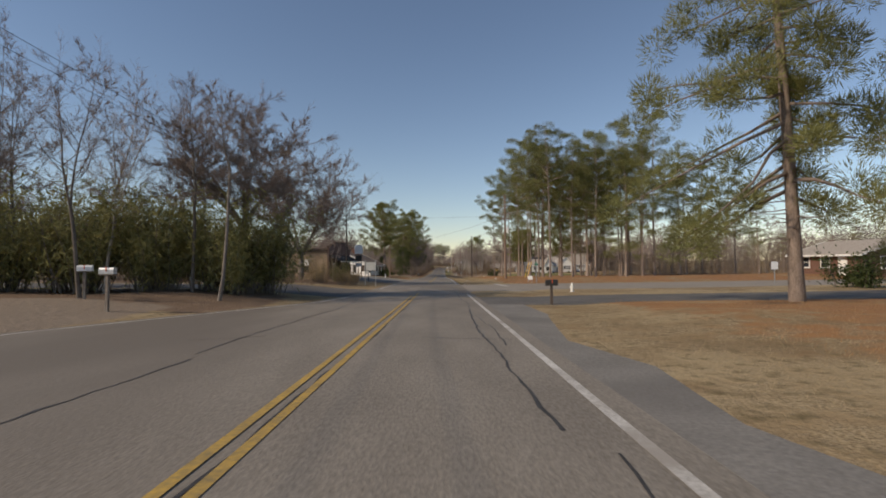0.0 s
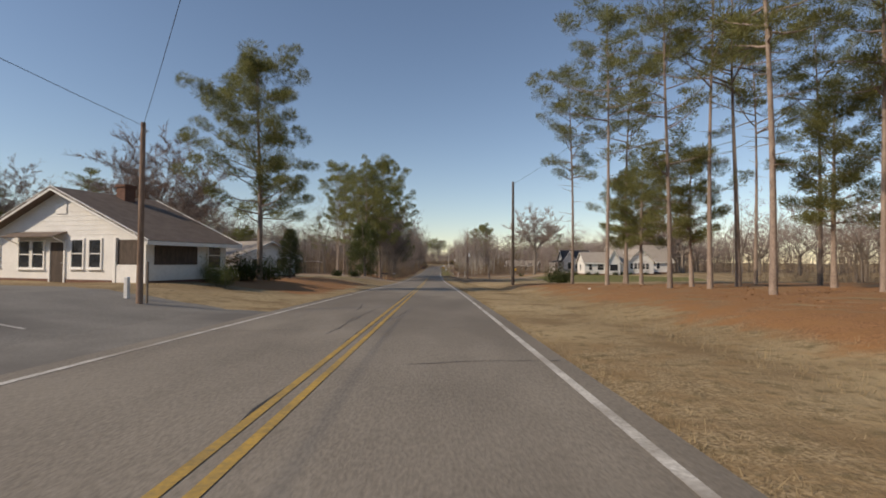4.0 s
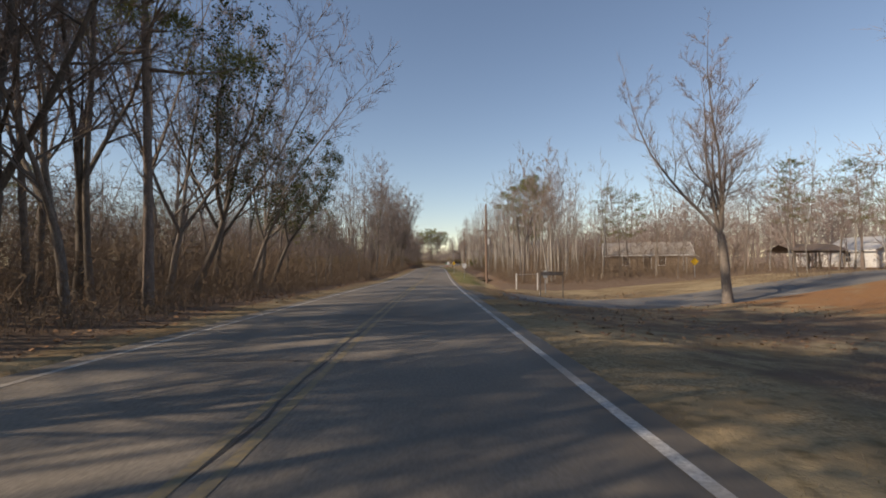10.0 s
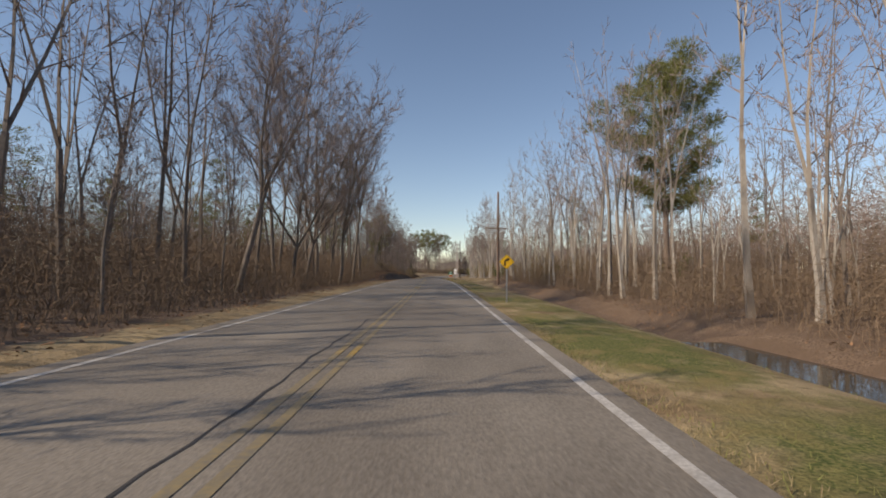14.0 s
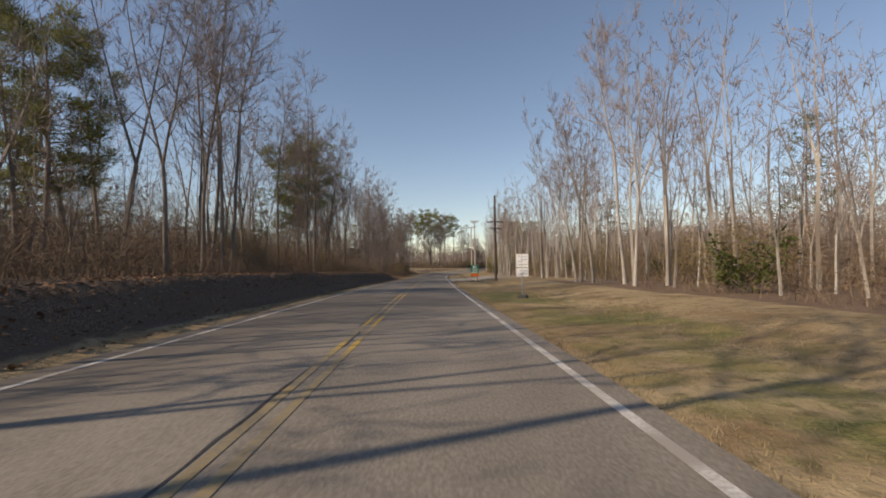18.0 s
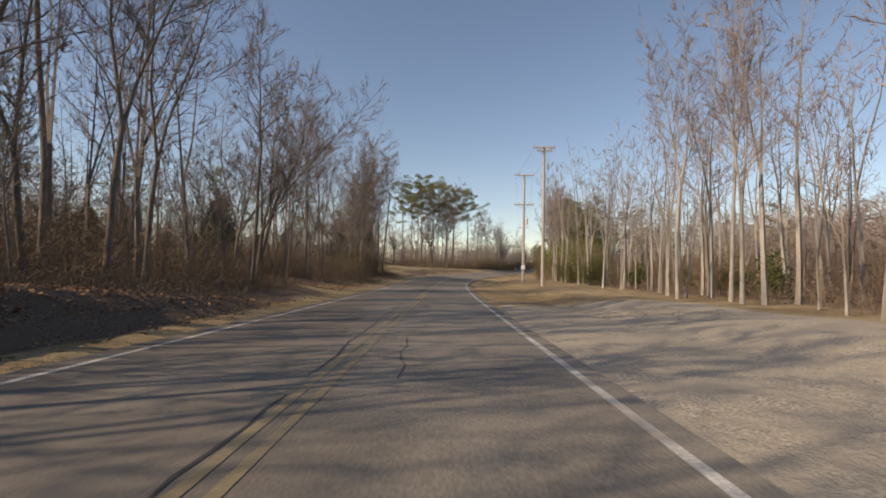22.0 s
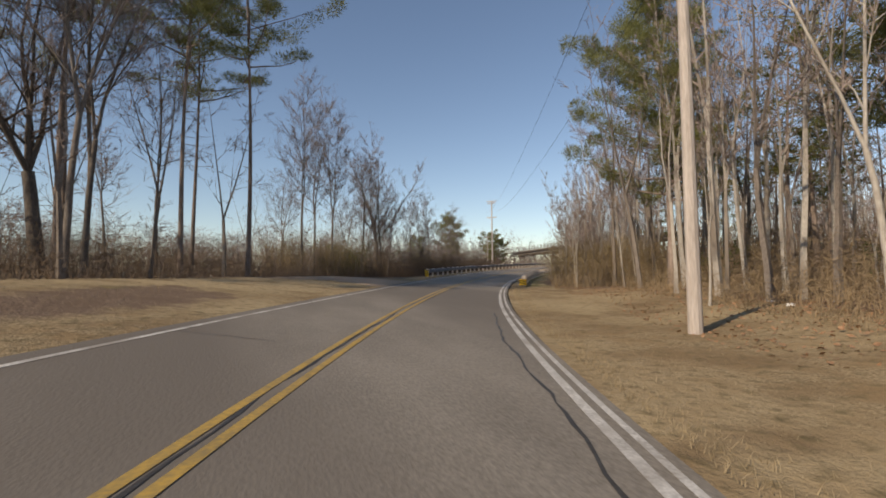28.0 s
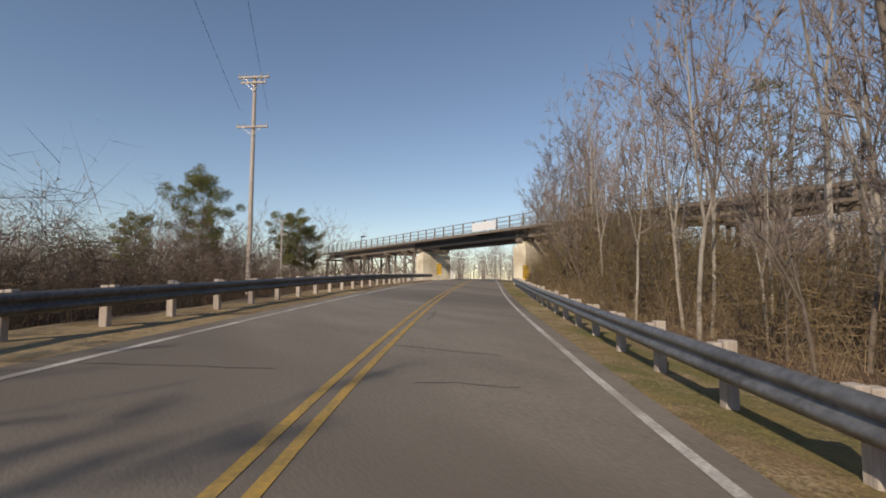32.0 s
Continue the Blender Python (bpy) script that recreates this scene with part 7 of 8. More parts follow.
chevrons(502.2, 2.55, 0.5, 0.12, 0.52, "yellow and black striped rail-end marker", True, 0.0, False)
pl, pr = lies(594, -6.4), lies(580, 5.6)
chevrons(588.9, -5.1, 0.6, 0.7, 2.0, "yellow marker with black chevrons before the pier", False)
chevrons(577.4, 4.5, 0.6, 0.7, 2.0, "yellow marker with black chevrons before the pier", True)

# beyond the bridge: white roadside buildings on the rise
house("house", "white roadside building beyond the bridge", stand(652, -13, 20), 9, 12, 3.0, 1.2, SIDING, TIN, WHITE_PAINT, 0.3, [("f", -2, 0.9, 1.2, 1.3), ("f", 2, 0.9, 1.2, 1.3)])
o = sign_post(640, -8.5, 0, "tall white roadside sign beyond the bridge", h=4.6)
part("panel", boxed(-1.3, 1.3, -0.1, 0.1, 3.4, 4.6, 0.02), WHITE_SIGN, o)
lampost = thing("street_lamp", stand(616, -22), "dark street lamp on a tall pole near the tracks", "street lamp")
part("pole", rodded((0, 0, -0.3), (0, 0, 9.5), 0.09, 0.06, 8), IRON, lampost)
part("head", boxed(-0.1, 0.7, -0.15, 0.15, 9.3, 9.55, 0.04), IRON, lampost)


# ---- the planting, stretch by stretch ----
random.seed(5)
# left, before the store: bamboo and the bare trees over it
for s, d, h in ((26, -9.6, 4.6), (25, -12, 5.0), (24, -10.2, 4.4), (23.5, -14, 5.0), (25.5, -15, 5.2), (22.5, -17, 4.8), (25, -18.5, 5.2), (22, -20.5, 4.8), (24.5, -22, 5.0), (21, -24, 4.6), (24, -26, 5.0), (20.5, -28, 4.8), (24, -30, 5)):
    plant("bamboo", s, d, h * random.uniform(0.95, 1.3))
    plant(random.choice(("olive", "sapling")), s + 1.0, d - 1.2, h * random.uniform(0.7, 1.05))
for s, d, h, k in ((21, -9.8, 9.5, "slim"), (23, -12, 10.5, "slim"), (26, -13.5, 10.5, "pale"), (22, -15.5, 11, "pale"), (25, -17.5, 12, "pale"), (20.5, -19, 12, "slim"), (24, -21.5, 12, "slim"), (21, -25, 12.5, "slim"), (25, -28, 13, "broad"), (18.5, -14, 10, "slim"), (17.5, -22, 12, "slim"), (20, -31, 13, "slim"), (44, -48, 14, "broad"), (40, -54, 14, "slim"), (50, -52, 15, "slim"), (58, -56, 15, "broad"), (64, -52, 14, "slim")):
    plant(k, s, d, h)
plant("greatoak", 50.0, -14.8, 14.6)
plant("broad", 26.0, -10.6, 11)
plant("sapling", 46.5, -10.6, 6)
for s, d, h, k in ((44, -9.2, 2.2, "olive"), (46, -8.6, 1.8, "olive"), (47.5, -10.2, 2.4, "privet"), (49.5, -9.4, 1.8, "olive"), (45, -11.5, 2.8, "olive"), (51, -11, 2.2, "privet"), (42.5, -11, 2.4, "olive")):
    plant(k, s, d, h)
woods(46, 60, 135, -90, -50, {"broad": 2, "slim": 2, "pine": 1}, 11, 15, 4, back=0)
plant("broad", 110, -24, 13)
plant("broad", 118, -28, 12)
plant("broad", 104, -44, 12)
plant("slim", 128, -56, 16)
plant("broad", 133, -57, 15)
woods(14, 116, 144, -80, -64, {"pine": 1}, 9, 12, 3, back=0)
woods(24, -10, 40, -84, -52, {"slim": 2, "pine": 1}, 11, 14, 4, back=0)
# left: the great pine, the cedar, and the group by the drive
plant("billowpine", 102, -12.3, 15.2)
plant("cedar", 116.5, -14.5, 5)
plant("olive", 165, -11.2, 2.4)
plant("olive", 168, -10.6, 2.0)
plant("privet", 95, -12, 1.6)
plant("privet", 93, -10.8, 1.5)
plant("broad", 99, -16, 5)
for s, d, h, k in ((151.6, -9.4, 20, "billowpine"), (149.6, -11.8, 17, "fullpine"), (154.5, -13.6, 18, "pine"), (157, -10.8, 20, "pine"), (165, -10.6, 19, "pine"), (170, -12.5, 17, "pine"), (157, -14.2, 18, "pine"), (161, -17.5, 21, "pine"), (180, -17, 20, "pine"), (163, -19, 21, "pine"), (172, -21, 21, "pine")):
    plant(k, s, d, h)
magnolia = thick_tree(7, 9, 3.0, 0.08, MAGNOLIA, "broad glossy green magnolia clothed to the ground", 9500)
STOCK.append(magnolia)
copy_thing(magnolia, Matrix.Translation(lies(146.6, -11.4)) @ Matrix.Diagonal((0.8, 0.8, 1.0, 1)))
woods(44, 128, 180, -80, -40, {"slim": 2, "pine": 2, "cedar": 1}, 9, 14, 4, back=0)
for s, d, h, k in ((160, -29, 6.4, "cedar"), (173, -41, 9, "roundpine"), (168, -41, 8, "roundpine"), (150, -39, 7, "cedar")):
    plant(k, s, d, h)
plant("cedar", 146, -37, 6)
# left: the long wood
woods(44, 164, 202, -25, -10.0, {"slim": 3, "leaning": 3, "sapling": 3}, 13, 18, 1.4, back=10)
plant("pine", 190, -8.8, 21)
woods(14, 174, 192, -13, -9.0, {"slim": 2, "leaning": 1}, 13, 17, 1.6, back=13)
for s, d in ((186, -10.2), (190, -11), (194, -10.4), (199, -11), (204, -10.6)):
    plant("leaning", s, d, random.uniform(14, 17), random.uniform(-0.6, 0.6))
for s, d, h in ((200.5, -9.8, 8.5), (196, -10.4, 12), (205, -10.2, 9)):
    plant("ivy", s, d, h, random.uniform(-0.4, 0.3))
woods(64, 204, 237, -22, -7.9, {"sapling": 7, "olive": 0.8, "slim": 1.0}, 12, 15.5, 1.1, back=10)
plant("pine", 226, -16, 10)
plant("pine", 230, -15.5, 9)
woods(60, 237, 300, -22, -8.0, {"slim": 6, "leaning": 1.2, "sapling": 4}, 15, 19.5, 1.3, back=10)
woods(105, 178, 300, -54, -29, {"slim": 5, "pine": 0.5}, 12, 15.5, 2.4, back=0)
for s, d in ((262, -9.6), (271, -9.8), (277, -10.4)):
    plant("leaning", s, d, random.uniform(15, 18), random.uniform(-0.5, 0.5))
woods(105, 300, 402, -22, -10.2, {"slim": 6, "sapling": 6, "olive": 0.6}, 13, 18, 1.3, back=10)
woods(95, 300, 402, -56, -29, {"slim": 4, "pine": 0.9}, 12, 15.5, 2.6, back=0)
woods(36, 374, 402, -20, -9.2, {"slim": 4, "sapling": 4, "olive": 0.6}, 12, 17, 1.1, back=11)
thicket("underbrush", "brown brush packed under the slim trees", 3000, 372, 402, -8.6, -20, 1.2, 4.6, BRUSH, 0.013, 5, 22)
plant("roundpine", 352, -13.2, 12)
plant("pine", 356.5, -12.5, 14)
woods(40, 338, 376, -18, -9.4, {"slim": 2, "sapling": 6, "olive": 1.2}, 10, 14, 1.0, back=12)
thicket("underbrush", "dark tangled brush along the cut bank", 4200, 338, 376, -8.6, -20, 1.4, 5.0, BRUSH, 0.013, 5, 23)
plant("roundpine", 329, -19, 12)
# left: the clearing with rusty grass, the clump before the pole
woods(58, 411, 434, -18, -9.2, {"slim": 4, "sapling": 4, "olive": 1.2}, 12, 17, 1.1, back=11)
woods(16, 400, 432, -30, -20, {"slim": 4, "sapling": 2, "pine": 0.5}, 12, 15, 1.8, back=0)
woods(50, 404, 456, -62, -24, {"slim": 3, "sapling": 2, "cedar": 1, "pine": 0.5}, 9, 14, 2.5, back=0)
plant("pine", 447, -19.5, 9)
for s, d, h in ((435, -12, 14), (436.5, -14.5, 13), (439, -15, 13)):
    plant("slim", s, d, h)
for s, d, h in ((442, 13.0, 15), (444.5, 13.8, 16), (438, 13.2, 16)):
    plant("pale", s, d, h)
for s, d, h, k in ((436.5, -13.2, 12, "pine"), (434.5, -11.4, 4.6, "cedar"), (431, -14.5, 5, "cedar"), (433.2, -11.6, 15, "slim"), (434.6, -12.8, 14, "slim"), (432, -10.8, 13, "slim")):
    plant(k, s, d, h)
plant("leaning", 403, -12.2, 14, 0.3)
plant("leaning", 404.5, -12.8, 15, -0.2)
plant("leaning", 402.5, -13.5, 13, 0.8)
for s, d, h, k in ((431, -10.6, 4, "olive"), (433, -12, 4.6, "olive"), (435, -11, 4, "olive"), (432, -14.5, 5, "cedar"), (437, -13.5, 4.2, "olive"), (429, -12, 4.2, "olive")):
    plant(k, s, d, h)
plant("cedar", 408, -17, 6)
plant("cedar", 411, -19, 6)
# left: lawn with garden trees and the high pines at the bend
for s, d, h, k in ((461, -24, 10, "slim"), (470, -36.3, 13.5, "broad"), (473.6, -32.2, 13, "yard"), (474.8, -29.6, 7.5, "cedar"), (478.6, -25.6, 10.5, "yard"), (472, -44, 15, "pine"), (481, -38, 12, "broad"), (492, -44, 11, "broad"), (486, -33, 11, "slim"), (486, -15.4, 22, "slim"), (488, -16.6, 21, "slim"), (490, -18.5, 20, "slim"), (496, -20, 17, "slim"), (468, -40, 12, "slim"), (476, -40, 12, "slim"), (502, -30, 10, "slim"), (468, -46, 9, "slim"), (500, -40, 9, "slim"), (478, -52, 11, "pine"), (455, -60, 11, "slim")):
    plant(k, s, d, h)
for s, d, h in ((480, -24, 20), (483, -20.5, 22), (486, -23, 20), (489, -19, 21), (492, -22, 22), (495, -17.5, 21), (499, -20, 20), (497, -14.5, 21), (488, -26, 18)):
    plant("highpine", s, d, h)
plant("slim", 486, -19.5, 20)
plant("yard", 490, -21, 18)
woods(12, 478, 497, -26, -14, {"slim": 2, "sapling": 3, "broad": 0.4}, 10, 15, 1.6, back=10)
for s, d, h, k in ((507, -16.2, 18, "slim"), (510.5, -15.6, 17, "slim"), (514, -14.2, 13, "slim"), (517, -17, 13, "slim"), (508, -19, 12, "slim"), (509.5, -15.2, 5, "olive"), (512.5, -14.6, 4, "privet"), (514.5, -16.5, 5.5, "olive"), (507.5, -18.5, 5, "olive"), (511, -17.5, 19, "slim"), (508.5, -14.5, 3.6, "olive"), (511.5, -13.6, 4.0, "olive"), (513.5, -15.6, 4.2, "olive"), (506.5, -16.8, 4.0, "olive"), (516, -13.4, 3.6, "olive"), (519, -14, 3.4, "olive")):
    plant(k, s, d, h)
plant("yard", 518, -14.5, 14.5)
plant("slim", 516.4, -12.8, 15)
woods(22, 520, 538, -24, -11, {"slim": 1}, 8, 11, 1.6, back=13)
woods(22, 512, 538, -18, -10.4, {"sapling": 4, "olive": 1.5}, 13, 17, 1.3, back=13)
woods(26, 508, 527, -34, -16, {"slim": 2, "sapling": 4, "olive": 1.5}, 9, 13, 1.6, back=10)
woods(16, 536, 550, -30, -14, {"sapling": 4, "olive": 1, "privet": 0.5}, 11, 15, 1.4, back=10)
woods(46, 540, 590, -44, -14, {"sapling": 4, "olive": 2}, 7, 10, 1.8, back=10)
plant("roundpine", 595, -39.4, 16)
plant("roundpine", 605, -30.4, 12)
plant("roundpine", 598, -52, 11)
plant("roundpine", 607.5, -29, 10)
woods(40, 588, 620, -46, -22, {"slim": 3, "sapling": 1, "broad": 0.8}, 10, 13.5, 1.8, back=0)
woods(30, 560, 650, -110, -40, {"slim": 2, "pine": 1.2, "sapling": 3}, 7, 11, 3.0, back=0)
# right: the pine on the corner and the grove behind the side streets
plant("nearpine", 18.4, 13.8, 24, 0.2)
plant("nearpine", 16.2, 20.5, 20, 0.0)
woods(17, 64, 88, 15.5, 31, {"pine": 3, "highpine": 1.4, "fullpine": 0.3}, 17, 21, 2.4, back=60)
woods(7, 88, 114, 13, 30, {"highpine": 3, "pine": 1}, 18, 22, 4, back=60)
for s, d in ((64, 14.6), (71, 14.5), (74, 13.8), (82, 15), (89, 14.5), (97, 14), (106, 13.5), (112, 12.5)):
    plant(random.choice(("pine", "highpine")), s, d, random.uniform(19, 22))
woods(26, 66, 130, 38, 80, {"pine": 1.4, "slim": 2.6}, 8, 12, 4, back=0)
woods(26, 10, 60, 60, 110, {"pine": 2, "slim": 1}, 10, 15, 4, back=0)
for s, d, h in ((67, 30, 22.5), (70, 26.5, 22.5), (74, 24, 22), (70, 36, 17.5), (73, 40, 16.5), (72, 44.5, 15)):
    plant("pine", s, d, h)
for s, d, h in ((43.5, -16, 2.4), (42, -17.5, 3.0)):
    plant("olive", s, d, h)
for s, d, h in ((64.5, 25, 15), (68, 34, 15), (72, 22, 17)):
    plant("fullpine", s, d, h)
for s, d, h in ((97, 24, 11), (101, 17.5, 9), (110, 18, 10), (121, 21, 11)):
    plant("roundpine", s, d, h)
# right: round the houses
plant("broad", 188.6, 25.4, 17.8)
plant("broad", 215, 63, 18)
plant("broad", 186, 57, 20)
plant("slim", 203, 58, 15)
plant("yard", 199, 15.0, 12.8, 2.0)
plant("broad", 214, 53, 12)
plant("broad", 197, 62, 15)
woods(40, 200, 245, 68, 100, {"broad": 2, "slim": 1}, 10, 15, 5, back=0)
woods(26, 120, 186, 58, 100, {"broad": 2, "slim": 1}, 13, 18, 5, back=0)
for s, d, h in ((207, 31, 7), (213, 30, 6), (216, 36, 7), (219, 40, 8), (224, 33, 7), (217, 45, 8), (228, 28, 9), (214, 52, 11), (205, 56, 12), (210, 27, 7), (221, 30, 8), (226, 36, 9), (231, 32, 9), (209, 40, 8), (222, 24, 7)):
    plant(random.choice(("slim", "sapling", "palesap")), s, d, h * 1.15)
# right: pale woods
for s, d, h, k in ((227, 12.2, 17, "pale"), (229.5, 13.2, 15, "pale"), (233, 14.5, 11, "pale")):
    plant(k, s, d, h)
woods(120, 230, 300, 9.5, 22, {"pale": 5, "palesap": 4, "leaning": 0.3, "olive": 0.35, "privet": 0.2}, 12, 16, 1.4, back=10)
woods(48, 226, 300, 22, 50, {"pale": 3, "slim": 2, "pine": 0.5}, 12, 15, 2.6, back=0)
plant("roundpine", 281, 20.4, 19)
plant("pine", 284.5, 22.5, 18)
woods(180, 300, 404, 11.5, 25, {"pale": 6, "palesap": 6, "olive": 1.0, "privet": 0.4}, 12, 15.5, 1.4, back=10)
woods(54, 300, 405, 24, 50, {"pale": 3, "slim": 2, "pine": 0.4}, 12, 16, 2.6, back=0)
for s, d in ((330, 10.8), (333, 11.5), (336, 10.6), (341, 11), (393, 12.5), (395, 13.2), (398, 12.2)):
    plant("pale", s, d, random.uniform(14, 17))
woods(80, 402, 442, 12.8, 26, {"pale": 6, "palesap": 3, "privet": 0.6, "olive": 1.0}, 10, 15, 1.7, back=10)
for s, d, h in ((437, 16.5, 4.6), (441, 17, 5), (445, 16.2, 4.6), (433, 17, 4.2)):
    plant("bamboo", s, d, h)
for s, d, h in ((419, 13.5, 3.4), (427, 13.8, 2.6), (434, 14.2, 3.8)):
    plant("privet", s, d, h)
for s, d, h in ((450, 13.5, 4.4), (453, 13.2, 4.6), (452.5, 15.5, 5.6), (456, 13.6, 4.6), (456, 16.5, 6.2), (459, 14.2, 5.4), (459.5, 17, 6.6), (462.5, 14.4, 5.4), (463, 17.5, 6.8), (466, 15, 5.4), (467, 18, 6.6), (470, 16, 4.8), (449, 17, 5.6), (454.5, 18.5, 7), (458, 19.5, 7), (455, 14.6, 5.2), (461, 15.6, 6), (464.5, 16.2, 6.2), (450.5, 15.2, 5)):
    plant("bamboo", s, d, h * random.uniform(0.85, 1.25))
    plant(random.choice(("olive", "palesap", "sapling")), s - 1.0, d - 1.4, h * random.uniform(0.5, 0.85))
for s, d, h in ((446, 14.5, 4), (444, 13.5, 3.2), (448, 15.5, 4.8), (442, 15, 4.2), (438, 14.6, 3.6), (431, 15.4, 4.4), (424, 15, 3.6), (427, 16.4, 4.8), (434, 16.6, 5), (440, 17.2, 5.2), (436, 14.4, 3.4), (429, 14.2, 3)):
    plant("olive", s, d, h)
thicket("underbrush", "bare brown brush before the bamboo", 2600, 440, 474, 11.2, 15, 0.8, 3.4, BRUSH_TAN, 0.011, 5, 21)
woods(36, 440, 476, 24, 54, {"pale": 3, "pine": 0.8, "slim": 1}, 11, 14, 2.5, back=0)
for s, d, h, k in ((478, 11.5, 18, "pale"), (479.5, 12.5, 19, "pale"), (481, 11.4, 19, "pale"), (480, 13.5, 18, "pale"), (482.5, 12, 20, "pale"), (483, 13, 18, "pale"), (479, 10.9, 17, "palesap"), (481.8, 10.7, 16, "palesap"), (484, 15, 14, "pine"), (477.5, 13.8, 15, "palesap"), (466, 17.2, 12.4, "roundpine"), (464, 18.8, 11.5, "cedar"), (470, 26, 12, "pine"), (487, 17, 13, "roundpine")):
    plant(k, s, d, h)
woods(80, 485, 508, 8.0, 24, {"pale": 3, "palesap": 2, "slim": 3, "pine": 0.6, "olive": 2.0, "privet": 0.8}, 12, 18, 1.4, back=10)
plant("billowpine", 499, 11.2, 18)
plant("pine", 503, 13, 18)
woods(95, 503, 592, 5.5, 8.4, {"olive": 4, "sapling": 4, "palesap": 3}, 12, 20, 1.2, back=10)
woods(80, 503, 592, 8.2, 14, {"palesap": 2, "sapling": 2, "olive": 3, "pale": 2.5, "slim": 3}, 14, 19, 1.2, back=10)
woods(80, 503, 596, 14, 40, {"pale": 3, "slim": 3, "pine": 0.5}, 12, 17, 2.0, back=10)
for s, d, h in ((556, 7.2, 6.5), (559, 8.6, 7.5), (562, 7.0, 6.2), (565, 8.8, 7.6), (568, 7.4, 6.4), (572, 8.6, 7), (561, 10, 8)):
    plant("olive", s, d, h)
for s, d, h in ((537.5, 7.4, 7), (540, 7.8, 8), (543, 7.2, 6.5)):
    plant("palesap", s, d, h)
woods(18, 568, 591, 6.2, 11, {"slim": 2, "pale": 1.5, "sapling": 2, "olive": 2}, 12, 14.5, 1.0, back=13)
woods(24, 588, 660, 9, 60, {"pale": 2, "slim": 2, "pine": 1}, 9, 13, 3, back=10)

# ---- far woods: past counting, seen between the nearer trees ----
def far_woods(name, n, s0, s1, d0, d1, h0, h1, mat, seed):
    """Distant trees: a trunk and a crown of strokes each."""
    rng = np.random.default_rng(seed)
    s, d = rng.uniform(s0, s1, n), rng.uniform(d0, d1, n)
    o, h = places(s, d, -0.3), rng.uniform(h0, h1, n) * rng.uniform(0.75, 1.0, n)
    vs = []
    for k in range(130):
        if k < 2:
            a, b, w = o, o + np.stack([rng.normal(0, 0.5, n), rng.normal(0, 0.5, n), h * (0.96 - 0.2 * k)], -1), np.full(n, 0.13)
        else:
            f = rng.uniform(0.3, 0.95, n) if k > 26 else rng.uniform(0.0, 0.32, n)
            r = 0.19 * h * np.sqrt(np.clip(1 - ((f - 0.62) / 0.42) ** 2, 0.05, 1)) * np.sqrt(rng.uniform(0, 1, n)) * (1 if k > 26 else 1.6)
            an = rng.uniform(0, 6.28, n)
            a = o + np.stack([np.cos(an) * r, np.sin(an) * r, h * f], -1)
            b = a + np.stack([np.cos(an) * 0.6 + rng.normal(0, 0.7, n), np.sin(an) * 0.6 + rng.normal(0, 0.7, n), rng.uniform(-0.1, 1.2, n)], -1) * (h * 0.11)[:, None]
            w = np.full(n, 0.055)
        side = np.cross(b - a, rng.normal(size=a.shape))
        side *= (w / np.maximum(np.linalg.norm(side, axis=1), 1e-6))[:, None]
        vs.append(np.stack([a - side, a + side, b], 1).reshape(-1, 3))
    v = np.concatenate(vs)
    return tagged(part(name, mesh_of(name, v, np.arange(len(v)).reshape(-1, 3), mat), None, None), "far leafless winter woods behind the road", "woods", kind="stuff")


far_woods("far_woods", 598, -60, 140, -150, -72, 12, 18, TWIG, 1)
far_woods("far_woods", 710, 150, 440, -110, -46, 13, 18, TWIG, 2)
far_woods("far_woods", 785, 440, 700, -150, -62, 11, 16, TWIG, 3)
far_woods("far_woods", 598, -40, 230, 100, 180, 12, 18, TWIG, 4)
far_woods("far_woods", 710, 225, 470, 48, 110, 12, 17, TWIG_PALE, 5)
far_woods("far_woods", 486, 470, 640, 40, 90, 12, 17, TWIG_PALE, 6)
far_woods("far_woods", 561, 660, 780, -120, 120, 10, 16, TWIG, 7)

# ---- undergrowth and grass ----
for k, (s0, s1, d0, d1, n) in enumerate(((176, 240, -14, -40, 3600), (240, 300, -14, -40, 3600), (300, 402, -15, -42, 6000), (398, 438, -14, -30, 1900), (440, 452, -26, -46, 900), (226, 300, 15, 40, 4000), (300, 404, 17, 42, 6000), (402, 446, 18, 42, 2200), (484, 600, 12, 34, 6000), (506, 600, -12, -50, 8000), (446, 500, -34, -70, 2500), (60, 136, -46, -80, 2500), (62, 132, 37, 62, 2600), (186, 250, 74, 100, 1800))):
    # left of the guard rail the undergrowth takes the copy with shade painted in
    low = s0 == 506
    thicket("thicket", "tall tangled undergrowth inside the winter woods", n, s0, s1, d0, d1, 1.5 if low else 4.0, 6.0 if low else 9.5, BRUSH_SHADED if low else BRUSH, 0.015, 9, 40 + k, 0.35)
thicket("underbrush", "low tangled brush along the wood's foot", 5200, 182, 300, -7.6, -12.5, 1.2, 3.2, BRUSH, 0.010, 7, 31, 0.5)
thicket("underbrush", "low tangled brush on top of the bank", 4200, 300, 400, -8.8, -13, 1.2, 3.6, BRUSH, 0.010, 7, 32, 0.5)
thicket("underbrush", "dense dry brush at the edge of the woods", 12500, 176, 300, -7.4, -22, 1.8, 6.0, BRUSH, 0.017, 5, 1)
thicket("underbrush", "dense dry brush at the edge of the woods", 9500, 300, 402, -9.0, -23, 1.6, 5.4, BRUSH, 0.017, 5, 2)
thicket("underbrush", "dry brush under pale trees", 7000, 224, 330, 10, 30, 1.2, 4.4, BRUSH, 0.016, 5, 3)
thicket("underbrush", "dry brush under pale trees", 7500, 330, 440, 13.5, 32, 1.2, 4.4, BRUSH, 0.016, 5, 4)
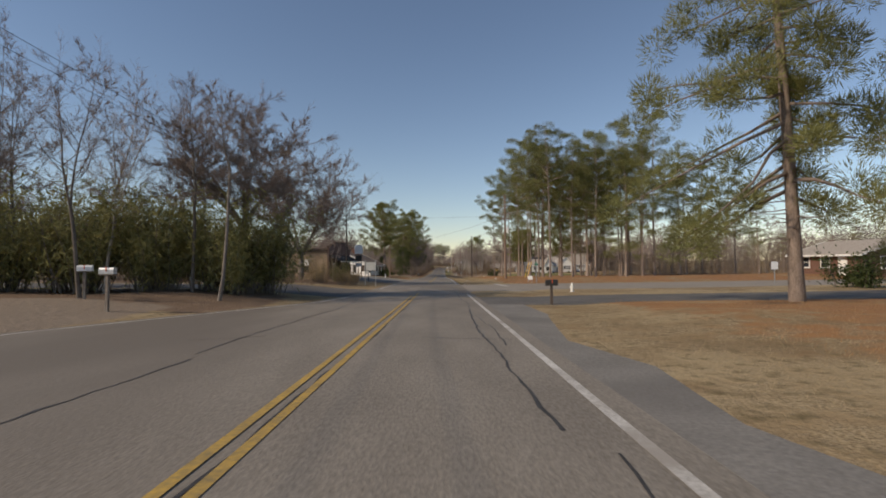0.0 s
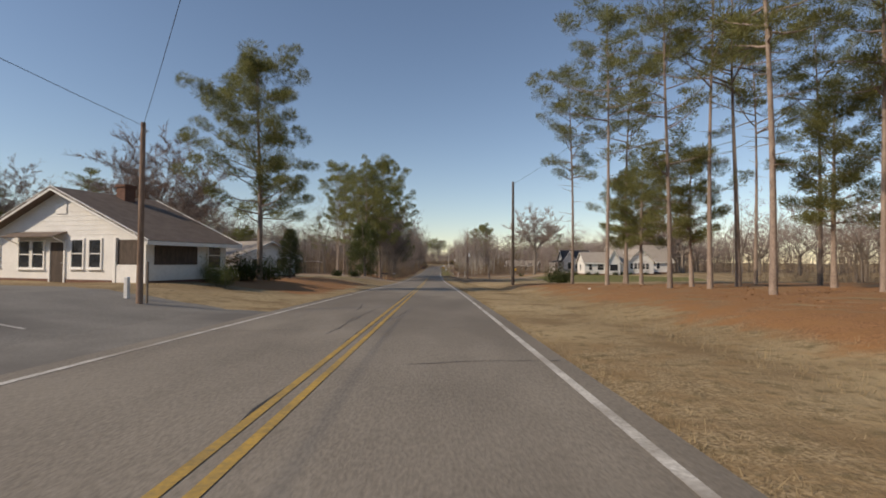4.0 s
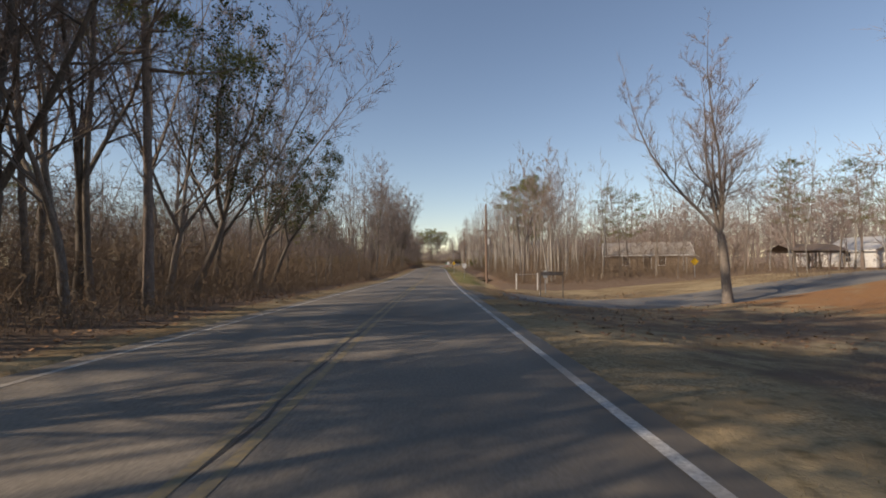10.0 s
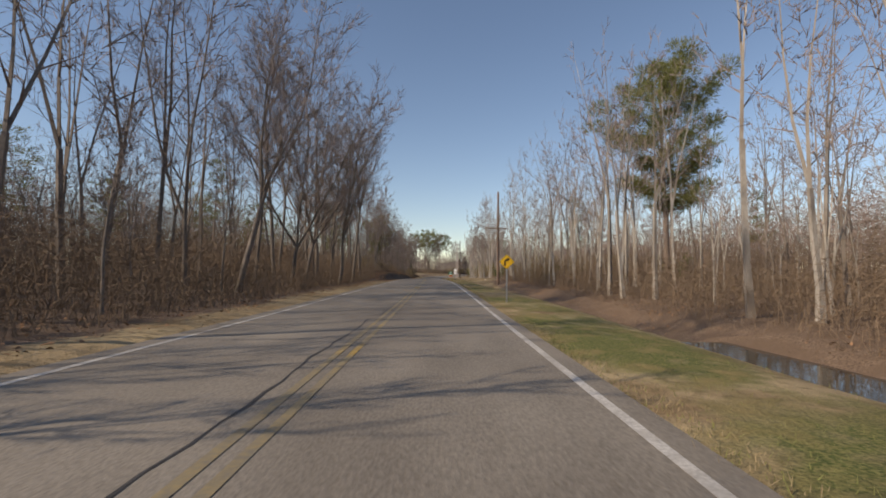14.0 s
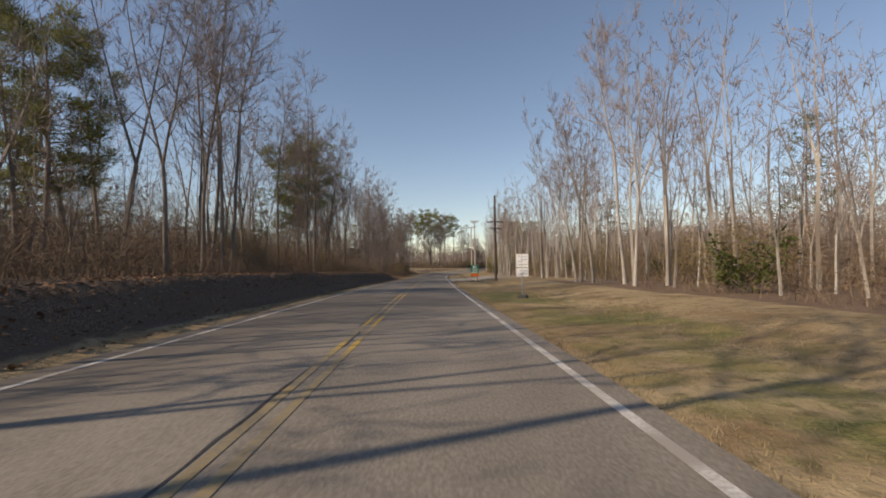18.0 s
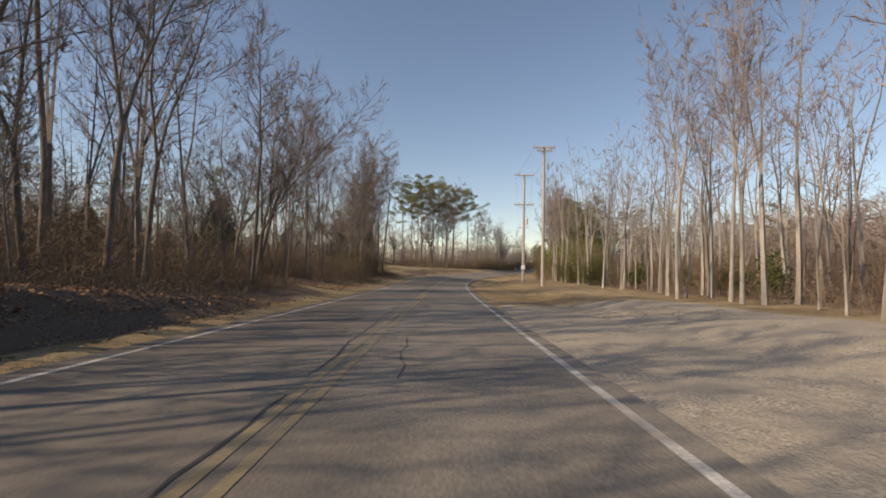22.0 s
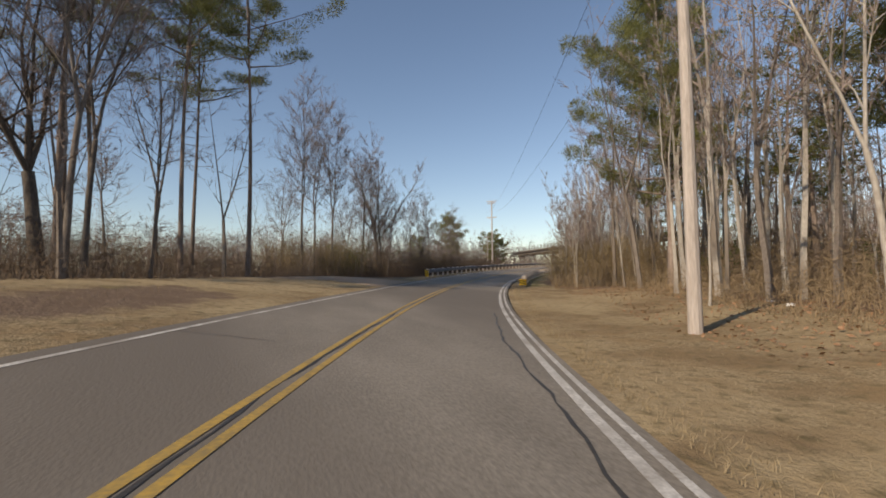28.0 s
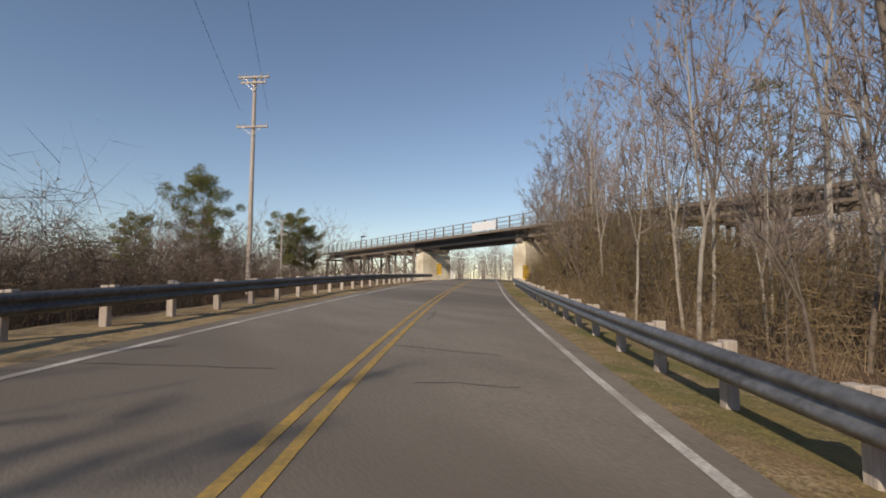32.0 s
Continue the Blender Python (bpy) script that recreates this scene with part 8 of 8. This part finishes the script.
thicket("underbrush", "tan brush behind the guard rail", 12000, 500, 592, 4.6, 15, 1.6, 6.0, BRUSH_TAN, 0.008, 9, 5)
# these two stretches have their shade in the brush colour
thicket("underbrush", "brush beyond the guard rail with shade in its colour", 12500, 505, 600, -8.6, -30, 1.4, 5.0, BRUSH_SHADED, 0.013, 5, 6)
thicket("underbrush", "tall brush close behind the guard rail with shade in its colour", 5200, 512, 552, -7.6, -13, 1.8, 5.6, BRUSH_SHADED, 0.011, 7, 36)
thicket("underbrush", "tall tan brush before the bridge", 3000, 550, 580, 5.2, 11, 3.0, 6.8, BRUSH_TAN, 0.009, 9, 37)
thicket("underbrush", "tangled brush at the foot of the pale trees", 4200, 226, 300, 8.2, 14, 1.2, 4.0, BRUSH, 0.011, 7, 38)
thicket("underbrush", "tan brush at the woods' edge", 3500, 474, 505, 8.0, 18, 1.0, 3.5, BRUSH_TAN, 0.013, 5, 7)
thicket("underbrush", "dry brush round the bare clump", 4200, 409, 440, -7.8, -18, 1.2, 4.2, BRUSH, 0.013, 5, 8)
thicket("underbrush", "dry brush under the high pines", 6000, 474, 506, -13, -27, 1.2, 4.4, BRUSH, 0.013, 5, 9)
thicket("underbrush", "dry brush beside the bamboo", 2200, 38, 50, -10.4, -32, 0.8, 3.0, BRUSH, 0.013, 5, 10)
thicket("underbrush", "dry brush under the drive's pines", 1000, 162, 180, -14, -21, 0.6, 2.4, BRUSH, 0.012, 5, 11)
thicket("underbrush", "brush along the far yard", 1600, 206, 236, 22, 34, 0.6, 2.2, BRUSH, 0.013, 5, 12)
thicket("underbrush", "short roots and dead stems on the cut bank", 4200, 299, 391, -8.4, -6.3, 0.12, 0.6, BRUSH, 0.007, 4, 43, 0.9)
thicket("grass_clump", "tall clump of pale dry grass on the bank", 260, 165.2, 167.6, -8.8, -7.4, 0.7, 1.4, STRAW, 0.008, 3, 39)
thicket("broom_sedge", "tall rusty broom sedge", 4200, 398, 432, -7.6, -24, 0.4, 1.1, RUSTY, 0.008, 2, 13)
grass("verge_grass", "dry straw-coloured grass on the verges", 170000, [(-6, 21, 3.7, 14), (50, 116, 2.05, 9), (116, 206, 2.05, 12), (190, 226, 2.05, 8), (300, 364, 2.05, 9), (386, 500, 2.05, 9), (84, 142, -11, -5.5), (436, 496, -11, -5.5)], 0.025, 0.10, STRAW, 1, 0.004)
grass("verge_grass", "green winter grass along the ditch", 40000, [(216, 300, 2.05, 6.5), (300, 340, 2.4, 5), (500, 575, 2.3, 3.0), (148, 166, 12, 22)], 0.03, 0.10, STRAW_GREEN, 2)
grass("verge_grass", "rough grass along the road's edge", 30000, [(166, 400, -6.9, -5.5), (404, 440, -8, -5.5), (500, 590, -6.6, -5.5)], 0.02, 0.10, STRAW, 3, 0.0035)
grass("verge_grass", "rusty dead grass under the pines", 20000, [(52, 112, 8, 16), (6, 21, 6, 16), (230, 300, 7, 12)], 0.03, 0.13, RUSTY, 4)
grass("verge_grass", "tall dry tufts along the shallow ditch", 26000, [(56, 112, 4.4, 6.8), (112, 164, 4.3, 6.8), (300, 362, 4.6, 7.0), (388, 440, 5, 8)], 0.06, 0.24, STRAW, 5, 0.006)
grass("verge_grass", "ragged grass fringe beside the pavement", 30000, [(52, 160, 1.98, 2.5), (206, 360, 1.98, 2.5), (396, 500, 1.98, 2.5)], 0.03, 0.13, STRAW, 6, 0.005)
litter_leaves("leaf_litter", "brown fallen leaves on the bank", 30000, [(150, 200, -14, -6.2), (200, 300, -12, -6.4), (300, 400, -13, -6.2), (404, 440, -14, -7)], FALLEN, 0.06, 1)
litter_leaves("leaf_litter", "brown fallen leaves down the cut bank", 14000, [(297, 392, -9.2, -6.0)], FALLEN, 0.06, 3)
litter_leaves("leaf_litter", "brown fallen leaves under the trees", 16000, [(184, 212, 3, 16), (228, 300, 7, 16), (60, 112, 9, 22), (476, 505, 5, 12)], FALLEN, 0.055, 2)
back_done()
for o in STOCK:
    for c in (*o.children_recursive, o):
        bpy.data.objects.remove(c)
